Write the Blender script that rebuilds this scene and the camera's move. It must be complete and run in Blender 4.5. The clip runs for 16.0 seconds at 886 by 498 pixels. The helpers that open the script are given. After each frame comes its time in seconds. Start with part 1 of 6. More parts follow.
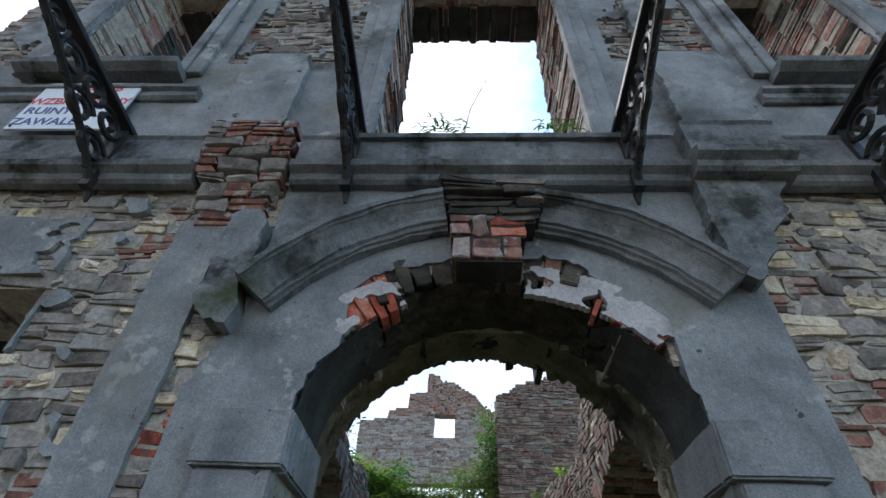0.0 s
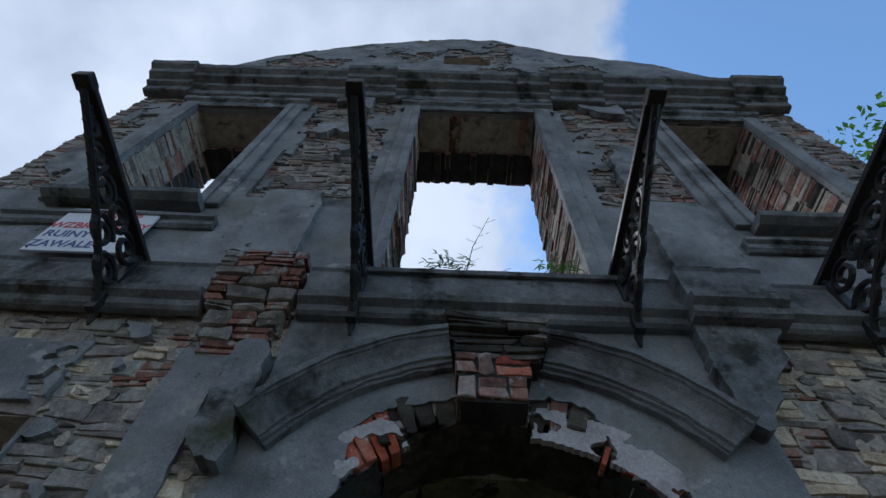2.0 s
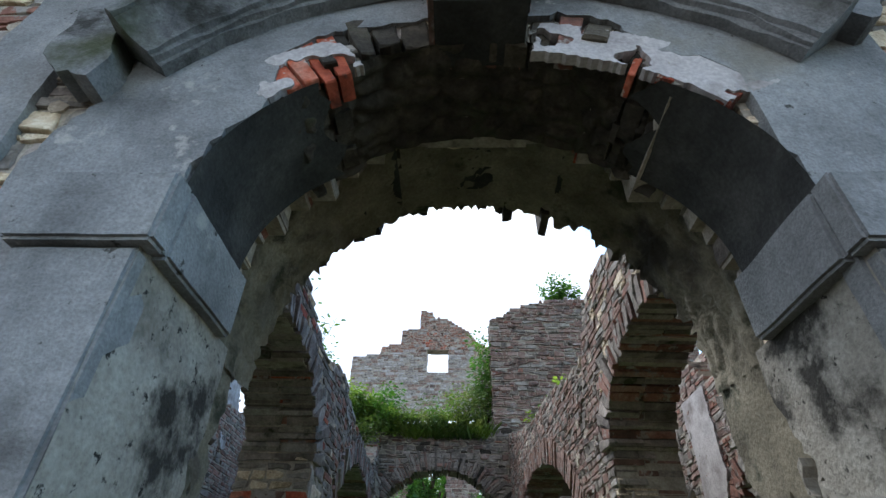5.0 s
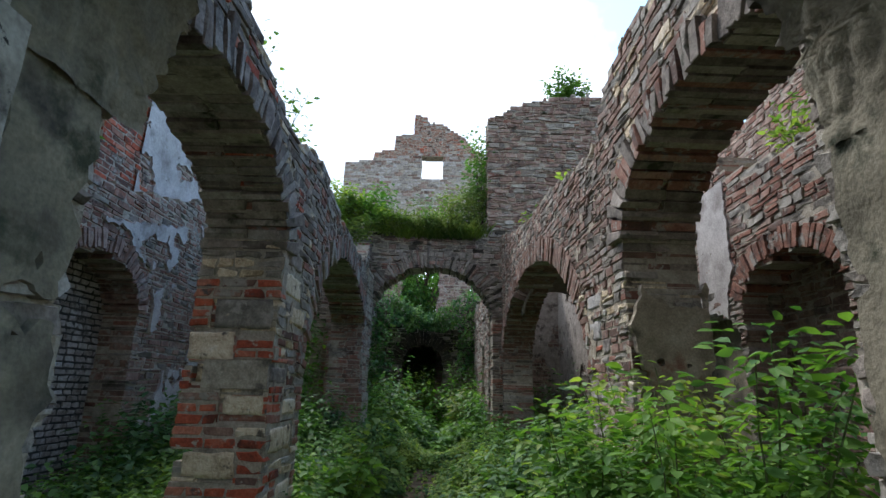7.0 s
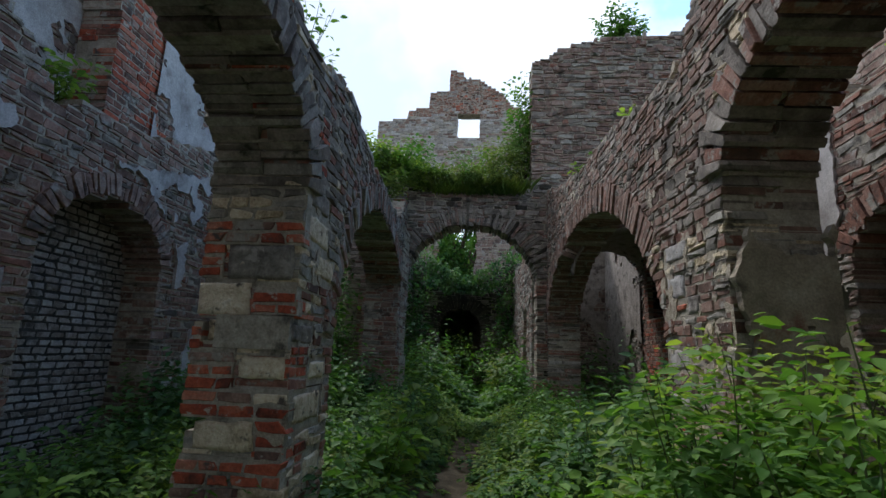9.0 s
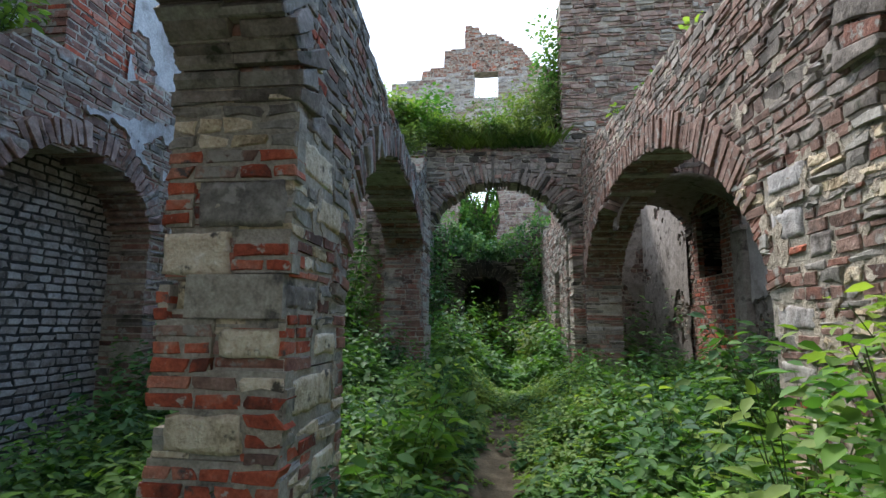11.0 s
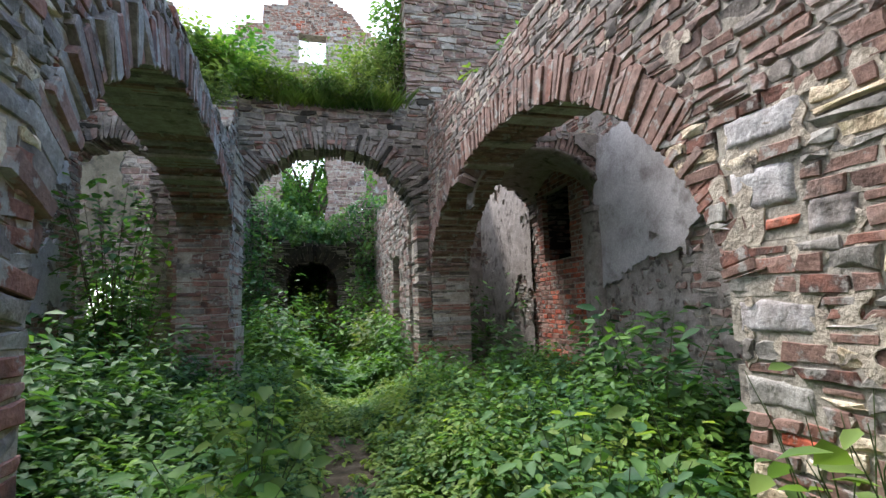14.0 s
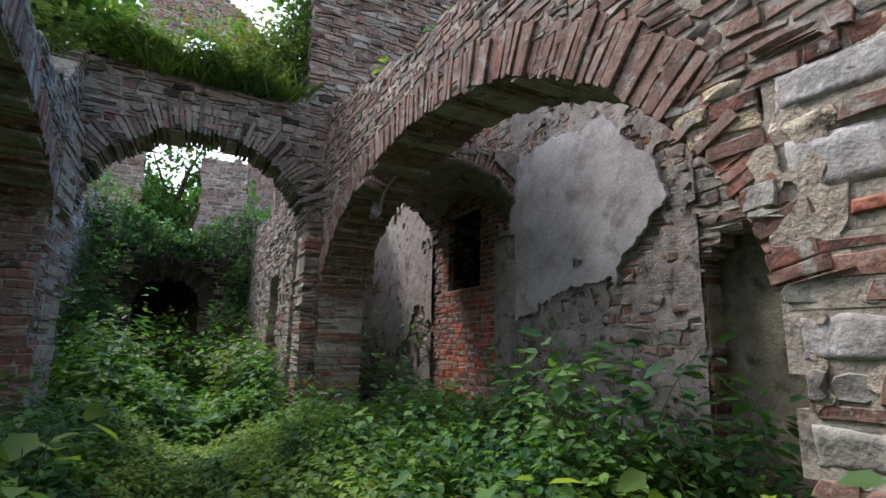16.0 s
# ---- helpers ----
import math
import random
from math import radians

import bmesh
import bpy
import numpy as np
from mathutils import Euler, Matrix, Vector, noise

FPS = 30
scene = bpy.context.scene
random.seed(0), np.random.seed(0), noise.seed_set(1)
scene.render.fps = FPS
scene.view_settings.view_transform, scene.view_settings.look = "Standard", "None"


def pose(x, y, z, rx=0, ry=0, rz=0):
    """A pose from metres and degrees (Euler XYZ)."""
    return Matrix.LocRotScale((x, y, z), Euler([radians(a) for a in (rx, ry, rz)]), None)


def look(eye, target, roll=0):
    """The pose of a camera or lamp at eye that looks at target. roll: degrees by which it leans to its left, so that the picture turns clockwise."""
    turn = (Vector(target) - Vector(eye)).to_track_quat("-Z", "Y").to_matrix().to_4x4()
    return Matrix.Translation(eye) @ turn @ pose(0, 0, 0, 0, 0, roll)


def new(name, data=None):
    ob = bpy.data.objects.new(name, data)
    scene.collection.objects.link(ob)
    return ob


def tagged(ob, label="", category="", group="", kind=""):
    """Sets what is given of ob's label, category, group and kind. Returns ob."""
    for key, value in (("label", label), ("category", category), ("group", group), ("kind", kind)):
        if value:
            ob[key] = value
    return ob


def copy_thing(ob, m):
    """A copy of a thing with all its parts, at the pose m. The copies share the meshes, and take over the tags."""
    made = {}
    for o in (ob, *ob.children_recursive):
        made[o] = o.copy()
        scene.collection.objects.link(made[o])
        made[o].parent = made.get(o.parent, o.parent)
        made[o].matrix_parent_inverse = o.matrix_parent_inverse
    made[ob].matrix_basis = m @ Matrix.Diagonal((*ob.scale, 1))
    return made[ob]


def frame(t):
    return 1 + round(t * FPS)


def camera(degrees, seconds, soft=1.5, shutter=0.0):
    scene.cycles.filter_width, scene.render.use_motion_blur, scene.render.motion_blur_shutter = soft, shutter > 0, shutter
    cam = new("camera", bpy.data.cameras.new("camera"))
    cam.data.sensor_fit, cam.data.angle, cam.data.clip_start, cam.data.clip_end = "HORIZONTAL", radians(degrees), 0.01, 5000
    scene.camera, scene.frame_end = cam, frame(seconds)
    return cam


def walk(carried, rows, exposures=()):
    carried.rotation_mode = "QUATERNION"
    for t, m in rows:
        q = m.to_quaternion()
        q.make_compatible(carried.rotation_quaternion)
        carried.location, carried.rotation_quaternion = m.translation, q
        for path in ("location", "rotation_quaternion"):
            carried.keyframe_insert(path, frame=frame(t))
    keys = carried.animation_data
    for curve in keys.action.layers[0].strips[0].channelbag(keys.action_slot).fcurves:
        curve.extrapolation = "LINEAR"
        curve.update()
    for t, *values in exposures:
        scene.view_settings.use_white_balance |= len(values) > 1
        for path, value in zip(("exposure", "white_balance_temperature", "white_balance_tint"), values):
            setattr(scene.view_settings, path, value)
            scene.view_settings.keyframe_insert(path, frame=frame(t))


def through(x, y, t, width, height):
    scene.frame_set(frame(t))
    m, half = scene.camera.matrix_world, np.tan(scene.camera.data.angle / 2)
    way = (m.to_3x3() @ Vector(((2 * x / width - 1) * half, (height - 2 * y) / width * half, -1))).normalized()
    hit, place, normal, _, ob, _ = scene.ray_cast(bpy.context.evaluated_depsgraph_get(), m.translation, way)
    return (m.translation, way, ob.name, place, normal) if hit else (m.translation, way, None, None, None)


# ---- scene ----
cam = camera(83.0, 16.0)
PATH = [
    (0, (0.223, 0.191, 1.51), (0.142, 1.667, 2.857), 2.6),
    (0.5, (0.138, 0.165, 1.484), (0.099, 1.489, 2.983), 2.8),
    (1, (0.142, 0.106, 1.511), (0.095, 1.328, 3.093), 3.4),
    (1.5, (0.13, 0.1, 1.51), (0.08, 1.243, 3.151), 3.9),
    (2, (0.12, 0.103, 1.501), (0.068, 1.198, 3.174), 4.3),
    (2.5, (0.139, 0.123, 1.489), (0.09, 1.183, 3.184), 4.5),
    (3, (0.2, 0.196, 1.472), (0.151, 1.235, 3.18), 4.6),
    (3.5, (0.232, 0.362, 1.444), (0.173, 1.407, 3.148), 4.8),
    (4, (0.22, 0.744, 1.418), (0.121, 1.927, 3.027), 4.3),
    (4.5, (0.219, 1.031, 1.408), (0.132, 2.438, 2.825), 2.3),
    (4.7, (0.212, 1.08, 1.407), (0.142, 2.58, 2.728), 1.9),
    (5, (0.276, 1.381, 1.428), (0.223, 2.984, 2.622), 1.2),
    (5.2, (0.31, 1.49, 1.439), (0.259, 3.157, 2.543), 1.0),
    (7.3, (0.297, 2.354, 1.556), (0.271, 4.291, 2.05), 1.6),
    (7.5, (0.306, 2.398, 1.565), (0.257, 4.34, 2.042), 1.9),
    (8, (0.269, 2.554, 1.569), (0.165, 4.5, 2.015), 2.5),
    (8.5, (0.196, 2.759, 1.551), (0.057, 4.708, 1.977), 2.5),
    (9, (0.165, 3.005, 1.526), (0.005, 4.959, 1.923), 2.3),
    (9.5, (0.164, 3.249, 1.5), (-0.021, 5.206, 1.869), 2.0),
    (9.7, (0.16, 3.321, 1.497), (-0.038, 5.279, 1.849), 2.0),
    (11.8, (-0.146, 4.277, 1.469), (-0.375, 6.248, 1.724), -0.2),
    (12, (-0.165, 4.37, 1.464), (-0.364, 6.345, 1.71), -0.2),
    (12.5, (-0.238, 4.639, 1.497), (-0.318, 6.624, 1.727), -0.5),
    (13, (-0.258, 4.874, 1.521), (-0.157, 6.861, 1.731), -1.1),
    (13.5, (-0.257, 5.103, 1.586), (0.041, 7.07, 1.789), -1.8),
    (14, (-0.171, 5.346, 1.625), (0.284, 7.281, 1.843), -1.7),
    (14.5, (-0.181, 5.624, 1.62), (0.445, 7.505, 1.879), -1.2),
    (15, (-0.172, 5.852, 1.58), (0.589, 7.676, 1.886), -0.7),
    (15.5, (-0.105, 6.148, 1.546), (0.744, 7.928, 1.884), -0.1),
    (16, (-0.082, 6.382, 1.485), (0.8, 8.137, 1.858), 1.1),
]
walk(cam, [(t, look(eye, target, roll)) for t, eye, target, roll in PATH],
     [(0.0, 0.84, 6030, 10), (1.0, 0.02, 5720, 10), (2.0, -0.2, 5640, 10), (2.8, -0.2, 5640, 10), (3.6, -0.08, 5660, 10), (4.0, 0.28, 5660, 10), (4.5, 0.68, 5720, 10), (5.2, 1.38, 6100, 10), (7.3, 1.22, 6150, 10), (8.5, 0.7, 6150, 10), (9.0, 0.7, 6150, 10), (9.5, 0.9, 6150, 10), (9.7, 1.0, 6150, 10), (12.0, 2.17, 6250, 10),
      (12.5, 2.27, 6250, 10), (13.0, 2.34, 6250, 12), (14.0, 2.13, 6220, 14), (14.5, 1.82, 6250, 14), (16.0, 1.52, 6250, 14)])
SKY, SUN = 0.15, 1.6


# ---- light ----
world = bpy.data.worlds.new("sky")
scene.world = world
world.use_nodes = True
wt = world.node_tree
wt.nodes.clear()
SUN_DIR = Vector((-0.45, 0.75, 1.15)).normalized()
sky = wt.nodes.new("ShaderNodeTexSky")
sky.sky_type, sky.sun_disc = "NISHITA", False
sky.sun_elevation = math.asin(SUN_DIR.z)
sky.sun_rotation = math.atan2(SUN_DIR.x, SUN_DIR.y)
sky.air_density, sky.dust_density, sky.ozone_density = 1.0, 0.2, 3.0
tc = wt.nodes.new("ShaderNodeTexCoord")
cl = wt.nodes.new("ShaderNodeTexNoise")
cl.inputs["Scale"].default_value, cl.inputs["Detail"].default_value, cl.inputs["Roughness"].default_value = 2.1, 9.0, 0.56
mp = wt.nodes.new("ShaderNodeMapping")
mp.inputs["Location"].default_value = (0.35, 0.1, 0.4)
wt.links.new(tc.outputs["Generated"], mp.inputs["Vector"])
wt.links.new(mp.outputs["Vector"], cl.inputs["Vector"])
# more cloud towards the sun's side
sep = wt.nodes.new("ShaderNodeSeparateXYZ")
wt.links.new(tc.outputs["Generated"], sep.inputs[0])
tilt = wt.nodes.new("ShaderNodeMath")
tilt.operation = "MULTIPLY_ADD"
wt.links.new(sep.outputs["X"], tilt.inputs[0])
low = wt.nodes.new("ShaderNodeMath")
low.operation = "MULTIPLY_ADD"
wt.links.new(sep.outputs["Z"], low.inputs[0])
low.inputs[1].default_value = -0.3
tilt.inputs[1].default_value = -0.62
wt.links.new(cl.outputs["Fac"], low.inputs[2])
lift = wt.nodes.new("ShaderNodeMath")
lift.operation = "ADD"
lift.inputs[1].default_value = 0.41
wt.links.new(low.outputs[0], lift.inputs[0])
wt.links.new(lift.outputs[0], tilt.inputs[2])
cr = wt.nodes.new("ShaderNodeValToRGB")
cr.color_ramp.elements[0].position, cr.color_ramp.elements[1].position = 0.455, 0.555
cr.color_ramp.elements[1].color = (0.86, 0.86, 0.86, 1)
wt.links.new(tilt.outputs[0], cr.inputs["Fac"])
cmix = wt.nodes.new("ShaderNodeMixRGB")
wt.links.new(cr.outputs["Color"], cmix.inputs["Fac"])
deep = wt.nodes.new("ShaderNodeMixRGB")
deep.blend_type, deep.inputs["Fac"].default_value = "MULTIPLY", 1.0
deep.inputs["Color2"].default_value = (1.8, 1.85, 1.66, 1)
wt.links.new(sky.outputs["Color"], deep.inputs["Color1"])
wt.links.new(deep.outputs["Color"], cmix.inputs["Color1"])
cshade = wt.nodes.new("ShaderNodeTexNoise")
cshade.inputs["Scale"].default_value, cshade.inputs["Detail"].default_value = 3.0, 6.0
wt.links.new(mp.outputs["Vector"], cshade.inputs["Vector"])
ccol = wt.nodes.new("ShaderNodeValToRGB")
ccol.color_ramp.elements[0].position, ccol.color_ramp.elements[1].position = 0.35, 0.62
ccol.color_ramp.elements[0].color, ccol.color_ramp.elements[1].color = (3.5, 3.75, 4.2, 1), (6.3, 6.35, 6.45, 1)
wt.links.new(cshade.outputs["Fac"], ccol.inputs["Fac"])
dot = wt.nodes.new("ShaderNodeVectorMath")
dot.operation = "DOT_PRODUCT"
wt.links.new(tc.outputs["Generated"], dot.inputs[0])
dot.inputs[1].default_value = SUN_DIR
gain = wt.nodes.new("ShaderNodeMapRange")
gain.inputs["From Min"].default_value, gain.inputs["From Max"].default_value = -0.4, 1.0
gain.inputs["To Min"].default_value, gain.inputs["To Max"].default_value = 0.6, 1.05
wt.links.new(dot.outputs["Value"], gain.inputs["Value"])
silver = wt.nodes.new("ShaderNodeMixRGB")
silver.blend_type, silver.inputs["Fac"].default_value = "MULTIPLY", 1.0
wt.links.new(ccol.outputs["Color"], silver.inputs["Color1"])
wt.links.new(gain.outputs["Result"], silver.inputs["Color2"])
wt.links.new(silver.outputs["Color"], cmix.inputs["Color2"])
bg = wt.nodes.new("ShaderNodeBackground")
bg.inputs["Strength"].default_value = SKY
wt.links.new(cmix.outputs["Color"], bg.inputs["Color"])
wo = wt.nodes.new("ShaderNodeOutputWorld")
wt.links.new(bg.outputs[0], wo.inputs[0])
sl = bpy.data.lights.new("sun", "SUN")
sl.energy, sl.angle, sl.color = SUN, radians(12), (1.0, 0.95, 0.88)
sun = new("sun", sl)
sun.matrix_world = look(SUN_DIR * 30, (0, 0, 0))


# ---- materials ----
def mat(name, cols, rough=0.9, scale=6.0, bump=0.3, per="none", vary=0.25, spots=None, fine=60.0, spec=0.25):
    """Surface with two scales of noise. cols: 2 to 4 colours of a ramp. per: island, object or none, for piece-to-piece variation.
    spots: (colour, scale, low, high) of lichen, dirt or limewash over it."""
    m = bpy.data.materials.new(name)
    m.use_nodes = True
    nt = m.node_tree
    N, L = nt.nodes, nt.links.new
    bsdf = N["Principled BSDF"]
    bsdf.inputs["Roughness"].default_value = rough
    bsdf.inputs["Specular IOR Level"].default_value = spec
    geo = N.new("ShaderNodeNewGeometry")
    n1 = N.new("ShaderNodeTexNoise")
    n1.inputs["Scale"].default_value, n1.inputs["Detail"].default_value, n1.inputs["Roughness"].default_value = scale, 8, 0.62
    L(geo.outputs["Position"], n1.inputs["Vector"])
    ramp = N.new("ShaderNodeValToRGB")
    el = ramp.color_ramp.elements
    while len(el) < len(cols):
        el.new(0.5)
    for i, c in enumerate(cols):
        el[i].position, el[i].color = 0.28 + 0.44 * i / (len(cols) - 1), (*c, 1)
    fac = n1.outputs["Fac"]
    if per != "none":
        src = geo.outputs["Random Per Island"] if per == "island" else N.new("ShaderNodeObjectInfo").outputs["Random"]
        mix = N.new("ShaderNodeMath")
        mix.operation = "MULTIPLY_ADD"
        L(src, mix.inputs[0])
        mix.inputs[1].default_value = vary
        add = N.new("ShaderNodeMath")
        add.operation = "ADD"
        add.inputs[1].default_value = -vary / 2
        L(fac, add.inputs[0])
        L(add.outputs[0], mix.inputs[2])
        fac = mix.outputs[0]
    L(fac, ramp.inputs["Fac"])
    col = ramp.outputs["Color"]
    n2 = N.new("ShaderNodeTexNoise")
    n2.inputs["Scale"].default_value, n2.inputs["Detail"].default_value = fine, 4
    L(geo.outputs["Position"], n2.inputs["Vector"])
    grain = N.new("ShaderNodeMixRGB")
    grain.blend_type = "OVERLAY"
    grain.inputs["Fac"].default_value = 0.45
    L(col, grain.inputs["Color1"])
    L(n2.outputs["Fac"], grain.inputs["Color2"])
    col = grain.outputs["Color"]
    for sc, ssc, lo, hi in spots or ():
        n3 = N.new("ShaderNodeTexNoise")
        n3.inputs["Scale"].default_value, n3.inputs["Detail"].default_value, n3.inputs["Roughness"].default_value = ssc, 7, 0.65
        L(geo.outputs["Position"], n3.inputs["Vector"])
        r3 = N.new("ShaderNodeValToRGB")
        r3.color_ramp.elements[0].position, r3.color_ramp.elements[1].position = lo, hi
        L(n3.outputs["Fac"], r3.inputs["Fac"])
        mx = N.new("ShaderNodeMixRGB")
        L(r3.outputs["Color"], mx.inputs["Fac"])
        L(col, mx.inputs["Color1"])
        mx.inputs["Color2"].default_value = (*sc, 1)
        col = mx.outputs["Color"]
    n4 = N.new("ShaderNodeTexNoise")
    n4.inputs["Scale"].default_value, n4.inputs["Detail"].default_value, n4.inputs["Roughness"].default_value = 24.0, 6, 0.6
    L(geo.outputs["Position"], n4.inputs["Vector"])
    wear = N.new("ShaderNodeMixRGB")
    wear.blend_type, wear.inputs["Fac"].default_value = "OVERLAY", 0.5 if per != "none" else 0.25
    L(col, wear.inputs["Color1"])
    L(n4.outputs["Fac"], wear.inputs["Color2"])
    L(wear.outputs["Color"], bsdf.inputs["Base Color"])
    if bump:
        lump = N.new("ShaderNodeMath")
        lump.operation = "MULTIPLY_ADD"
        L(n4.outputs["Fac"], lump.inputs[0])
        lump.inputs[1].default_value = 0.7 if per != "none" else 0.3
        L(n1.outputs["Fac"], lump.inputs[2])
        hgt = N.new("ShaderNodeMath")
        hgt.operation = "MULTIPLY_ADD"
        L(n2.outputs["Fac"], hgt.inputs[0])
        hgt.inputs[1].default_value = 0.35
        L(lump.outputs[0], hgt.inputs[2])
        bp = N.new("ShaderNodeBump")
        bp.inputs["Strength"].default_value, bp.inputs["Distance"].default_value = bump, 0.02
        L(hgt.outputs[0], bp.inputs["Height"])
        L(bp.outputs[0], bsdf.inputs["Normal"])
    return m


def leaf_mat(name, a, b, through=0.35):
    m = bpy.data.materials.new(name)
    m.use_nodes = True
    nt = m.node_tree
    N, L = nt.nodes, nt.links.new
    bsdf = N["Principled BSDF"]
    geo = N.new("ShaderNodeNewGeometry")
    ramp = N.new("ShaderNodeValToRGB")
    ramp.color_ramp.elements[0].color, ramp.color_ramp.elements[1].color = (*a, 1), (*b, 1)
    L(geo.outputs["Random Per Island"], ramp.inputs["Fac"])
    patch = N.new("ShaderNodeTexNoise")
    patch.inputs["Scale"].default_value, patch.inputs["Detail"].default_value = 1.6, 3
    L(geo.outputs["Position"], patch.inputs["Vector"])
    shade = N.new("ShaderNodeValToRGB")
    shade.color_ramp.elements[0].position, shade.color_ramp.elements[1].position = 0.36, 0.64
    shade.color_ramp.elements[0].color, shade.color_ramp.elements[1].color = (0.62, 0.74, 0.92, 1), (1.5, 1.32, 1.0, 1)
    L(patch.outputs["Fac"], shade.inputs["Fac"])
    tone = N.new("ShaderNodeMixRGB")
    tone.blend_type, tone.inputs["Fac"].default_value = "MULTIPLY", 1.0
    L(ramp.outputs["Color"], tone.inputs["Color1"])
    L(shade.outputs["Color"], tone.inputs["Color2"])
    ramp = tone
    L(ramp.outputs["Color"], bsdf.inputs["Base Color"])
    bsdf.inputs["Roughness"].default_value = 0.6
    bsdf.inputs["Specular IOR Level"].default_value = 0.2
    tr = N.new("ShaderNodeBsdfTranslucent")
    hue = N.new("ShaderNodeMixRGB")
    hue.blend_type = "MULTIPLY"
    hue.inputs["Fac"].default_value = 1
    hue.inputs["Color2"].default_value = (1.35, 1.5, 0.6, 1)
    L(ramp.outputs["Color"], hue.inputs["Color1"])
    L(hue.outputs["Color"], tr.inputs["Color"])
    mx = N.new("ShaderNodeMixShader")
    mx.inputs[0].default_value = through
    L(bsdf.outputs[0], mx.inputs[1])
    L(tr.outputs[0], mx.inputs[2])
    L(mx.outputs[0], N["Material Output"].inputs["Surface"])
    return m


LICHEN = ((0.05, 0.055, 0.035), 3.5, 0.56, 0.66)
LIME = ((0.34, 0.32, 0.3), 5.0, 0.55, 0.66)
SMEAR = ((0.31, 0.285, 0.255), 8.0, 0.55, 0.6)
GRIME = ((0.07, 0.065, 0.06), 4.0, 0.55, 0.68)
STONE_COLS = [(0.12, 0.108, 0.094), (0.21, 0.192, 0.17), (0.29, 0.27, 0.24), (0.38, 0.36, 0.325)]
GREY_COLS = [(0.1, 0.086, 0.075), (0.178, 0.153, 0.134), (0.26, 0.226, 0.198), (0.345, 0.305, 0.272)]
BRICK_COLS = [(0.09, 0.055, 0.046), (0.205, 0.095, 0.07), (0.285, 0.142, 0.105), (0.34, 0.215, 0.175)]
# near-black stone: soot, and the shade under arches and in recesses, as colour
SOOT_SHADE_COLS = [(0.02, 0.018, 0.015), (0.038, 0.034, 0.028), (0.062, 0.054, 0.043), (0.11, 0.095, 0.072)]
PINK_COLS = [(0.115, 0.076, 0.065), (0.2, 0.132, 0.11), (0.275, 0.19, 0.16), (0.335, 0.26, 0.222)]
M = {}
for tag, cols, spots in (("stone", STONE_COLS, (GRIME, SMEAR)), ("grey", GREY_COLS, (LICHEN,)), ("brick", BRICK_COLS, (GRIME, SMEAR)),
                         ("pink", PINK_COLS, (LIME, GRIME)), ("pale", [(0.17, 0.145, 0.13), (0.29, 0.26, 0.24), (0.38, 0.35, 0.335), (0.45, 0.43, 0.42)], (GRIME,)), ("shaded_soot", SOOT_SHADE_COLS, (LICHEN,)), ("cream", [(0.35, 0.265, 0.17), (0.55, 0.45, 0.31), (0.67, 0.565, 0.415), (0.74, 0.65, 0.515)], (((0.11, 0.092, 0.075), 7.0, 0.59, 0.66), ((0.33, 0.28, 0.16), 3.0, 0.62, 0.72))), ("dull", [(0.125, 0.078, 0.063), (0.2, 0.12, 0.094), (0.26, 0.163, 0.13), (0.31, 0.215, 0.178)], (GRIME, SMEAR)), ("redbrick", [(0.12, 0.042, 0.03), (0.32, 0.072, 0.04), (0.44, 0.11, 0.058), (0.46, 0.2, 0.14)], (((0.08, 0.07, 0.065), 6.0, 0.58, 0.66), ((0.42, 0.38, 0.33), 9.0, 0.59, 0.64)))):
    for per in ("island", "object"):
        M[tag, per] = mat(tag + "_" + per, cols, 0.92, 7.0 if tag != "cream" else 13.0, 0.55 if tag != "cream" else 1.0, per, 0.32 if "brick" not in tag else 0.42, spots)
M["mortar"] = mat("lime_mortar", [(0.23, 0.203, 0.162), (0.36, 0.322, 0.265), (0.47, 0.43, 0.365)], 0.95, 9, 0.7, spots=(GRIME,))
M["plaster"] = mat("grey_render", [(0.115, 0.12, 0.123), (0.195, 0.202, 0.206), (0.255, 0.263, 0.267), (0.345, 0.35, 0.352)], 0.9, 2.1, 0.7, spots=(((0.075, 0.077, 0.075), 1.3, 0.54, 0.68), ((0.34, 0.335, 0.32), 2.9, 0.62, 0.66), ((0.06, 0.06, 0.055), 11.0, 0.65, 0.68), ((0.19, 0.18, 0.145), 0.8, 0.56, 0.7)), fine=90)
M["trim"] = mat("weathered_moulding", [(0.076, 0.08, 0.082), (0.147, 0.153, 0.156), (0.203, 0.21, 0.214), (0.285, 0.29, 0.292)], 0.9, 3.0, 0.7, spots=(((0.035, 0.036, 0.032), 2.2, 0.53, 0.64), ((0.055, 0.065, 0.035), 1.2, 0.57, 0.7)), fine=90)
M["whitewash"] = mat("pale_plaster", [(0.24, 0.215, 0.205), (0.42, 0.395, 0.39), (0.54, 0.515, 0.51)], 0.93, 2.5, 0.35, spots=(((0.16, 0.14, 0.125), 1.7, 0.55, 0.7),))
M["pointing"] = mat("smeared_lime_mortar", [(0.28, 0.235, 0.18), (0.42, 0.36, 0.285), (0.53, 0.47, 0.385)], 0.95, 14, 1.0, spots=(((0.12, 0.1, 0.085), 7.0, 0.55, 0.66),))
# grey render darkened in colour for shaded undersides and cores, besides soot
M["shade_soot_render"] = mat("render_dark_with_soot_and_shade", [(0.022, 0.023, 0.022), (0.042, 0.043, 0.041), (0.075, 0.075, 0.07)], 0.92, 4, 0.6)
M["roughcast"] = mat("rough_lime_coat", [(0.19, 0.165, 0.147), (0.29, 0.257, 0.232), (0.375, 0.337, 0.31)], 0.95, 7.0, 1.0, spots=(((0.1, 0.085, 0.075), 5.0, 0.54, 0.64),))
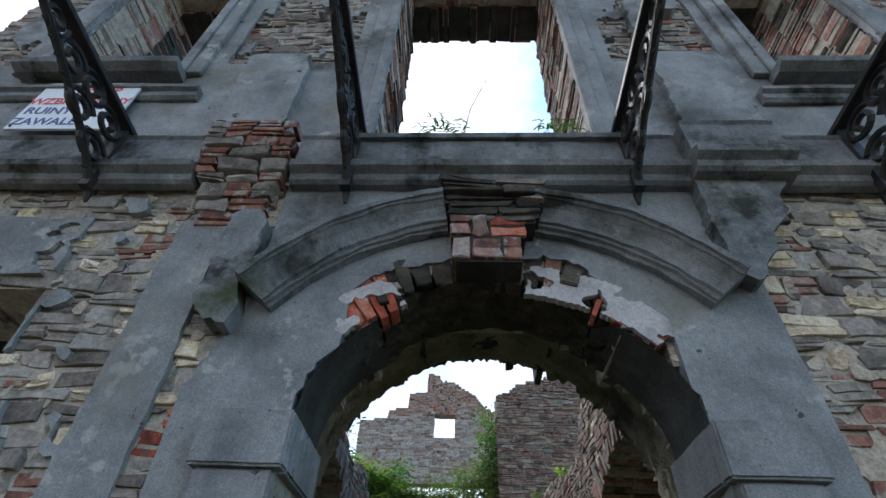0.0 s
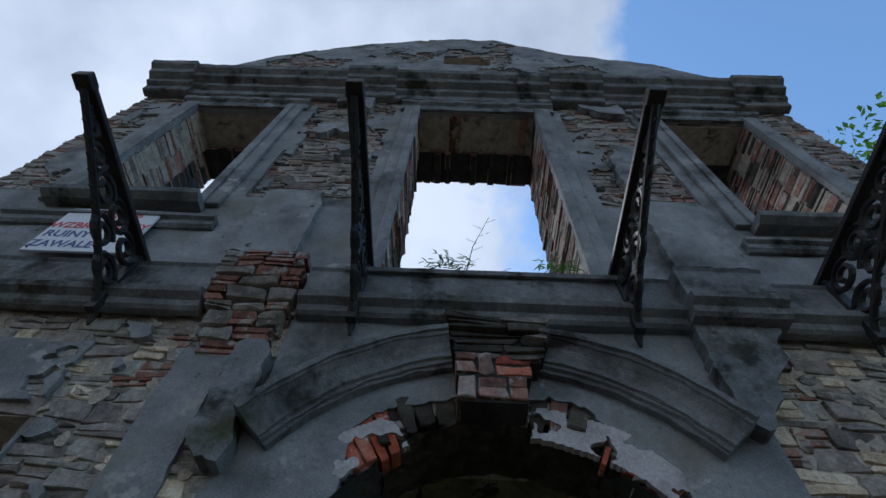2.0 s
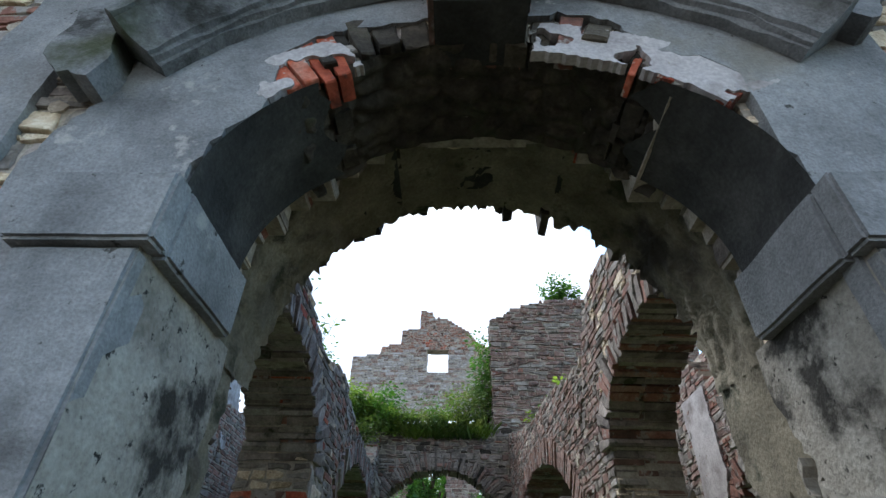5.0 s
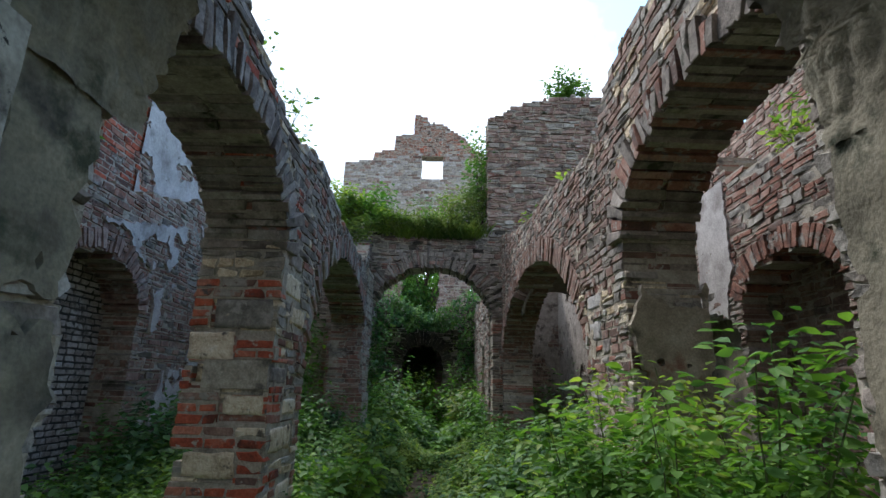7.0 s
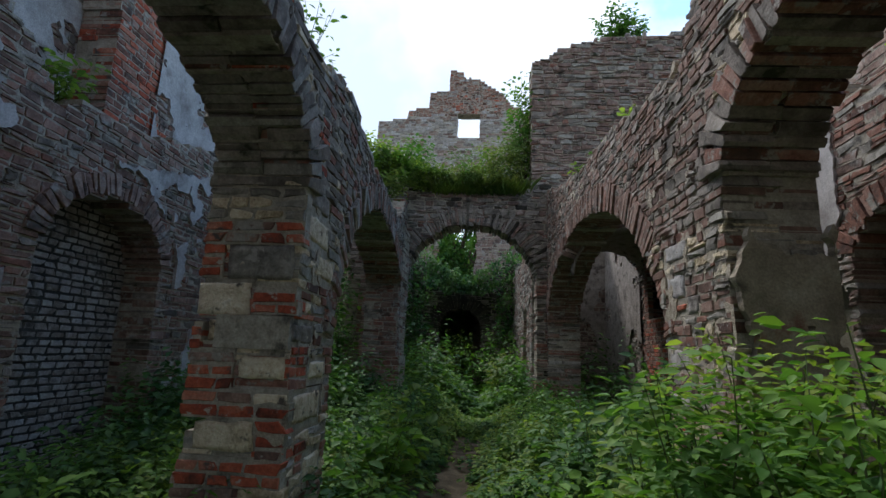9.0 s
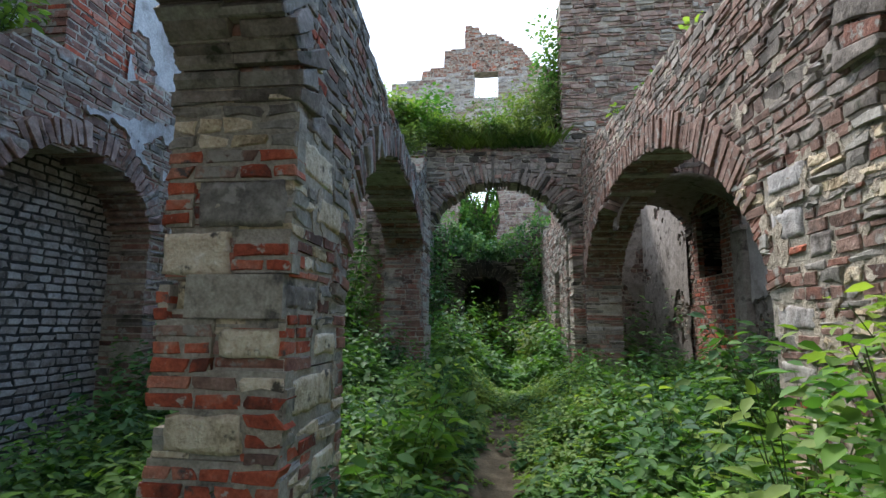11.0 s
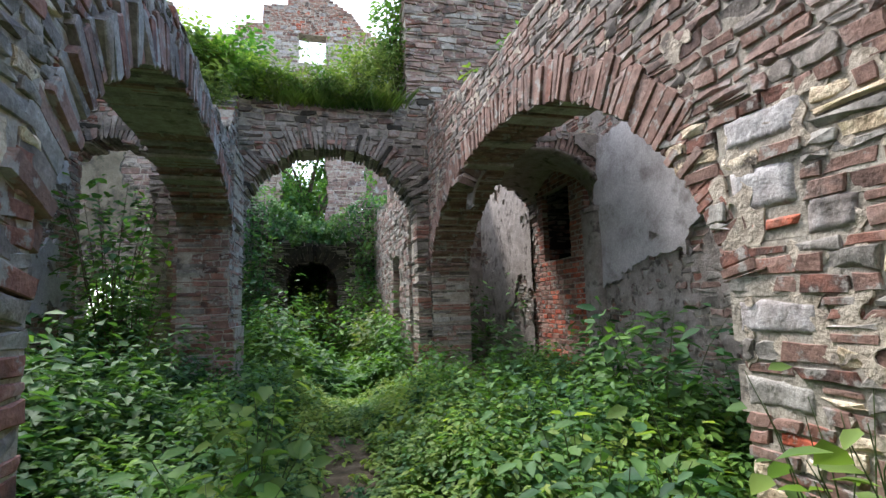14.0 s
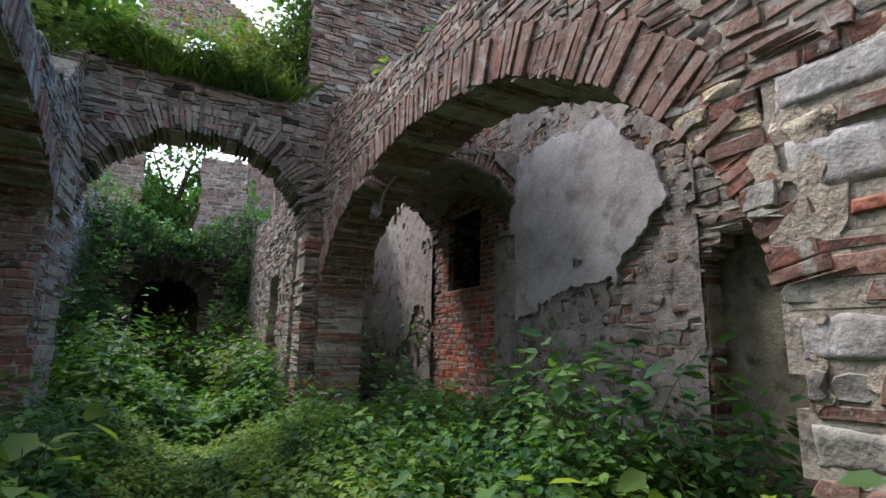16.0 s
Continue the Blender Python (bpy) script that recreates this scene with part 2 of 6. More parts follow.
M["oldplaster"] = mat("stained_plaster", [(0.1, 0.09, 0.065), (0.19, 0.17, 0.125), (0.29, 0.265, 0.2)], 0.94, 3.2, 0.6, spots=(LICHEN, ((0.05, 0.045, 0.04), 1.5, 0.55, 0.66)))
M["mouldy"] = mat("mould_stained_plaster", [(0.17, 0.155, 0.13), (0.27, 0.255, 0.22), (0.36, 0.345, 0.305)], 0.94, 3.2, 0.7, spots=(((0.035, 0.033, 0.028), 2.2, 0.52, 0.6), ((0.02, 0.02, 0.018), 22.0, 0.6, 0.66)))
M["tan"] = mat("tan_plaster", [(0.17, 0.14, 0.105), (0.29, 0.245, 0.19), (0.4, 0.35, 0.285)], 0.94, 4.0, 0.7, spots=(((0.09, 0.078, 0.062), 3.0, 0.54, 0.64), ((0.2, 0.1, 0.07), 2.2, 0.6, 0.68)))
M["iron"] = mat("black_iron", [(0.01, 0.01, 0.011), (0.022, 0.021, 0.02), (0.04, 0.032, 0.027)], 0.6, 9, 0.3, spec=0.4)
M["soil"] = mat("leaf_litter_soil", [(0.04, 0.032, 0.02), (0.1, 0.078, 0.05), (0.19, 0.15, 0.1)], 0.97, 5, 0.9)
# near-black colour standing for the shade inside the window slit
M["dark"] = mat("void_shade", [(0.02, 0.018, 0.016), (0.03, 0.027, 0.024)], 0.95, 4, 0.2)
M["sign"] = mat("white_enamel", [(0.6, 0.62, 0.66), (0.68, 0.7, 0.73)], 0.4, 2, 0.02)
M["red_paint"] = mat("red_lettering", [(0.5, 0.05, 0.06), (0.55, 0.07, 0.08)], 0.5, 5, 0)
M["blue_paint"] = mat("blue_lettering", [(0.05, 0.08, 0.22), (0.07, 0.1, 0.26)], 0.5, 5, 0)
M["bark"] = mat("bark", [(0.05, 0.04, 0.028), (0.1, 0.08, 0.055), (0.16, 0.13, 0.09)], 0.95, 12, 0.7)
M["stem"] = mat("green_stem", [(0.06, 0.09, 0.03), (0.1, 0.13, 0.05)], 0.7, 12, 0.2)
M["leaf_dark"] = leaf_mat("nettle_leaf", (0.04, 0.1, 0.04), (0.1, 0.205, 0.07))
M["leaf_mid"] = leaf_mat("bramble_leaf", (0.06, 0.15, 0.035), (0.14, 0.27, 0.06))
M["leaf_olive"] = leaf_mat("wall_shrub_leaf", (0.09, 0.14, 0.055), (0.18, 0.24, 0.1), 0.35)
M["leaf_yellow"] = leaf_mat("yellowish_weed", (0.1, 0.18, 0.045), (0.2, 0.29, 0.085), 0.35)
M["leaf_light"] = leaf_mat("young_leaf", (0.11, 0.19, 0.045), (0.22, 0.31, 0.09), 0.45)
M["grass"] = leaf_mat("grass_blade", (0.13, 0.18, 0.075), (0.25, 0.3, 0.14), 0.45)
M["tree"] = leaf_mat("tree_leaf", (0.04, 0.1, 0.03), (0.1, 0.19, 0.06), 0.5)


# ---- mesh helpers ----
def mesh_ob(name, verts, faces, material, parent=None, label="", smooth=False, edges=()):
    me = bpy.data.meshes.new(name)
    me.from_pydata(verts, list(edges), faces)
    me.materials.append(material)
    if smooth:
        me.polygons.foreach_set("use_smooth", [True] * len(me.polygons))
    me.update()
    ob = new(name, me)
    if parent:
        ob.parent = parent
    if label:
        ob["label"] = label
    return ob


def part(name, bm, material, parent=None, label="", smooth=False):
    me = bpy.data.meshes.new(name)
    bm.normal_update()
    bm.to_mesh(me)
    bm.free()
    me.materials.append(material)
    if smooth:
        me.polygons.foreach_set("use_smooth", [True] * len(me.polygons))
    ob = new(name, me)
    if parent:
        ob.parent = parent
    if label:
        ob["label"] = label
    return ob


def empty(name, at=(0, 0, 0)):
    ob = new(name)
    ob.location = at
    ob.empty_display_size = 0.1
    return ob


PIECE_FACES = [(0, 1, 2, 3), (4, 5, 1, 0), (5, 6, 2, 1), (6, 7, 3, 2), (7, 4, 0, 3),
               (8, 9, 5, 4), (9, 10, 6, 5), (10, 11, 7, 6), (11, 8, 4, 7),
               (12, 13, 9, 8), (13, 14, 10, 9), (14, 15, 11, 10), (15, 12, 8, 11), (15, 14, 13, 12)]


def piece(quad, w0, w1, rng, bev=0.012, rough=0.012):
    """One stone: quad of (u, v) corners, from the face at w0 back to w1, with worn, uneven edges. Rows of u, v, w."""
    q = np.array(quad, float) + rng.normal(0, rough * 0.5, (4, 2))
    c = q.mean(0)
    d = c - q
    d /= np.maximum(np.linalg.norm(d, axis=1, keepdims=True), 1e-6)
    b = bev * rng.uniform(0.6, 1.6, (4, 1))
    qi = q + d * b * 1.5
    out = np.zeros((16, 3))
    for k, (uv, w) in enumerate(((qi, w0 + rng.normal(0, rough * 0.5, 4)), (q, w0 - b[:, 0]), (q, w1 + b[:, 0]), (qi, w1 + rng.normal(0, rough * 0.5, 4)))):
        out[4 * k:4 * k + 4, :2], out[4 * k:4 * k + 4, 2] = uv, w
    return out


def _fine_faces():
    fs = [(24, k, (k + 1) % 8) for k in range(8)]
    for r in range(2):
        fs += [(8 * r + 8 + k, 8 * r + 8 + (k + 1) % 8, 8 * r + (k + 1) % 8, 8 * r + k) for k in range(8)]
    return fs + [tuple(range(16, 24))[::-1]]


FINE_FACES = _fine_faces()


def fine_piece(quad, w0, w1, rng, bev=0.012, rough=0.012, wild=1.0):
    """A stone with an eight-cornered, chipped outline and an uneven face. wild: 1 for rubble, about 0.3 for bricks."""
    q = np.array(quad, float)
    size = min(math.dist(q[1], q[0]), math.dist(q[3], q[0]))
    o = np.zeros((8, 2))
    o[0::2] = q + rng.normal(0, rough * 0.5 * wild, (4, 2))
    o[1::2] = 0.5 * (q + np.roll(q, -1, 0)) + rng.normal(0, min(rough * 0.6, size * 0.09) * wild, (4, 2))
    c = q.mean(0)
    o[0::2] += (c - o[0::2]) * rng.uniform(0.0, 0.03 + 0.07 * wild, (4, 1))
    d = c - o
    d /= np.maximum(np.sqrt((d * d).sum(1))[:, None], 1e-6)
    bb = np.minimum(bev * rng.uniform(0.2, 1.1, (8, 1)), size * 0.14)
    tilt = rng.normal(0, 0.07 * wild, 2)
    out = np.zeros((25, 3))
    out[0:8, :2], out[0:8, 2] = o + d * bb * 0.9, w0 + rng.normal(0, rough * 0.25 * wild, 8) + (o - c) @ tilt
    out[8:16, :2], out[8:16, 2] = o, out[0:8, 2] - bb[:, 0] * 0.9
    out[16:24, :2], out[16:24, 2] = o, w1
    out[24] = (*(c + rng.normal(0, size * 0.12, 2)), w0 + rng.uniform(-0.006, 0.012) * wild)
    return out


def hewn(quad, w0, w1, rng, seed, m=9):
    """A large weathered block: a grid face with pits and rounded, chipped edges, and sides running back to w1."""
    q = np.array(quad, float)
    pts, faces = [], []
    wide = np.linalg.norm(q[1] - q[0])
    n = max(m, int(m * wide / max(np.linalg.norm(q[3] - q[0]), 0.02) * 0.6))
    for j in range(m + 1):
        for i in range(n + 1):
            s, t = i / n, j / m
            p = (q[0] * (1 - s) + q[1] * s) * (1 - t) + (q[3] * (1 - s) + q[2] * s) * t
            edge = min(s * wide, (1 - s) * wide, t * 0.2, (1 - t) * 0.2)
            chip = 0.012 * fbm(p[0], p[1], 14.0, seed)
            if edge == 0:
                p = p + np.array((nz(p[0], p[1], 8.0, seed + 3), nz(p[0], p[1], 8.0, seed + 8))) * 0.014
            w = w0 + 0.009 * fbm(p[0], p[1], 7.0, seed + 5) + 0.004 * nz(p[0], p[1], 40.0, seed) + 0.3 * chip
            w -= max(0.0, 0.014 + chip - edge) ** 2 * 30
            if edge == 0:
                w -= 0.006
            pts.append((p[0], p[1], w))
    for j in range(m):
        for i in range(n):
            a = j * (n + 1) + i
            faces.append((a, a + 1, a + n + 2, a + n + 1))
    loop = [i for i in range(n + 1)] + [j * (n + 1) + n for j in range(1, m + 1)] + [m * (n + 1) + i for i in range(n - 1, -1, -1)] + [j * (n + 1) for j in range(m - 1, 0, -1)]
    k = len(pts)
    pts += [(pts[i][0], pts[i][1], w1) for i in loop]
    for i in range(len(loop)):
        e = (i + 1) % len(loop)
        faces.append((loop[e], loop[i], k + i, k + e))
    return np.array(pts), faces


class Masonry:
    """Collects the stones of one wall. Frame: u along the wall, v up, w out of its face."""

    def __init__(self, name, origin, along, out, kind_label, seed=1, fine=True, wild=1.0):
        self.name, self.o, self.u, self.w = name, np.array(origin, float), np.array(along, float), np.array(out, float)
        self.rng = np.random.default_rng(seed)
        self.sets, self.many, self.core, self.label, self.single, self.big = {}, {}, ([], []), kind_label, [], []
        self.fine, self.wild = fine, wild

    def world(self, p):
        p = np.atleast_2d(p)
        return self.o + p[:, :1] * self.u + p[:, 1:2] * np.array((0, 0, 1.0)) + p[:, 2:3] * self.w

    def add(self, tag, quad, w0, w1, bev=0.012, rough=0.012, near=False):
        wild = 0.3 if "brick" in tag or tag in ("pale", "dull") else self.wild
        if near and len(self.single) < 300:
            self.single.append((tag, self.world(fine_piece(quad, w0, w1, self.rng, bev, rough, wild))))
        elif self.fine:
            self.many.setdefault(tag, []).append(self.world(fine_piece(quad, w0, w1, self.rng, bev, rough, wild)))
        else:
            self.sets.setdefault(tag, []).append(self.world(piece(quad, w0, w1, self.rng, bev, rough)))

    def big_block(self, tag, quad, w0, w1):
        p, f = hewn(quad, w0, w1, self.rng, 3.0 * len(self.big) + 1.7)
        self.big.append((tag, self.world(p), f))

    def block(self, u0, u1, v0, v1, w0, w1):
        j = self.rng.uniform(-0.003, 0.003, 4)
        u0, u1, w0, w1 = u0 + j[0], u1 + j[1], w0 + j[2], w1 + j[3]
        p = self.world([(u, v, w) for w in (w0, w1) for v in (v0, v1) for u in (u0, u1)])
        vs, fs = self.core
        n = len(vs)
        vs.extend(map(tuple, p))
        fs.extend(tuple(n + i for i in f) for f in ((0, 1, 3, 2), (4, 6, 7, 5), (0, 4, 5, 1), (2, 3, 7, 6), (0, 2, 6, 4), (1, 5, 7, 3)))

    def fill(self, inside, u0, u1, v0, v1, thick, size=(0.14, 0.38), course=(0.07, 0.14), pick=None, near=None, joint=0.014, proud=0.018, core_in=0.001, step=0.03, bev=0.012, wave=0.03, split=0.25):
        """Lays uneven courses wherever inside(u, v) holds. wave: how far a bed joint wanders; split: how many stones are two thin ones."""
        rng = self.rng
        v, row = v0, 0
        h = rng.uniform(*course)
        seed = rng.uniform(0, 50)

        def bed(u, k):
            return wave * (nz(u, k * 3.7, 1.3, seed) + 0.5 * nz(u, k * 3.7, 3.7, seed))

        while v < v1:
            us = np.arange(u0, u1 + step, step)
            ok = np.array([inside(u, v + h * 0.5) for u in us])
            i = 0
            while i < len(us):
                if not ok[i]:
                    i += 1
                    continue
                j = i
                while j + 1 < len(us) and ok[j + 1]:
                    j += 1
                a, b = us[i], us[j]
                if b - a > 0.06:
                    n = max(1, int((b - a) / 0.5))
                    for k in range(n):
                        p, q = a + (b - a) * k / n, a + (b - a) * (k + 1) / n
                        m = 0.5 * (p + q)
                        self.block(p + (core_in if k == 0 else -0.002), q - (core_in if k == n - 1 else -0.002), v + bed(m, row) - 0.012, v + h + bed(m, row + 1) + 0.012, -core_in, -thick + core_in)
                    x = a + rng.uniform(-0.014, 0.0)
                    first = True
                    while x < b - 0.03:
                        tag = pick(x, v, rng) if pick else "stone"
                        lo, hi = size
                        if tag in ("brick", "redbrick"):
                            lo, hi = (0.12, 0.27)
                        e = min(b + rng.uniform(0.004, 0.024), x + rng.uniform(lo, hi))
                        if b - e < 0.07:
                            e = b + rng.uniform(0.004, 0.024)
                        last = e > b - 0.05
                        n = near(0.5 * (x + e), v) if near else False
                        lo_a, lo_b, hi_a, hi_b = v + bed(x, row), v + bed(e, row), v + h + bed(x, row + 1), v + h + bed(e, row + 1)
                        bits = [(lo_a, lo_b, hi_a, hi_b)]
                        if h > 0.085 and rng.random() < split or h > 0.1 and "brick" in tag:
                            f = rng.uniform(0.35, 0.65)
                            ma, mb = lo_a + (hi_a - lo_a) * f, lo_b + (hi_b - lo_b) * f
                            bits = [(lo_a, lo_b, ma, mb), (ma, mb, hi_a, hi_b)]
                        for la, lb, ha, hb in bits:
                            sk = rng.normal(0, 0.012)
                            quad = [(x + sk * 0.4, la + rng.uniform(0, 0.006)), (e - joint + sk, lb + rng.uniform(0, 0.006)), (e - joint - sk, hb - joint * rng.uniform(0.6, 1.3)), (x - sk * 0.4, ha - joint * rng.uniform(0.6, 1.3))]
                            pr = rng.uniform(0.003, proud)
                            pb = -thick - rng.uniform(0.003, proud)
                            if (first or last) and thick > 0.3:
                                k = int(rng.integers(2, max(3, int(thick / 0.2) + 1)))
                                cuts = [pr] + [-thick * m / k + rng.uniform(-0.04, 0.04) for m in range(1, k)] + [pb]
                                for m in range(k):
                                    off = rng.uniform(-0.012, 0.012)
                                    qq = [(p[0] + (off if (p[0] < 0.5 * (x + e)) == first else 0), p[1]) for p in quad]
                                    self.add(pick(x, v, rng) if pick else tag, qq, cuts[m], cuts[m + 1] + 0.01, bev, near=n)
                            else:
                                self.add(tag, quad, pr, pb, bev, 0.016, near=n)
                        first = False
                        x = e
                i = j + 1
            v += h
            row += 1
            h = rng.uniform(*course)

    def ring(self, cu, cv, r0, r1, a0, a1, thick, tag="pink", width=0.085, squash=1.0, near=False, w_front=0.0, keep=None, ragged=0.03, splits=1, pick=None, bev=0.009, deep=0.016):
        """Voussoirs round an arch, from angle a0 to a1 (degrees, from the u axis)."""
        rng = self.rng
        a = radians(a0)
        while a < radians(a1):
            da = width * rng.uniform(0.75, 1.3) / (math.hypot(r0 * math.sin(a), squash * r0 * math.cos(a)) + 0.3 * (r1 - r0))
            b = min(a + da, radians(a1))
            g = 0.008 / r0
            ro = r1 + rng.uniform(-ragged, ragged)
            ri = r0 + rng.uniform(-0.75 * deep, 1.25 * deep)
            quad = []
            for r, t in ((ri, b - g), (ri, a + g), (ro, a + g * 0.6), (ro, b - g * 0.6)):
                nu, nv = squash * math.cos(t), math.sin(t)
                e = (r - r0) / math.hypot(nu, nv)
                quad.append((cu + r0 * math.cos(t) + e * nu, cv + squash * r0 * math.sin(t) + e * nv))
            if keep is None or keep(0.5 * (a + b)):
                tg = pick(0.5 * (a + b), rng) if pick else tag
                cuts = np.linspace(w_front + rng.uniform(-0.015, 0.02), -thick, splits + 1)
                for m in range(splits):
                    c1 = cuts[m + 1] + (rng.uniform(-0.05, 0.05) if m + 1 < splits else rng.uniform(-0.02, 0.02))
                    self.add(tg, quad, cuts[m], c1 + 0.006, bev, 0.01, near)
            a = b

    def finish(self, kind="structure"):
        core = mesh_ob(self.name, self.core[0], self.core[1], M["mortar"])
        tagged(core, self.label, "wall", kind=kind)
        for table, size, pattern in ((self.sets, 16, PIECE_FACES), (self.many, 25, FINE_FACES)):
            for tag, vs in table.items():
                fs = [tuple(size * k + i for i in f) for k in range(len(vs)) for f in pattern]
                ob = mesh_ob("bricks" if "brick" in tag else "stones", np.vstack(vs).tolist(), fs, M[tag, "island"], core, "", self.fine)
                if self.fine:
                    ob.data.set_sharp_from_angle(angle=radians(27))
                ob["kind"] = "stuff"
        for tag, p in self.single:
            c = p.mean(0)
            ob = mesh_ob("brick" if "brick" in tag else "stone", (p - c).tolist(), FINE_FACES, M[tag, "object"], core, "", True)
            ob.data.set_sharp_from_angle(angle=radians(27))
            ob.location = c
        for tag, p, f in self.big:
            c = p.mean(0)
            ob = mesh_ob("brick" if "brick" in tag else "stone", (p - c).tolist(), f, M[tag, "object"], core, "", True)
            ob.location = c
        return core


def nz(x, y, s=1.0, k=0.0):
    return noise.noise(Vector((x * s, y * s, k)))


def fbm(x, y, s=1.0, k=0.0):
    return nz(x, y, s, k) + 0.5 * nz(x, y, s * 2.1, k + 7) + 0.25 * nz(x, y, s * 4.3, k + 13)


def sheet(name, origin, along, out, u0, u1, v0, v1, field, depth, material, parent=None, cell=0.05, wob=0.004, label=""):
    """A coat of plaster with a broken outline: stands where field(u, v) > 0, with an edge as thick as depth."""
    o, U, W = np.array(origin, float), np.array(along, float), np.array(out, float)
    nu, nv = int((u1 - u0) / cell) + 1, int((v1 - v0) / cell) + 1
    F = [[field(u0 + i * cell, v0 + j * cell) + 0.13 * nz(u0 + i * cell, v0 + j * cell, 7.0, 4.0) + 0.12 * nz(u0 + i * cell, v0 + j * cell, 16.0, 9.0) for j in range(nv + 1)] for i in range(nu + 1)]
    verts, index, faces, rim = [], {}, [], {}

    def vert(key, u, v):
        if key not in index:
            index[key] = len(verts)
            w = depth + wob * fbm(u, v, 2.0, 3.3)
            p = o + U * u + W * w
            verts.append((p[0], p[1], p[2] + v))
        return index[key]

    for i in range(nu):
        for j in range(nv):
            cs = ((i, j), (i + 1, j), (i + 1, j + 1), (i, j + 1))
            f = [F[a][b] for a, b in cs]
            if max(f) <= 0:
                continue
            poly = []
            for k in range(4):
                (a, b), (c, d) = cs[k], cs[(k + 1) % 4]
                if f[k] > 0:
                    poly.append((vert((a, b), u0 + a * cell, v0 + b * cell), False))
                if (f[k] > 0) != (f[(k + 1) % 4] > 0):
                    t = f[k] / (f[k] - f[(k + 1) % 4])
                    t = min(max(t, 0.02), 0.98)
                    key = (min((a, b), (c, d)), max((a, b), (c, d)), "x")
                    poly.append((vert(key, u0 + (a + (c - a) * t) * cell, v0 + (b + (d - b) * t) * cell), True))
            if len(poly) < 3:
                continue
            faces.append(tuple(p[0] for p in poly))
            for k in range(len(poly)):
                p, q = poly[k], poly[(k + 1) % len(poly)]
                if p[1] and q[1]:
                    rim[p[0]] = q[0]
    back = {}
    for p, q in list(rim.items()):
        for r in (p, q):
            if r not in back:
                back[r] = len(verts)
                x = np.array(verts[r]) - W * (depth + 0.03)
                verts.append(tuple(x))
        faces.append((q, p, back[p], back[q]))
    ob = mesh_ob(name, verts, faces, material, parent, label)
    return ob


def box(bm, x0, x1, y0, y1, z0, z1):
    vs = [bm.verts.new((x, y, z)) for z in (z0, z1) for y in (y0, y1) for x in (x0, x1)]
    for f in ((0, 2, 3, 1), (4, 5, 7, 6), (0, 1, 5, 4), (2, 6, 7, 3), (0, 4, 6, 2), (1, 3, 7, 5)):
        bm.faces.new([vs[i] for i in f])
    return vs


def moulding(name, x0, x1, y, profile, material, parent=None, worn=0.006, seg=0.12, ends=True, seed=0):
    """A run of moulding along x. profile: (out, z) points from bottom to top; out is how far it stands in front of y."""
    n = max(2, int((x1 - x0) / seg))
    pts = [(0.0, profile[0][1])] + list(profile) + [(0.0, profile[-1][1])]
    verts, faces, m = [], [], len(pts)
    for i in range(n + 1):
        x = x0 + (x1 - x0) * i / n
        for k, (d, z) in enumerate(pts):
            j = worn * fbm(x + seed, z, 6.0, k * 0.3)
            verts.append((x, y - d + (j if 0 < k < m - 1 else 0), z + j * 0.7))
    for i in range(n):
        for k in range(m - 1):
            a, b = i * m + k, (i + 1) * m + k
            faces.append((a, b, b + 1, a + 1))
    if ends:
        faces.append(tuple(range(m))[::-1])
        faces.append(tuple(n * m + k for k in range(m)))
    return mesh_ob(name, verts, faces, material, parent)


# ---- ground ----
def ground_z(x, y):
    rise = 0.28 * min(max((y - 4.5) / 6.0, 0), 1)
    near = max(0.0, 1 - max(abs(x) - 6, 0) / 8) * max(0.0, 1 - max(abs(y - 8) - 9, 0) / 8)
    path = math.exp(-((x - path_x(y)) / 0.45) ** 2)
    return (rise + 0.07 * fbm(x, y, 0.8, 2.0) - 0.05 * path) * near


def path_x(y):
    return 0.02 + 0.1 * math.sin(y * 0.6)


gx = sorted(set([-2500, -600, -150, -60, -30, -18] + [round(-12 + 0.3 * i, 2) for i in range(81)] + [18, 30, 60, 150, 600, 2500]))
gy = sorted(set([-2500, -600, -150, -60, -25, -12, -7] + [round(-4 + 0.3 * i, 2) for i in range(94)] + [30, 45, 80, 180, 600, 2500]))
gv = [(x, y, ground_z(x, y)) for y in gy for x in gx]
gf = [(j * len(gx) + i, j * len(gx) + i + 1, (j + 1) * len(gx) + i + 1, (j + 1) * len(gx) + i) for j in range(len(gy) - 1) for i in range(len(gx) - 1)]
tagged(mesh_ob("ground", gv, gf, M["soil"], smooth=True), "bare brown soil with leaf litter and a trodden path", "ground", kind="structure")


# ---- facade ----
FY, CX = 2.6, 0.4          # front plane, axis of the gate
SPRING, RAD, RISE = 2.53, 1.02, 0.77    # gate arch: springing, half span, rise
SQ = RISE / RAD
WINDOWS = [(-3.9, -2.52, 5.86, 8.95), (-0.5, 1.23, 4.74, 9.05), (3.05, 4.3, 5.78, 8.9)]
ATTIC = (-0.27, 0.69, 12.15, 12.9)
SIDE_HOLE = (-5.0, -2.35, 1.5, 3.4)


def gable_top(x):
    pts = [(-5.05, 10.2), (-4.6, 11.3), (-4.05, 12.3), (-3.2, 13.2), (-1.9, 14.1), (-0.57, 14.85), (1.0, 14.75), (2.22, 13.5), (3.2, 13.1), (4.07, 12.7), (4.89, 11.7), (5.3, 10.2)]
    for (a, za), (b, zb) in zip(pts, pts[1:]):
        if a <= x <= b:
            return za + (zb - za) * (x - a) / (b - a) + 0.18 * nz(x, 0.3, 3.0)
    return 0


def in_rect(x, z, r, pad=0.0):
    return r[0] - pad < x < r[1] + pad and r[2] - pad < z < r[3] + pad


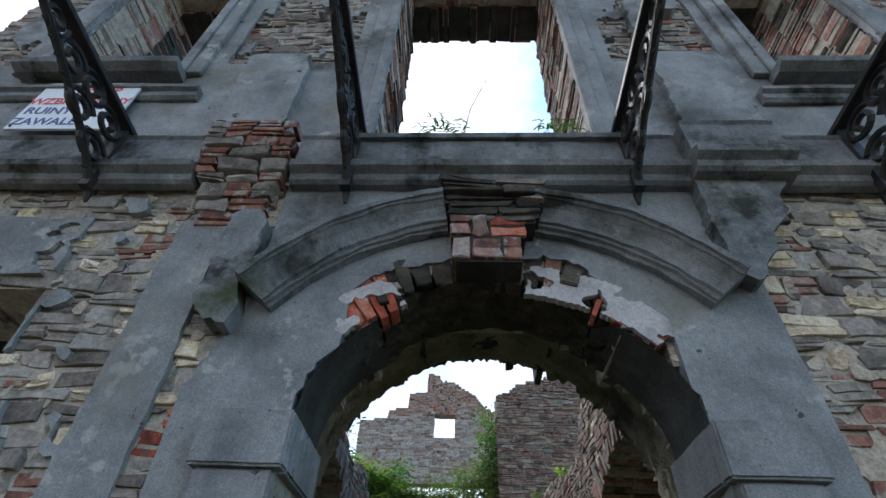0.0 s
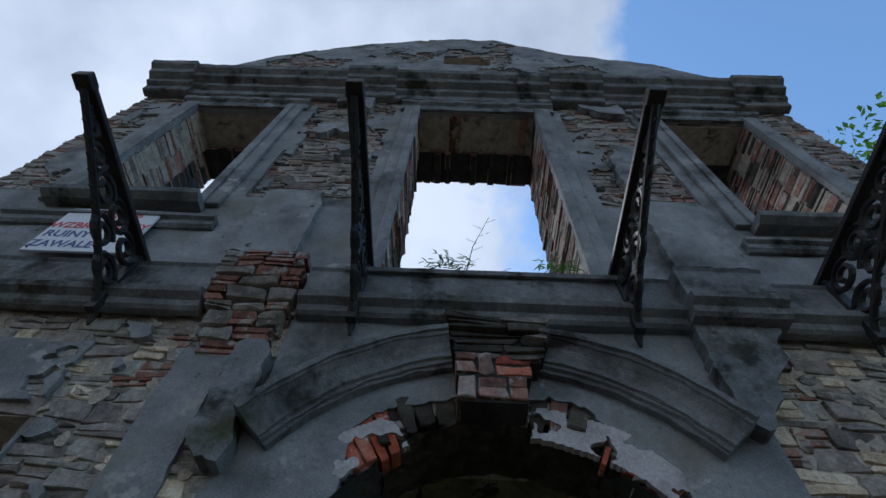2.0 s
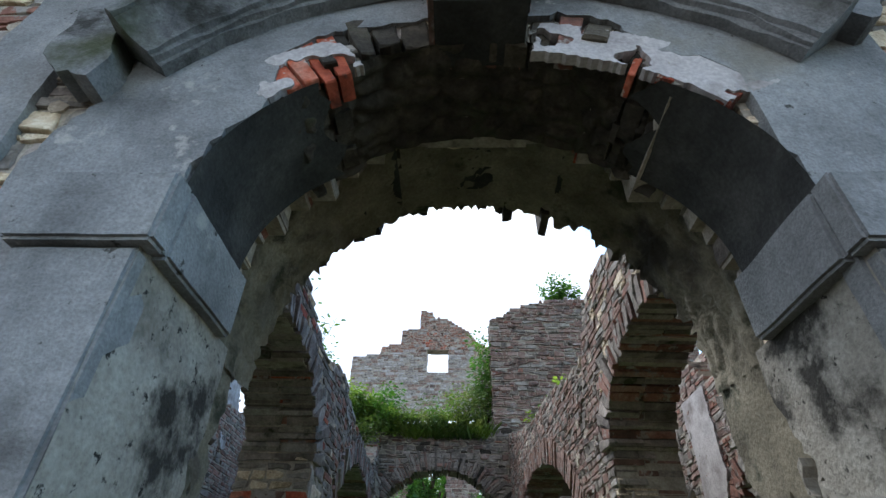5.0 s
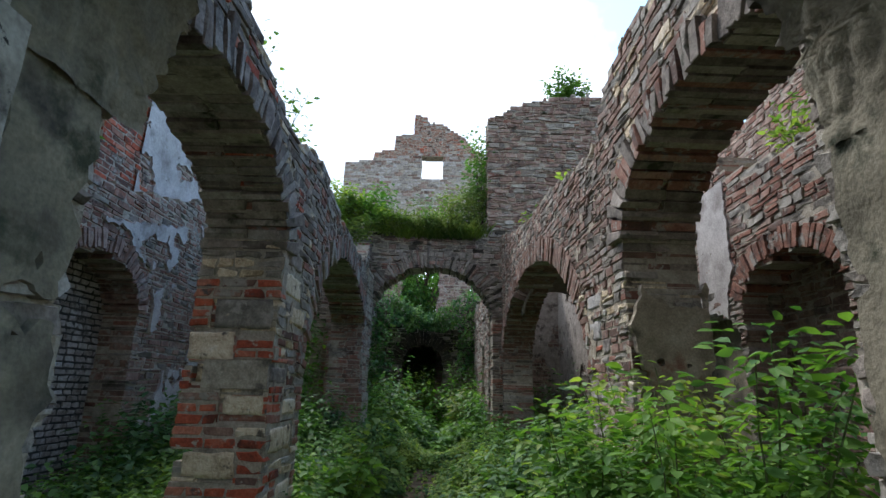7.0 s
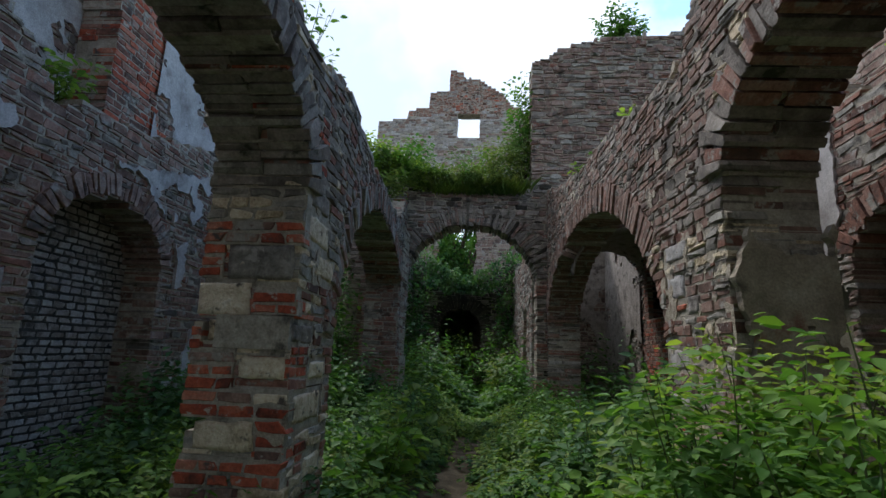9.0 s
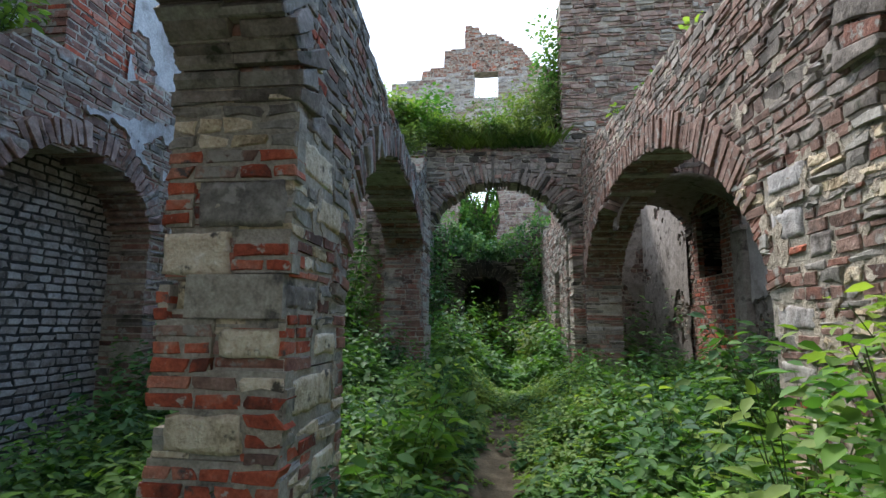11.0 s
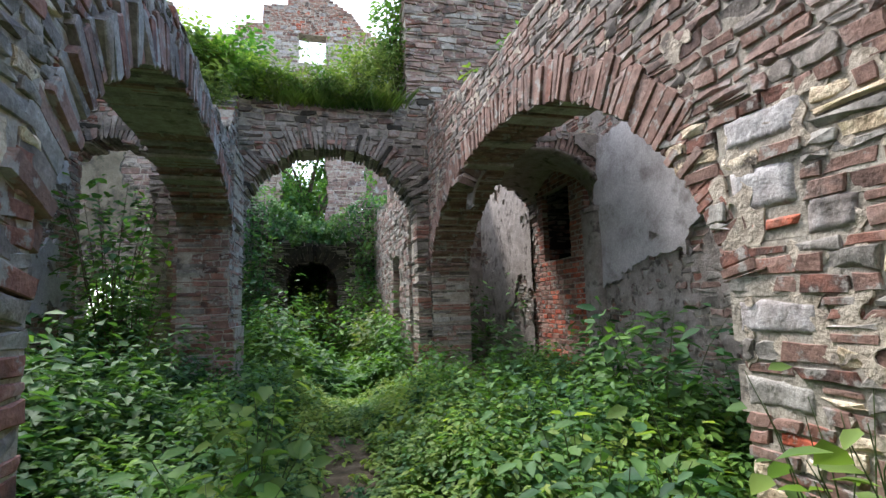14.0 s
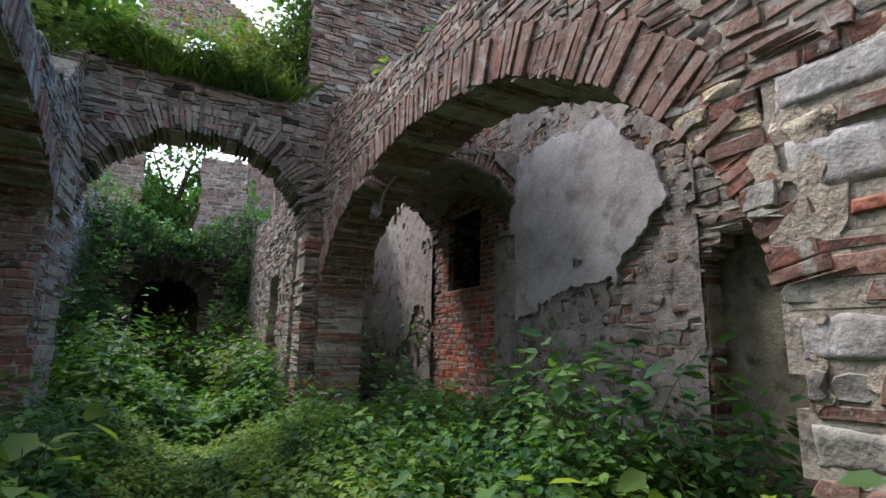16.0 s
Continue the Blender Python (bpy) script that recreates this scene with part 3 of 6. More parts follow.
def gate_r(x, z):
    """Distance from the gate's axis in units of metres at the springing: RAD on the arch's edge."""
    return math.hypot(x - CX, max(z - SPRING, 0.0) / SQ)


def in_gate(x, z, r=RAD):
    if abs(x - CX) < 0.62 + 0.05 * nz(x, z, 6.0) and z > SPRING + 0.3 and gate_r(x, z) < r + 0.2:
        return True
    return abs(x - CX) < r and (z < SPRING or gate_r(x, z) < r)


def facade_inside(x, z):
    if not -5.05 < x < 5.3 or z > gable_top(x):
        return False
    if in_gate(x, z, RAD + 0.05) or in_rect(x, z, ATTIC) or any(in_rect(x, z, w) for w in WINDOWS):
        return False
    return not in_rect(x, z, SIDE_HOLE)


def facade_pick(x, z, rng):
    p = 0.1 + 0.35 * max(0, fbm(x, z, 0.9, 5.0))
    if abs(x + 1.5) < 0.5 and z < 4.6:
        p += 0.15
    if x > 2.0 and z < 2.95:
        p = 0.85
    if z > 4.9 and any(w[0] - 0.3 < x < w[1] + 0.3 and w[2] - 0.2 < z < w[3] + 0.5 for w in WINDOWS):
        return "brick" if rng.random() < 0.55 else ("shaded_soot" if rng.random() < 0.6 else "dull")
    if rng.random() < p:
        return "redbrick" if z < 4.5 and rng.random() < 0.22 else "brick"
    if z < 4.6 and rng.random() < 0.22:
        return "cream"
    return "grey" if rng.random() < 0.4 else "stone"


facade = Masonry("wall_south", (0, FY, 0), (1, 0, 0), (0, -1, 0), "ruined palace front of rubble and brick under grey render", 11)
facade.fill(facade_inside, -5.05, 5.3, 0.0, 14.9, 0.6, (0.12, 0.42), (0.06, 0.17), facade_pick,
            near=lambda u, v: (-2.3 < u < -1.0 or 2.2 < u < 3.2) and 2.2 < v < 4.6, proud=0.022, wave=0.045, split=0.35)
facade_ob = facade.finish()
IN_R, IN_S = 1.27, 2.4     # wider arch of the gate's inner half
inner = Masonry("wall_south_inner", (0, FY + 0.6, 0), (1, 0, 0), (0, -1, 0), "rough inner half of the palace front, brick and rubble", 12)


def inner_inside(x, z):
    if not -4.95 < x < 5.2 or z > min(gable_top(x) - 0.4, 10.6 + 0.3 * nz(x, 1, 1.5)):
        return False
    if abs(x - CX) < IN_R and z < IN_S + math.sqrt(max(0, IN_R ** 2 - (x - CX) ** 2)):
        return False
    for a, b, z0, z1 in WINDOWS:
        if a - 0.04 < x < b + 0.04 and z0 - 0.3 < z < z1 - 0.05 + 0.1 * nz(x, 2, 7.0):
            return False
    return not in_rect(x, z, SIDE_HOLE, 0.1)


# near-black stones and core put the gateway's inner shade into the colour
inner.fill(inner_inside, -4.95, 5.2, 0.0, 10.9, 0.5, (0.12, 0.34), (0.065, 0.12), lambda x, z, r: ("brick" if r.random() < 0.6 else ("shaded_soot" if r.random() < 0.5 else "pink")) if z > 4.5 else ("shaded_soot" if r.random() < 0.5 else "grey"), proud=0.04)
inner.finish().data.materials[0] = M["shade_soot_render"]


def plaster_field(x, z):
    """Where grey render still hangs on the front."""
    if in_gate(x, z) or any(in_rect(x, z, w) for w in WINDOWS) or in_rect(x, z, SIDE_HOLE) or in_rect(x, z, ATTIC) or z > gable_top(x) - 0.05 or not -5.03 < x < 5.28:
        return -1.0
    f = 0.25 + 0.5 * fbm(x, z, 0.9, 1.0)
    if z < 4.5:
        ring = gate_r(x, z)
        if ring < 1.62:
            f = 0.6
            # crown of the arch has lost its render
            if z > SPRING + 0.3 and ring < 1.42 + 0.1 * nz(x, z, 4.0) - 0.12 * (x > CX + 0.6) and -0.86 < x - CX < 0.98:
                f = -0.5 + 0.5 * nz(x, z, 4.0, 9.0)
            if ring < 1.36 and abs(x - CX) < 0.62 and z > SPRING + 0.4:
                f = -1
        elif x < -1.05:
            if x > -1.36:
                f = -0.35 + 0.35 * fbm(x, z, 1.6, 4.0)
            elif x > -1.7:
                f = (0.35 if z < 3.9 else 0.0) - 2.6 * abs(x + 1.53 + 0.05 * (z - 3.0)) + 0.3 + 0.35 * fbm(x, z, 2.4, 4.0)
            else:
                f = (0.16 if (x < -2.1 and z < 2.6) or (x < -2.35 and 3.2 < z < 3.95) else -0.3) + 0.6 * fbm(x, z, 1.9, 4.0) + 0.25 * nz(x, z, 6.0, 2.0)
        elif x > 2.0:
            f = -0.5 + 0.45 * fbm(x, z, 1.1, 4.0)
        else:
            f = 0.5
    elif z < 6.1:
        f = 0.5 + 0.3 * fbm(x, z, 1.2, 2.0)
    elif z > 9.2:
        f = -0.3 + 0.5 * fbm(x, z, 0.8, 6.0)
        if z > 11.5:
            f += 0.4
    else:
        f = -0.08 + 0.5 * fbm(x, z, 1.0, 3.0)
        for w in WINDOWS:
            if w[0] - 0.38 < x < w[1] + 0.38 and z < w[3] + 0.3:
                f = 0.5
        if abs(x + 1.6) < 0.35 or abs(x - 2.35) < 0.35:
            f -= 0.35
        if abs(x) > 4.75:
            f -= 0.4
    return f


sheet("render_coat", (0, FY, 0), (1, 0, 0), (0, -1, 0), -5.05, 5.3, 0.0, 14.9, plaster_field, 0.046, M["plaster"], facade_ob, 0.035, 0.012, "cracked grey cement render, broken away in patches")

for ua, ub in ((-4.2, -1.0), (2.0, 4.6)):
    sheet("mortar_smear", (0, FY, 0), (1, 0, 0), (0, -1, 0), ua, ub, 1.8, 4.4, lambda u, v: -1 if not facade_inside(u, v) else -0.16 + 0.5 * fbm(u, v, 2.6, 61.0) + 0.45 * nz(u, v, 9.0, 5.0), 0.014, M["pointing"], facade_ob, 0.03, 0.016, "lime mortar smeared over the rubble")
# string course, in front of the balcony floor
BAND = [(0.06, 4.22), (0.09, 4.24), (0.1, 4.29), (0.16, 4.32), (0.17, 4.37), (0.11, 4.4), (0.1, 4.7), (0.12, 4.73)]
for a, b in ((-5.03, -1.74), (-1.02, 1.79), (2.46, 5.28)):
    moulding("string_course", a, b, FY - 0.05, BAND, M["trim"], facade_ob, 0.012)
PIER_BAND = [(d + 0.13, z) for d, z in BAND]
moulding("string_course", 1.79, 2.46, FY - 0.05, PIER_BAND, M["trim"], facade_ob, 0.012)
# broken pilaster head of bare stones
head = Masonry("pilaster_head", (0, FY - 0.05, 0), (1, 0, 0), (0, -1, 0), "broken pilaster head of bare stone and brick", 5)
head.fill(lambda u, v: -1.74 + 0.25 * max(0, 4.45 - v) < u < -1.02 - 0.2 * max(0, 4.5 - v), -1.74, -1.02, 3.85, 4.76, 0.12, (0.14, 0.4), (0.07, 0.13), lambda x, z, r: "brick" if r.random() < 0.2 else "stone")
for p in head.many.values():
    for s in p:
        s[:, 1] -= 0.2 * np.clip((s[:, 2] - 3.85) / 0.8, 0, 1)
head.core[0][:] = [(x, y - (0.2 * min(max((z - 3.85) / 0.8, 0), 1) if y < FY - 0.06 else 0), z) for x, y, z in head.core[0]]
head_ob = head.finish()
head_ob.parent = facade_ob
for k in ("category", "kind"):
    del head_ob[k]
# pilaster shafts flanking the gate
for x0, x1, z0, z1, skew in ((1.8, 2.42, 3.4, 4.23, 0.55), (-1.3, -1.06, 3.05, 3.9, 0.0)):
    sheet("pilaster_shaft", (0, FY - 0.05, 0), (1, 0, 0), (0, -1, 0), x0 - 0.1, x1 + 0.1, z0 - 0.1, z1,
          lambda u, v: min(u - x0, x1 - skew * (z1 - v) - u + 0.05 * nz(u, v, 6.0), v - z0 + 0.25 * (u - x0) + 0.06 * nz(u, v, 5.0), z1 - v) * 4, 0.11, M["trim"], facade_ob, 0.04)

# hood mould over the gate, broken at the keystone
HOOD = [(0.0, -0.18), (0.05, -0.175), (0.055, -0.15), (0.075, -0.145), (0.08, -0.12), (0.1, -0.11), (0.105, -0.06), (0.13, 0.02), (0.17, 0.075), (0.185, 0.08), (0.19, 0.1), (0.21, 0.105), (0.215, 0.15), (0.2, 0.165), (0.0, 0.19)]


def hood(a0, a1):
    n, m = 30, len(HOOD)
    verts, faces = [], []
    for i in range(n + 1):
        t = radians(a0 + (a1 - a0) * i / n)
        for k, (d, r) in enumerate(HOOD):
            j = 0.01 * fbm(t * 3, r * 4, 3.0, k * 0.4)
            rr = 1.71 + 0.72 * r + j
            verts.append((CX + rr * math.sin(t), FY - 0.05 - d - (j if d else 0), 2.22 + rr * math.cos(t)))
    for i in range(n):
        for k in range(m - 1):
            a, b = i * m + k, (i + 1) * m + k
            faces.append((a, b, b + 1, a + 1))
    faces += [tuple(range(m)), tuple(n * m + k for k in range(m))[::-1]]
    return mesh_ob("hood_mould", verts, faces, M["trim"], facade_ob)


hood(-54, -10)
hood(9, 51)
# keystone: bare bricks under a cap of thin slabs
keyst = Masonry("keystone", (0, FY - 0.05, 0), (1, 0, 0), (0, -1, 0), "broken keystone of red brick under thin stone slabs", 7)
keyst.fill(lambda u, v: abs(u - CX + 0.02) < 0.2 + 0.15 * (v - 3.42), CX - 0.4, CX + 0.4, 3.42, 3.76, 0.3, (0.09, 0.16), (0.17, 0.22), lambda x, z, r: "redbrick" if r.random() < 0.35 else ("brick" if r.random() < 0.75 else "pink"), proud=0.03)
keyst.fill(lambda u, v: abs(u - CX - 0.01) < 0.27 + 0.25 * (v - 3.76), CX - 0.42, CX + 0.42, 3.76, 4.11, 0.3, (0.2, 0.5), (0.05, 0.09), lambda x, z, r: "shaded_soot" if r.random() < 0.7 else "grey", proud=0.06)
for p in keyst.many.values():
    for s in p:
        s[:, 1] -= 0.16
keyst.core[0][:] = [(x, y - 0.16, z) for x, y, z in keyst.core[0]]
k_ob = keyst.finish()
k_ob.data.materials[0] = M["shade_soot_render"]
k_ob.parent = facade_ob
for k in ("category", "kind"):
    del k_ob[k]
# bricks of the gate arch, bared at the crown, and smooth jambs with impost blocks
gate = Masonry("gate_arch", (0, FY - 0.03, 0), (1, 0, 0), (0, -1, 0), "brick gate arch with render fallen from its crown", 9)
# mostly near-black: dark crown bricks, with the soffit's shade coloured in
mixed = lambda a, r: "shaded_soot" if r.random() < 0.86 else "brick"
fired = lambda a, r: "redbrick" if r.random() < 0.8 else "shaded_soot"
gate.ring(CX, SPRING, RAD + 0.02, RAD + 0.3, 33, 58, 0.14, "brick", 0.075, SQ, near=True, ragged=0.05, pick=fired)
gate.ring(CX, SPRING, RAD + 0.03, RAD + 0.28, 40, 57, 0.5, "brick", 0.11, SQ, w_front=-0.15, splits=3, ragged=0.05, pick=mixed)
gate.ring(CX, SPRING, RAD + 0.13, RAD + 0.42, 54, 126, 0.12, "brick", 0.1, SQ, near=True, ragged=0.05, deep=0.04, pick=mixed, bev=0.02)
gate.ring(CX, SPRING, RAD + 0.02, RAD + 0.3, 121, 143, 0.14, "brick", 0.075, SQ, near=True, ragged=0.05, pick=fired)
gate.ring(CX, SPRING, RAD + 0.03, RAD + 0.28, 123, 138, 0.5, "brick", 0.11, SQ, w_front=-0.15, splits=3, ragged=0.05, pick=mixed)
g_ob = gate.finish()


def rubble_soffit(name, y0, y1, cv, r_of, squash, a0, a1, relief, material, parent, label, seed, ragged=0.0, na=150, ny=44):
    """Underside of a vault: rough stones with sunk joints between them. r_of: radius at an angle; ragged: how far its far edge is broken."""
    verts, faces = [], []
    for i in range(na + 1):
        t = radians(a0 + (a1 - a0) * i / na)
        stone = math.floor(i * 0.4 + 0.8 * math.sin(i * 1.7))
        end = y1 + ragged * (nz(stone * 0.73, seed, 1.0) + 0.6 * nz(stone * 2.1, seed, 1.0))
        for j in range(ny + 1):
            y = y0 + (end - y0) * j / ny
            r = r_of(t)
            d, _ = noise.voronoi(Vector((r * t * 6.5 + 0.6 * nz(t * 3, y, 3.0), y * 9.0, seed)))
            h = min(d[1] - d[0], 0.45) / 0.45
            r -= relief * (h ** 0.6 - 0.5) + 0.5 * relief * fbm(t * 4, y * 4, 1.2, seed) + 0.008 * nz(t * 30, y * 30, 1.0, seed)
            verts.append((CX + r * math.cos(t), y, cv + squash * r * math.sin(t)))
    for i in range(na):
        for j in range(ny):
            q = i * (ny + 1) + j
            faces.append((q, q + ny + 1, q + ny + 2, q + 1))
    return mesh_ob(name, verts, faces, material, parent, label, True)


# the crown's underside: its shade is put into the near-black stone colour
rubble_soffit("soffit_rubble", FY - 0.02, FY + 0.52, SPRING, lambda t: RAD + 0.01 + 0.17 * max(0.0, math.sin(t) - 0.7) / 0.3, SQ, 40, 140, 0.05, M["shaded_soot", "island"], facade_ob, "soot-black rubble under the broken crown", 3.0)


def patch_field(x, z):
    r, t = gate_r(x, z), math.degrees(math.atan2((z - SPRING) / SQ, x - CX))
    if not RAD + 0.03 < r < RAD + 0.33 or not (34 < t < 80 or 118 < t < 143):
        return -1
    return (0.16 if t < 90 else -0.06) + 0.6 * fbm(x, z, 5.5, 17.0)


sheet("lime_patch", (0, FY - 0.03, 0), (1, 0, 0), (0, -1, 0), CX - 1.3, CX + 1.35, 2.6, 3.6, patch_field, 0.018, M["whitewash"], g_ob, 0.014, 0.004, "flaking white limewash on the bricks")
g_ob.parent = facade_ob
for k in ("category", "kind"):
    del g_ob[k]
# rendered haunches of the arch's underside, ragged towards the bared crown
# the haunches get the dark render, so the arch's shade is in the colour
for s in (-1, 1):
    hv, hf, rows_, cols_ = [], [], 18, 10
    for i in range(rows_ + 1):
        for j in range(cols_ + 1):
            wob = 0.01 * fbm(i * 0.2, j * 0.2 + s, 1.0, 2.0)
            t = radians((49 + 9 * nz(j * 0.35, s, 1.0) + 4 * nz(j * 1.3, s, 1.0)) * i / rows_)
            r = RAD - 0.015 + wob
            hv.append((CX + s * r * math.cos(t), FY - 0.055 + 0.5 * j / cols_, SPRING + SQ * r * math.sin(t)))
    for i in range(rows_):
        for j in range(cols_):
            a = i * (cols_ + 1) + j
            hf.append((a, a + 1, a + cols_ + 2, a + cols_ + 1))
    mesh_ob("haunch_render", hv, hf, M["shade_soot_render"], facade_ob, "smooth soot-dark render under the arch", True)
for s in (-1, 1):
    bm = bmesh.new()
    xa, xb = sorted((CX + s * (RAD - 0.0), CX + s * (RAD + 0.37)))
    xc, xd = sorted((CX + s * (RAD - 0.045), CX + s * (RAD + 0.4)))
    box(bm, xa, xb, FY - 0.11, FY - 0.045, -0.2, SPRING - 0.262)
    box(bm, xc, xd, FY - 0.14, FY - 0.045, SPRING - 0.258, SPRING + 0.005)
    # the impost block returns along the reveal
    xe, xf = sorted((CX + s * (RAD - 0.045), CX + s * (RAD + 0.06)))
    box(bm, xe, xf, FY - 0.041, FY + 0.48, SPRING - 0.258, SPRING + 0.005)
    bmesh.ops.subdivide_edges(bm, edges=[e for e in bm.edges if e.calc_length() > 0.3], cuts=9, use_grid_fill=True)
    bmesh.ops.bevel(bm, geom=[e for e in bm.edges if len(e.link_faces) == 2 and e.calc_face_angle(0) > 0.5], offset=0.012, segments=2, affect="EDGES")
    for v in bm.verts:
        k = 0.012 * fbm(v.co.x + v.co.y, v.co.z, 2.5, 8.0)
        v.co += Vector((-s * k * 0.5, -k * 0.5, 0.3 * k))
    part("gate_jamb", bm, M["plaster"], facade_ob, "smooth grey rendered jamb with an impost block")
    xr = CX + s * (RAD + 0.03)
    # rendered reveal, ragged towards the passage
    sheet("reveal_render", (xr, 0, 0), (0, 1, 0), (-s, 0, 0), FY - 0.1, FY + 0.58, 0.0, SPRING - 0.26,
          lambda u, v, s=s: 0.45 + 0.5 * fbm(u, v, 1.6, 3.0 + s) - max(0, u - FY - 0.38) * 2.5, 0.03, M["mouldy"], facade_ob, 0.03, 0.02, "stained flaking plaster with black mould")

# cornice with breaks over the pilasters, moulded frames and sills of the windows
CORN = [(d_, 9.5 + (z_ - 9.55) * 0.75) for d_, z_ in [(0.05, 9.55), (0.08, 9.57), (0.09, 9.75), (0.16, 9.8), (0.17, 9.92), (0.28, 9.98), (0.3, 10.1), (0.38, 10.18), (0.4, 10.3), (0.33, 10.36)]]
for a, b, extra in ((-5.05, -4.3, 0.05), (-4.3, -1.75, 0.0), (-1.75, -0.95, 0.05), (-0.95, 1.55, 0.0), (1.55, 2.4, 0.05), (2.4, 4.5, 0.0), (4.5, 5.3, 0.05)):
    moulding("cornice", a, b, FY - 0.03, [(d + extra, z) for d, z in CORN], M["trim"], facade_ob, 0.014, 0.07)
for i, (x0, x1, z0, z1) in enumerate(WINDOWS):
    for a, b in ((x0 - 0.24, x0), (x1, x1 + 0.24)):
        bm = bmesh.new()
        box(bm, a, b, FY - 0.1, FY - 0.046, z0, z1 + 0.2)
        box(bm, a + (0.0 if a > 0.5 * (x0 + x1) else 0.14), b - (0.14 if a > 0.5 * (x0 + x1) else 0.0), FY - 0.125, FY - 0.102, z0, z1 + 0.1)
        bmesh.ops.bevel(bm, geom=bm.edges, offset=0.008, segments=1, affect="EDGES")
        part("window_frame", bm, M["plaster"], facade_ob)
    moulding("window_head", x0 - 0.3, x1 + 0.3, FY - 0.046, [(0.05, z1 + 0.004), (0.05, z1 + 0.16), (0.1, z1 + 0.2), (0.11, z1 + 0.28)], M["trim"], facade_ob, 0.02)
    if i != 1:
        moulding("window_sill", x0 - 0.1, x1 + 0.1, FY - 0.046, [(0.12, z0 - 0.1), (0.2, z0 - 0.06), (0.22, z0 - 0.01)], M["trim"], facade_ob, 0.01)
        moulding("apron_moulding", x0 - 0.32, x1 + 0.36, FY - 0.046, [(0.03, z0 - 0.45), (0.06, z0 - 0.42), (0.06, z0 - 0.36), (0.1, z0 - 0.34), (0.1, z0 - 0.3)], M["trim"], facade_ob, 0.01)
    else:
        moulding("window_sill", x0 - 0.25, x1 + 0.25, FY - 0.17, [(0.02, z0 - 0.06), (0.03, z0 - 0.02)], M["trim"], facade_ob, 0.01)
for x0, x1 in ((-1.85, -1.25), (1.95, 2.6)):
    sheet("pilaster_shaft", (0, FY - 0.05, 0), (1, 0, 0), (0, -1, 0), x0 - 0.1, x1 + 0.1, 4.75, 9.6,
          lambda u, v, x0=x0, x1=x1: min(u - x0, x1 - u, v - 5.0, 9.5 - v, -0.12 + 0.5 * fbm(u, v, 0.9, 8.0) + (0.4 if v < 6.2 else 0)) * 4, 0.07, M["plaster"], facade_ob, 0.05)


# ---- walls of the hall ----
def path_top(pts, x, rag=0.12, k=0.0):
    x = min(max(x, pts[0][0]), pts[-1][0])
    for (a, za), (b, zb) in zip(pts, pts[1:]):
        if a <= x <= b:
            return za + (zb - za) * (x - a) / (b - a) + rag * (nz(x, k, 3.1) + 0.6 * nz(x, k, 8.0))
    return 0


def in_arch(u, v, c, half, spring, rise, grow=0.0):
    if abs(u - c) > half + grow:
        return False
    return v < spring or v < spring + (rise + grow) * math.sqrt(max(0, 1 - ((u - c) / (half + grow)) ** 2))


# arcade on the right: inner face at x = 1.73
R_ARCHES = [(5.05, 1.25, 2.75, 0.75)]
R_WIDE = (10.3, 2.93, 1.35, 2.13, 2.95, 2.0, 1.48)    # crown; half span, springing and rise to the near and to the far side


def in_wide(u, v, grow=0.0):
    cc, nh, ns, nr, fh, fs, fr = R_WIDE
    return in_arch(u, v, cc, nh, ns, nr, grow) if u < cc else in_arch(u, v, cc, fh, fs, fr, grow)


R_TOP = [(3.2, 5.2), (4.2, 5.0), (5.3, 4.5), (6.3, 4.5), (6.65, 4.25), (6.9, 3.8), (7.4, 3.95), (8.8, 4.2), (9.6, 4.25), (10.5, 4.3), (12.4, 4.65), (13.5, 5.0)]
east = Masonry("arcade_east", (1.985, 0, 0), (-0.036, 1, 0), (-1, -0.036, 0), "ruined arcade wall of rubble, brick and plaster scraps", 21)


R_BLOCKS = [(6.92, 7.35, 2.31, 2.47, "pale"), (7.0, 7.33, 2.0, 2.21, "pale"), (6.76, 6.97, 1.86, 2.02, "pale"), (6.95, 7.36, 1.45, 1.61, "pale"), (7.0, 7.35, 1.13, 1.27, "stone"),
            (7.0, 7.17, 1.9, 1.965, "redbrick"), (7.18, 7.34, 1.9, 1.965, "redbrick"), (6.98, 7.2, 0.98, 1.05, "redbrick")]
for p, q, s, e, tg in R_BLOCKS:
    east.big_block(tg, [(p + 0.01, s + 0.01), (q - 0.008, s), (q - 0.012, e - 0.012), (p, e - 0.02)], 0.008, -0.15)
    east.block(p - 0.03, q + 0.03, s - 0.04, e + 0.03, -0.003, -0.6)


def east_pick(u, v, rng):
    p = 0.12
    if 6.3 < u < 7.5 and 1.6 < v < 3.4:
        p = 0.4
    if v < 1.6:
        p = 0.35
    if v > 2.5 and u > 6.2:
        return "dull" if rng.random() < 0.45 else ("pink" if rng.random() < 0.4 else "grey")
    if rng.random() < p:
        return "brick" if rng.random() < 0.35 else "dull"
    return "dull" if rng.random() < 0.3 else ("cream" if u < 7.6 and rng.random() < 0.5 else "stone")


east.fill(lambda u, v: v < path_top(R_TOP, u, 0.1, 1.0) and not any(in_arch(u, v, *a, grow=0.02) for a in R_ARCHES) and not in_wide(u, v, 0.02) and not any(p - 0.02 < u < q + 0.02 and s - 0.03 < v < e + 0.02 for p, q, s, e, tg in R_BLOCKS) and not (u < 3.85 and v < 2.9),
          3.2, 13.35, 0.0, 5.3, 0.62, (0.08, 0.26), (0.05, 0.1), east_pick, near=lambda u, v: 6.2 < u < 7.5 and 0.6 < v < 3.2, proud=0.016, bev=0.008, wave=0.02)
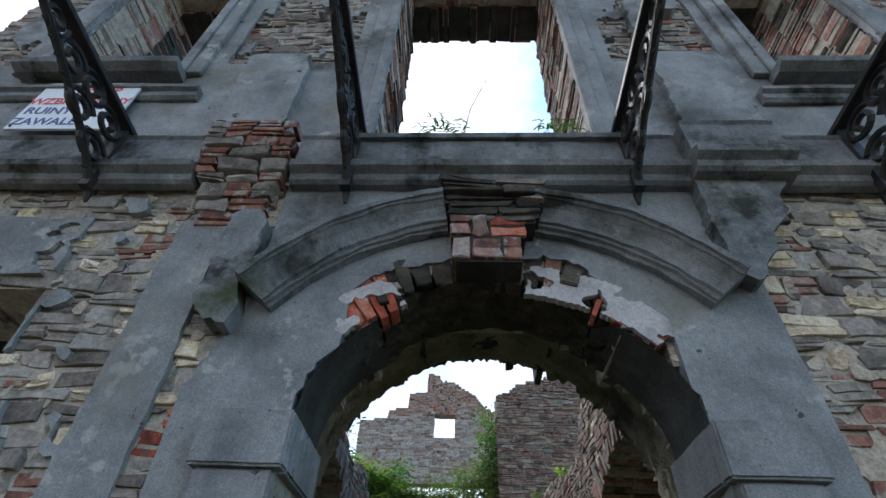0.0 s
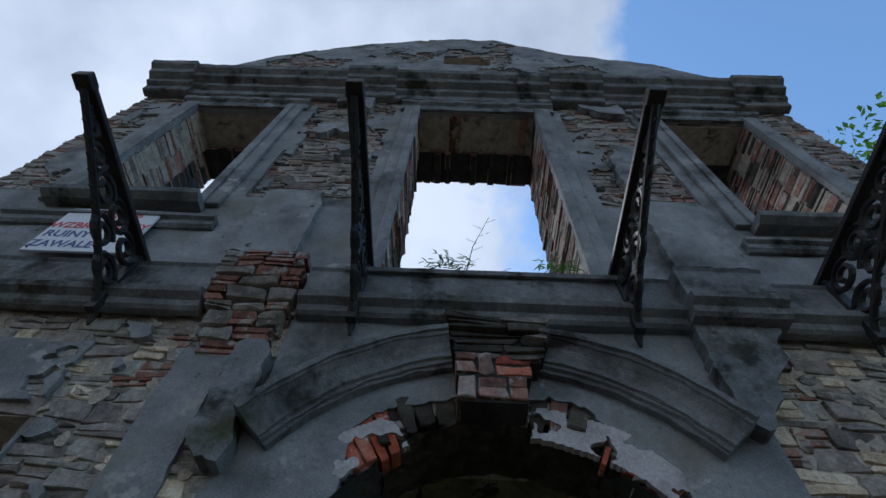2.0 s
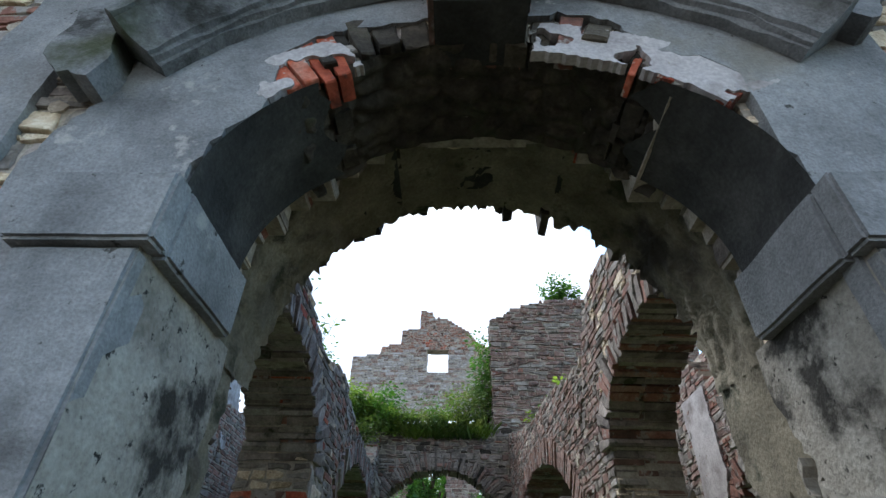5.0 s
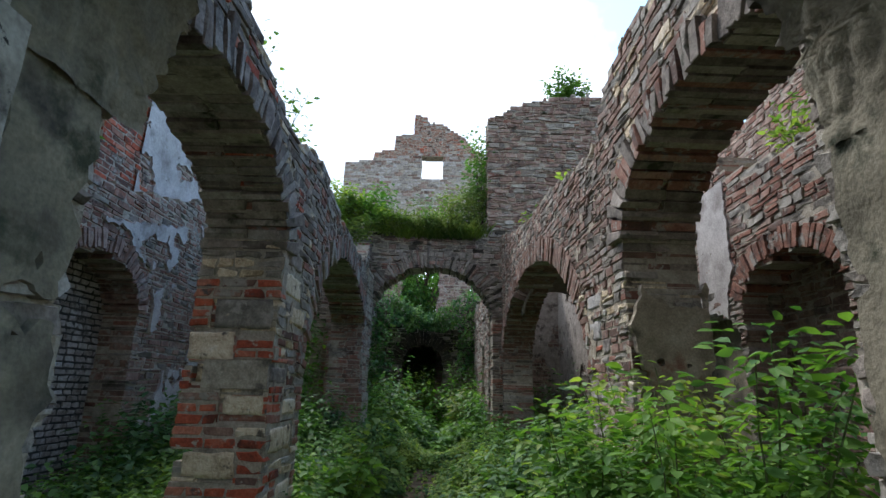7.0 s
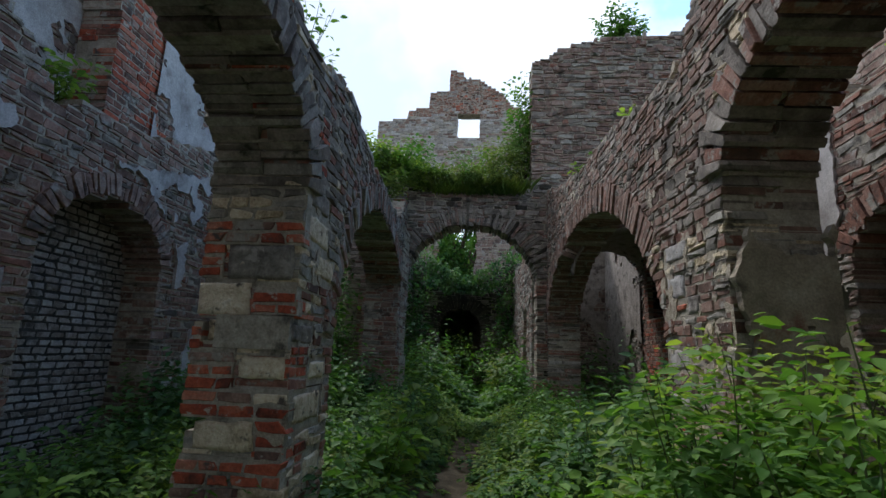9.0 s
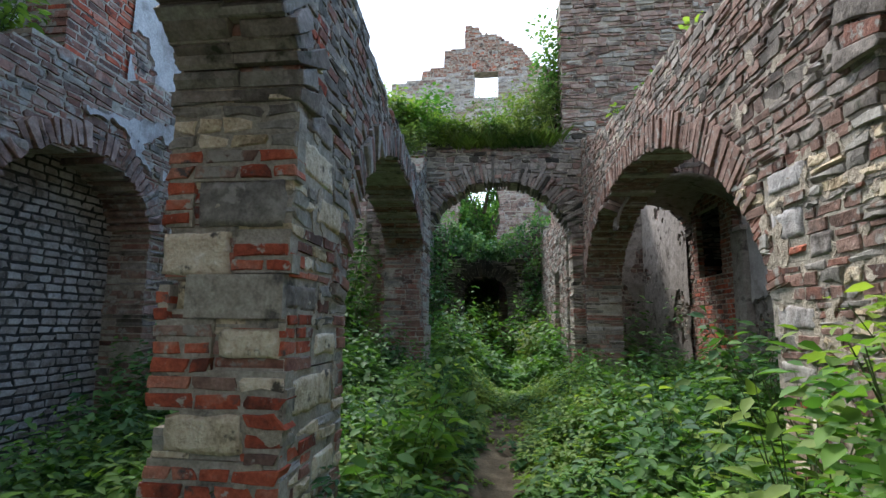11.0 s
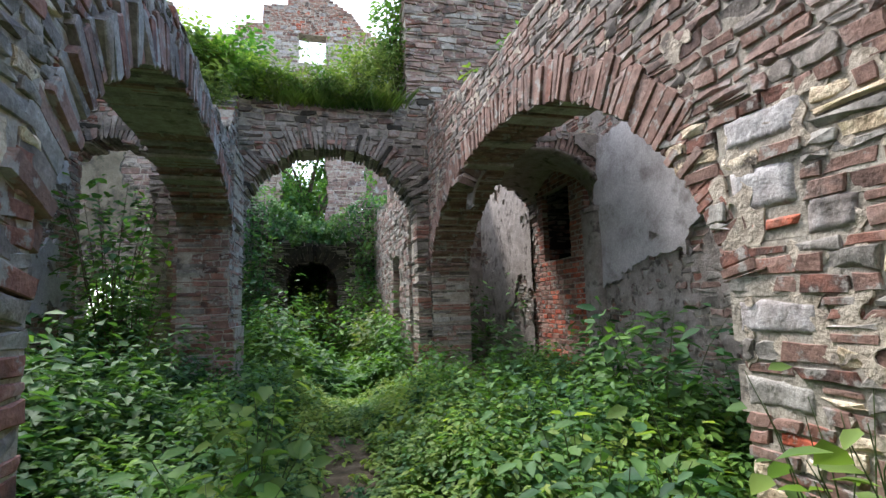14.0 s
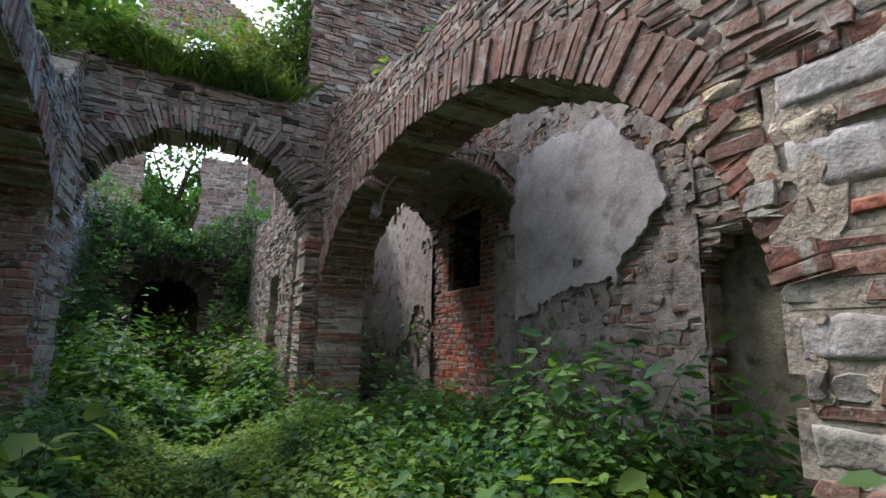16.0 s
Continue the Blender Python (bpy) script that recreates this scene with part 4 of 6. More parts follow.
vous = lambda a, r: "dull" if r.random() < 0.8 else ("pink" if r.random() < 0.6 else "brick")
east.ring(10.3, 1.35, 2.92, 3.26, 89, 150, 0.62, "pink", 0.075, 2.13 / 2.93, w_front=0.02, ragged=0.035, splits=2, pick=vous, near=True)
east.ring(10.3, 1.35, 2.93, 3.14, 149, 171, 0.62, "pink", 0.062, 2.13 / 2.93, w_front=0.006, ragged=0.05, splits=3, pick=lambda a, r: "brick" if r.random() < 0.55 else "dull", near=True)
east.ring(10.3, 2.0, 2.94, 3.24, 6, 91, 0.62, "pink", 0.075, 1.48 / 2.95, w_front=0.03, ragged=0.07, splits=2, pick=vous)
east.ring(5.05, 2.75, 1.23, 1.5, 2, 178, 0.62, "grey", 0.09, 0.75 / 1.25, w_front=0.04, ragged=0.09, splits=2, pick=lambda a, r: "grey" if r.random() < 0.6 else "brick")
east_ob = east.finish()


def smear(u, v, k, more=0.0):
    return -0.12 + more + 0.5 * fbm(u, v, 3.1, k) + 0.4 * nz(u, v, 11.0, k)


sheet("mortar_smear", (1.985, 0, 0), (-0.036, 1, 0), (-1, -0.036, 0), 6.3, 8.6, 0.4, 4.0, lambda u, v: -1 if in_wide(u, v, 0.05) else smear(u, v, 31.0, 0.02 if v < 2.5 else -0.16), 0.0095, M["pointing"], east_ob, 0.022, 0.012, "smeared lime mortar between the stones")
sheet("mortar_smear", (1.985, 0, 0), (-0.036, 1, 0), (-1, -0.036, 0), 8.6, 13.2, 2.6, 4.2, lambda u, v: -1 if in_wide(u, v, 0.35) or v > path_top(R_TOP, u, 0.0) - 0.15 else smear(u, v, 33.0, -0.1), 0.0095, M["pointing"], east_ob, 0.035, 0.012)
sheet("old_plaster", (0, 6.27, 0), (1, 0, 0), (0, -1, 0), 1.7, 2.4, 0.4, 3.4, lambda u, v: min(0.3 + 0.6 * fbm(u, v, 2.6, 3.0) + 0.3 * nz(u, v, 8.0) - 1.1 * max(0.0, v - 2.05), (u - 1.79) * 4 + 0.3 * nz(u, v, 3.0), (2.37 - u) * 6), 0.04, M["tan"], east_ob, 0.03, 0.012, "patch of stained tan plaster")

# arcade on the left: inner face at x = -1.05
L_ARCHES = [(4.95, 1.25, 2.55, 0.78)]


def in_west2(u, v, grow=0.0):
    return in_arch(u, v, 9.85, 2.75, 1.4, 1.95, grow) if u < 9.85 else in_arch(u, v, 9.85, 2.75, 2.6, 0.75, grow)


L_TOP = [(3.2, 5.2), (4.2, 4.6), (5.0, 3.95), (5.6, 3.8), (6.1, 3.6), (6.6, 3.7), (7.4, 3.85), (8.2, 3.75), (9.5, 3.75), (10.5, 3.75), (11.5, 3.85), (12.3, 4.05), (12.8, 4.5), (13.5, 5.0)]
west = Masonry("arcade_west", (-1.06, 0, 0), (0, 1, 0), (1, 0, 0), "ruined arcade pier and arches of brick and pale stone", 31)


W_BLOCKS = [(6.24, 6.75, 2.5, 2.66, "grey"), (6.25, 6.8, 2.25, 2.45, "cream"), (6.55, 7.0, 2.02, 2.2, "cream"), (6.2, 6.6, 1.53, 1.67, "grey"), (6.24, 6.9, 1.0, 1.2, "cream"), (6.6, 6.95, 1.28, 1.42, "cream"), (6.66, 7.0, 0.6, 0.76, "cream")]


def west_pick(u, v, rng):
    if u < 7.2:
        p = 0.62 if v < 2.1 else 0.12
    else:
        p = 0.45 if v < 2.8 else 0.25
    if rng.random() < p:
        return "redbrick" if u < 6.6 and rng.random() < 0.6 else "brick"
    return "grey" if (v > 2.4 and rng.random() < 0.7) else ("cream" if u < 7.2 and rng.random() < 0.5 else "stone")


west.fill(lambda u, v: v < path_top(L_TOP, u, 0.1, 2.0) and not any(p - 0.02 < u < q + 0.02 and s - 0.03 < v < e + 0.02 for p, q, s, e, tg in W_BLOCKS) and not any(in_arch(u, v, *a, grow=0.02) for a in L_ARCHES) and not (u < 3.6 and v < 2.9),
          3.2, 7.12, 0.0, 5.2, 0.64, (0.12, 0.32), (0.062, 0.085), west_pick, near=lambda u, v: 6.1 < u < 7.2 and 0.3 < v < 2.9, proud=0.014, wave=0.015)
west.ring(4.95, 2.55, 1.23, 1.5, 2, 178, 0.64, "grey", 0.09, 0.78 / 1.25, w_front=0.04, ragged=0.09, splits=2, pick=lambda a, r: "grey" if r.random() < 0.75 else "stone")
for y0, y1, z0, z1, tg in W_BLOCKS:
    west.big_block(tg, [(y0, z0 + 0.01), (y1, z0), (y1 - 0.02, z1 - 0.01), (y0 + 0.01, z1 - 0.01)], 0.01, -0.2)
    west.block(y0 - 0.03, y1 + 0.03, z0 - 0.04, z1 + 0.03, -0.002, -0.5)
west_ob = west.finish()
sheet("mortar_smear", (-1.06, 0, 0), (0, 1, 0), (1, 0, 0), 6.22, 7.12, 0.0, 3.4, lambda u, v: smear(u, v, 51.0, -0.14), 0.006, M["pointing"], west_ob, 0.022, 0.012, "smeared lime mortar between the stones")
west2 = Masonry("arcade_northwest", (-0.604, 0, 0), (-0.067, 1, 0), (1, 0.067, 0), "second arch of the left arcade in brick and thin stones", 32)
west2.fill(lambda u, v: v < path_top(L_TOP, u, 0.1, 2.0) and not in_west2(u, v, 0.02), 7.1, 13.35, 0.0, 5.9, 0.64, (0.12, 0.32), (0.055, 0.1), west_pick, near=lambda u, v: u < 9)
w2_pick = lambda a, r: "dull" if r.random() < 0.4 else ("brick" if r.random() < 0.2 else ("stone" if r.random() < 0.5 else "grey"))
west2.ring(9.85, 1.4, 2.73, 3.02, 89, 175, 0.64, "pink", 0.09, 1.95 / 2.75, w_front=0.03, ragged=0.06, splits=3, deep=0.03, pick=w2_pick)
west2.ring(9.85, 2.6, 2.73, 3.02, 6, 91, 0.64, "pink", 0.09, 0.75 / 2.75, w_front=0.03, ragged=0.06, splits=3, deep=0.03, pick=w2_pick)
west2.finish()
# face of the near pier: courses of red brick between big pale blocks
face = Masonry("pier_face", (0, 6.2, 0), (1, 0, 0), (0, -1, 0), "pier face of red brick courses and pale stone blocks in lime mortar", 33)
BLOCKS = [(-1.62, -1.07, 1.53, 1.68, "cream"), (-1.71, -1.36, 1.7, 1.92, "cream"), (-1.54, -1.09, 1.94, 2.18, "stone"), (-1.38, -1.08, 1.3, 1.45, "cream"), (-1.63, -1.24, 0.86, 1.04, "cream"), (-1.66, -1.3, 0.3, 0.5, "cream"), (-1.3, -1.0, 0.52, 0.66, "cream")]
for x0, x1, z0, z1, tg in BLOCKS:
    face.big_block(tg, [(x0 + 0.005, z0 + 0.008), (x1 - 0.005, z0), (x1 - 0.01, z1 - 0.006), (x0, z1 - 0.01)], 0.012, -0.1)
face.fill(lambda u, v: -1.72 + 0.03 * nz(v, 0, 4.0) < u < -1.03 + 0.02 * nz(v, 2, 4.0) and not any(x0 - 0.03 < u < x1 + 0.02 and z0 - 0.035 < v < z1 + 0.03 for x0, x1, z0, z1, tg in BLOCKS), -1.8, -0.98, 0.0, 2.7, 0.1, (0.13, 0.3), (0.076, 0.086),
          lambda x, z, r: ("redbrick" if r.random() < 0.8 else ("dull" if r.random() < 0.6 else "cream")) if z < 2.3 else ("stone" if r.random() < 0.6 else "cream"), near=lambda u, v: True, wave=0.008, split=0.0, step=0.012, bev=0.01, proud=0.016, core_in=0.003, joint=0.02)
face_ob = face.finish()
sheet("mortar_smear", (0, 6.2, 0), (1, 0, 0), (0, -1, 0), -1.72, -1.04, 0.0, 2.65, lambda u, v: smear(u, v, 41.0, -0.22), 0.006, M["pointing"], face_ob, 0.018, 0.01, "smeared lime mortar and limewash flakes")
# pier that carries the far end of the left arcade
farpier = Masonry("pier_northwest", (0, 12.6, 0), (1, 0, 0), (0, -1, 0), "brick pier with a stone springer carrying the arcade", 41)
farpier.fill(lambda u, v: -2.18 - (0.05 if v > 2.62 else 0) - (0.14 if v > 2.8 else 0) - (0.1 if v > 3.25 else 0) < u < -1.44 + 0.07 * (v < 1.4) + 0.05 * (v > 2.8), -2.6, -1.1, 0.0, 3.9, 0.8, (0.14, 0.3), (0.07, 0.1), lambda x, z, r: "dull" if z < 2.62 and r.random() < 0.7 else ("brick" if z < 2.62 else ("grey" if r.random() < 0.6 else "pink")), near=lambda u, v: v > 0.6)
farpier.finish()

# passage behind the gate: side walls, vault with hanging stones at its broken edge
for nm, xw, sgn, yend, sd in (("passage_west", -0.85, 1, 3.76, 51), ("passage_east", 1.64, -1, 3.95, 52)):
    pw = Masonry(nm, (xw, 0, 0), (0, 1, 0), (sgn, 0, 0), "side wall of the gate passage, rubble under old plaster", sd)
    pw.fill(lambda u, v, yend=yend: u < yend + 0.1 * nz(v, 1.0, 3.0), FY + 0.6, 4.1, 0.0, 3.0, 0.32, (0.14, 0.34), (0.07, 0.13), lambda x, z, r: "grey" if r.random() < 0.5 else "stone")
    pob = pw.finish()
    sheet("old_plaster", (xw, 0, 0), (0, 1, 0), (sgn, 0, 0), FY + 0.58, 4.1, 0.0, 3.0, lambda u, v, yend=yend: min(0.3 + 0.6 * fbm(u, v, 1.4, 6.0), (yend - 0.08 - u) * 3), 0.04, M["oldplaster"], pob, 0.04, 0.02, "stained and mossy old plaster")
vault = Masonry("vault", (0, FY + 0.6, 0), (1, 0, 0), (0, -1, 0), "broken brick and rubble vault with hanging stones", 61)
# most vault stones are near-black, colouring in the passage's shade
for k in range(4):
    vault.ring(CX, IN_S, IN_R - 0.02 + 0.008 * k, IN_R + 0.3, 1, 179 if k < 2 else 138, 0.18 + 0.17 * k, "grey", 0.085, 1.0, w_front=-0.17 * k, ragged=0.1, pick=lambda a, r: "shaded_soot" if r.random() < 0.8 else ("grey" if r.random() < 0.6 else "brick"))
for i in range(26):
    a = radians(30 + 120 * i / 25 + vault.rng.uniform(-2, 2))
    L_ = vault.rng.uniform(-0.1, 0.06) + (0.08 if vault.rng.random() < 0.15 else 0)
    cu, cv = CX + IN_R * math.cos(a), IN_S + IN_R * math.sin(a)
    vault.add("shaded_soot", [(cu - 0.035, cv - L_), (cu + 0.03, cv - L_ * 0.9), (cu + 0.04, cv + 0.2), (cu - 0.04, cv + 0.2)], -0.6, -0.72 - vault.rng.uniform(0, 0.1), 0.014)
v_ob = vault.finish()
rubble_soffit("old_plaster", FY + 0.5, FY + 1.26, IN_S, lambda t: IN_R - 0.045 - 0.03 * abs(math.cos(t)), 1.0, -2, 182, 0.022, M["oldplaster"], v_ob, "stained and mossy old plaster over rubble", 9.0, 0.12, 170, 40)

# outer wall on the right with blind arch, window niche and limewash
EX, XY = 3.55, 13.4
E_TOP = [(3.2, 5.6), (5.9, 4.6), (6.2, 3.9), (7.0, 3.9), (7.7, 4.0), (8.1, 4.4), (9.0, 4.7), (11.0, 4.9), (13.6, 5.2), (17.0, 5.0)]
SLIT = (12.25, 13.2, 2.27, 3.4)
BLIND_B = (8.42, 0.53, 2.1, 0.35)
BLIND = (7.05, 0.72, 2.5, 0.42)
outer_e = Masonry("wall_east", (EX, 0, 0), (0, 1, 0), (-1, 0, 0), "outer wall of rubble with brick arches and limewash", 71)
outer_e.fill(lambda u, v: v < path_top(E_TOP, u, 0.12, 3.0) and not in_rect(u, v, SLIT, 0.32) and not in_arch(u, v, *BLIND_B) and not in_arch(u, v, *BLIND), 3.2, 17.0, 0.0, 5.6, 0.6, (0.14, 0.38), (0.06, 0.12),
             lambda x, z, r: "brick" if (r.random() < (0.5 if x < 8.2 and z > 2.6 else (0.9 if x > 11.7 and x < 13.8 and (z < 2.3 or abs(x - 12.7) < 0.9) else 0.1))) else ("pink" if r.random() < 0.5 else "stone"), proud=0.02, near=lambda u, v: 8.9 < u < 11.4 and 0.8 < v < 2.4)
outer_e.ring(BLIND[0], BLIND[2], 0.71, 0.95, 5, 175, 0.6, "brick", 0.075, 0.42 / 0.72, w_front=0.02)
oe = outer_e.finish()


def lime_field(u, v):
    side = path_top([(1.0, 10.6), (2.0, 9.95), (2.35, 9.7), (2.6, 9.45), (2.78, 9.2), (3.2, 9.4), (3.8, 9.9)], v, 0.05, 2.0)
    foot = 2.1 - 0.35 * max(0.0, u - 10.55)
    hole = math.hypot(u - 10.38, v - 2.34) - 0.07
    return min((u - side) * 2, (v - foot) * 2 + 0.1 * fbm(u, v, 2.0, 2.0), (3.8 - v) * 2 + 0.2 * nz(u, v, 2.0), (11.6 - u) * 3, hole * 4, 0.45 + 0.5 * fbm(u, v, 2.2, 12.0) + (0.3 if v > 2.2 else -0.1))


sheet("limewash", (EX, 0, 0), (0, 1, 0), (-1, 0, 0), 8.8, 11.7, 0.4, 4.4, lime_field, 0.055, M["whitewash"], oe, 0.035, 0.012, "pale limewashed plaster with cracked edges")
sheet("rough_coat", (EX, 0, 0), (0, 1, 0), (-1, 0, 0), 8.98, 11.6, 0.0, 4.5, lambda u, v: 0.12 + 0.55 * fbm(u, v, 1.7, 21.0) + 0.25 * nz(u, v, 9.0), 0.022, M["roughcast"], oe, 0.035, 0.03, "rough lime coat smeared over rubble")
sheet("limewash", (EX, 0, 0), (0, 1, 0), (-1, 0, 0), 13.9, 17.0, 0.4, 4.6, lambda u, v: 0.25 + 0.6 * fbm(u, v, 1.0, 3.0), 0.05, M["roughcast"], oe, 0.05, 0.012)
aisle_e = Masonry("far_aisle_end", (0, 16.9, 0), (1, 0, 0), (0, -1, 0), "plastered end wall of the right aisle", 75, fine=False)
aisle_e.fill(lambda u, v: v < 5.0 + 0.2 * nz(u, 1, 2.0), 1.3, 3.6, 0.0, 5.4, 0.4, (0.15, 0.4), (0.07, 0.14), lambda x, z, r: "pink")
ae = aisle_e.finish()
sheet("limewash", (0, 16.9, 0), (1, 0, 0), (0, -1, 0), 1.3, 3.6, 0.4, 4.6, lambda u, v: 0.2 + 0.6 * fbm(u, v, 1.2, 5.0), 0.05, M["roughcast"], ae, 0.05, 0.012)
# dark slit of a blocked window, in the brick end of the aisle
# box added behind the opening, coloured near-black for the slit's shade
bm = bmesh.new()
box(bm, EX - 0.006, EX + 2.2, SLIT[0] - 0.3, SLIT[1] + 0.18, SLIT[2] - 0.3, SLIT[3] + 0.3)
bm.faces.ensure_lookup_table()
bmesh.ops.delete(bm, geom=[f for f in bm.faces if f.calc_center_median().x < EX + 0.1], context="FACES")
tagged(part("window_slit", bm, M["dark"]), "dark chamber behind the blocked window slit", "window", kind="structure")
infill = Masonry("aisle_brick_wall", (EX - 0.1, 0, 0), (0, 1, 0), (-1, 0, 0), "regular red brick wall below and beside a dark slit", 78)
infill.fill(lambda u, v: not (SLIT[0] < u < SLIT[1] and SLIT[2] < v < SLIT[3]), 11.8, 13.42, 0.0, 3.75, 0.09, (0.18, 0.26), (0.075, 0.082), lambda x, z, r: "redbrick" if z < 2.9 and r.random() < 0.4 else "brick", wave=0.008, split=0.0, bev=0.006, proud=0.012)
infill.finish()
# plastered arch across the aisle with a groined bay behind it
TY, TX, TH, TS, TR = 11.52, 2.66, 0.95, 2.9, 0.8
trans = Masonry("aisle_arch", (0, TY, 0), (1, 0, 0), (0, -1, 0), "plastered stone arch across the right aisle", 76)
trans.fill(lambda u, v: v < 3.95 + 0.35 * math.exp(-((u - 2.5) / 0.35) ** 2) + 0.12 * nz(u, v, 4.0) and not in_arch(u, v, TX, TH, TS, TR, 0.03), 1.75, 3.56, 2.6, 4.5, 0.3, (0.14, 0.4), (0.06, 0.11), lambda x, z, r: "pink" if r.random() < 0.6 else "grey", proud=0.05)
trans.ring(TX, TS, TH, TH + 0.27, 12, 165, 0.3, "pink", 0.07, TR / TH, w_front=0.035, ragged=0.04)
tr_ob = trans.finish()
sheet("arch_plaster", (0, TY - 0.02, 0), (1, 0, 0), (0, -1, 0), 2.9, 3.56, 1.0, 3.9, lambda u, v: -1 if in_arch(u, v, TX, TH, TS, TR, 0.16 if v > 3.2 else 0.0) else 0.3 + 0.5 * fbm(u, v, 1.8, 4.0), 0.05, M["roughcast"], tr_ob, 0.035, 0.012)


def span(half, rise, t):
    return TX + half * math.cos(t), TS + rise * math.sin(t)


sv, sf = [], []
PROFILE = [(-0.055, 0.985, 0.81), (-0.05, 0.95, 0.785), (0.02, 0.935, 0.77), (0.3, 0.91, 0.75), (0.31, 0.97, 0.8)]
for i in range(25):
    for off, hf_, rs_ in PROFILE:
        wob = 0.012 * fbm(i * 0.4, off * 3, 1.0, 5.0)
        x, z = span(hf_ + wob, rs_ + wob, math.pi * i / 24)
        sv.append((x, TY + off, z))
for i in range(24):
    for k in range(4):
        a_ = i * 5 + k
        sf.append((a_, a_ + 1, a_ + 6, a_ + 5))
mesh_ob("arch_soffit", sv, sf, M["roughcast"], tr_ob, "smooth grey plaster under the arch", True)
bm = bmesh.new()
box(bm, 3.42, 3.6, TY - 0.03, TY + 0.33, -0.1, TS - 0.06)
box(bm, 3.4, 3.6, TY - 0.06, TY + 0.35, TS - 0.056, TS + 0.01)
bmesh.ops.subdivide_edges(bm, edges=[e for e in bm.edges if abs(e.verts[0].co.z - e.verts[1].co.z) > 1], cuts=14)
for v_ in bm.verts:
    v_.co += Vector((0.015 * nz(v_.co.z, v_.co.y, 3.0), 0.015 * nz(v_.co.z, v_.co.x, 3.0, 4.0), 0))
bmesh.ops.bevel(bm, geom=[e for e in bm.edges if abs(e.verts[0].co.z - e.verts[1].co.z) > 0.05], offset=0.012, segments=2, affect="EDGES")
part("arch_jamb", bm, M["roughcast"], tr_ob, "grey plastered jamb with a small impost")
gv_, gf_ = [], []
for i in range(25):
    for j in range(25):
        x, y = TX - TH + 2 * TH * i / 24, TY + 0.3 + 1.75 * j / 24
        za = TR * math.sqrt(max(0, 1 - ((x - TX) / TH) ** 2))
        zb = TR * math.sqrt(max(0, 1 - ((y - 12.7) / 0.98) ** 2))
        gv_.append((x, y, TS + max(za, zb) + 0.012 * nz(x, y, 4.0)))
gv_ += [(x, y, 4.0 + 0.06 * nz(x, y, 2.0)) for x, y, z in gv_]
for i in range(24):
    for j in range(24):
        q_ = i * 25 + j
        gf_.append((q_, q_ + 1, q_ + 26, q_ + 25))
        gf_.append((q_ + 625, q_ + 650, q_ + 651, q_ + 626))
for i in range(24):
    for e_, f_ in ((i, i + 1), (i * 25, i * 25 + 25), (600 + i, 601 + i), (i * 25 + 24, i * 25 + 49)):
        gf_.append((e_, f_, f_ + 625, e_ + 625))
tagged(mesh_ob("groin_vault", gv_, gf_, M["roughcast"]), "dark stained plaster groin vault over the aisle's end", "vault", kind="structure")
sheet("limewash", (EX, 0, 0), (0, 1, 0), (-1, 0, 0), 7.75, 8.8, 1.2, 4.0, lambda u, v: -1 if in_arch(u, v, *BLIND_B, grow=0.02) or in_arch(u, v, *BLIND, grow=0.26) else min((u - 7.86) * 4 + 0.3 * nz(v, 2.0, 2.0), (8.6 - u) * 4 + 0.4 * nz(v, 7.0, 2.0), 0.5), 0.03, M["whitewash"], oe, 0.035, 0.012, "strip of pale plaster beside the blind arch")
fillb = Masonry("blind_infill", (EX + 0.42, 0, 0), (0, 1, 0), (-1, 0, 0), "rendered back of a shallow blind arch", 73)
fillb.fill(lambda u, v: abs(u - BLIND[0]) < 0.8, 6.2, 7.9, 0.0, 3.1, 0.2, (0.14, 0.3), (0.07, 0.1), lambda x, z, r: "pink")
fillb.finish()
bb = Masonry("blind_infill_north", (EX + 0.22, 0, 0), (0, 1, 0), (-1, 0, 0), "tan plastered back of a blind arch", 77)
bb.fill(lambda u, v: abs(u - BLIND_B[0]) < 0.58, 7.8, 9.05, 0.0, 2.6, 0.2, (0.14, 0.3), (0.07, 0.1), lambda x, z, r: "pink")
bbo = bb.finish()
sheet("old_plaster", (EX + 0.22, 0, 0), (0, 1, 0), (-1, 0, 0), 7.85, 9.0, 0.0, 2.55, lambda u, v: 0.5 + 0.4 * fbm(u, v, 1.5, 3.0), 0.04, M["oldplaster"], bbo, 0.05, 0.01, "tan old plaster")

# outer wall on the left with a bricked-up arch and a red brick stack
WX = -3.7
W_TOP = [(3.2, 4.6), (6.0, 4.4), (6.6, 3.95), (6.9, 3.6), (7.4, 3.7), (8.0, 3.8), (9.2, 4.1), (10.0, 4.4), (13.6, 5.0)]
WN = (7.83, 0.84, 2.35, 0.6)
outer_w = Masonry("wall_west", (WX, 0, 0), (0, 1, 0), (1, 0, 0), "outer wall of rubble and brick with plaster scraps", 81)
outer_w.fill(lambda u, v: v < path_top(W_TOP, u, 0.1, 4.0) and not in_arch(u, v, *WN), 3.2, 13.6, 0.0, 5.4, 0.6, (0.12, 0.3), (0.055, 0.095),
             lambda x, z, r: "dull" if r.random() < 0.55 else ("brick" if r.random() < 0.3 else ("grey" if r.random() < 0.6 else "pink")), proud=0.016, near=lambda u, v: 6.5 < u < 9.2 and 2.3 < v < 3.8)
outer_w.ring(WN[0], WN[2], 0.79, 1.03, 3, 177, 0.6, "pink", 0.075, 0.62 / 0.8, w_front=0.02)
ow = outer_w.finish()
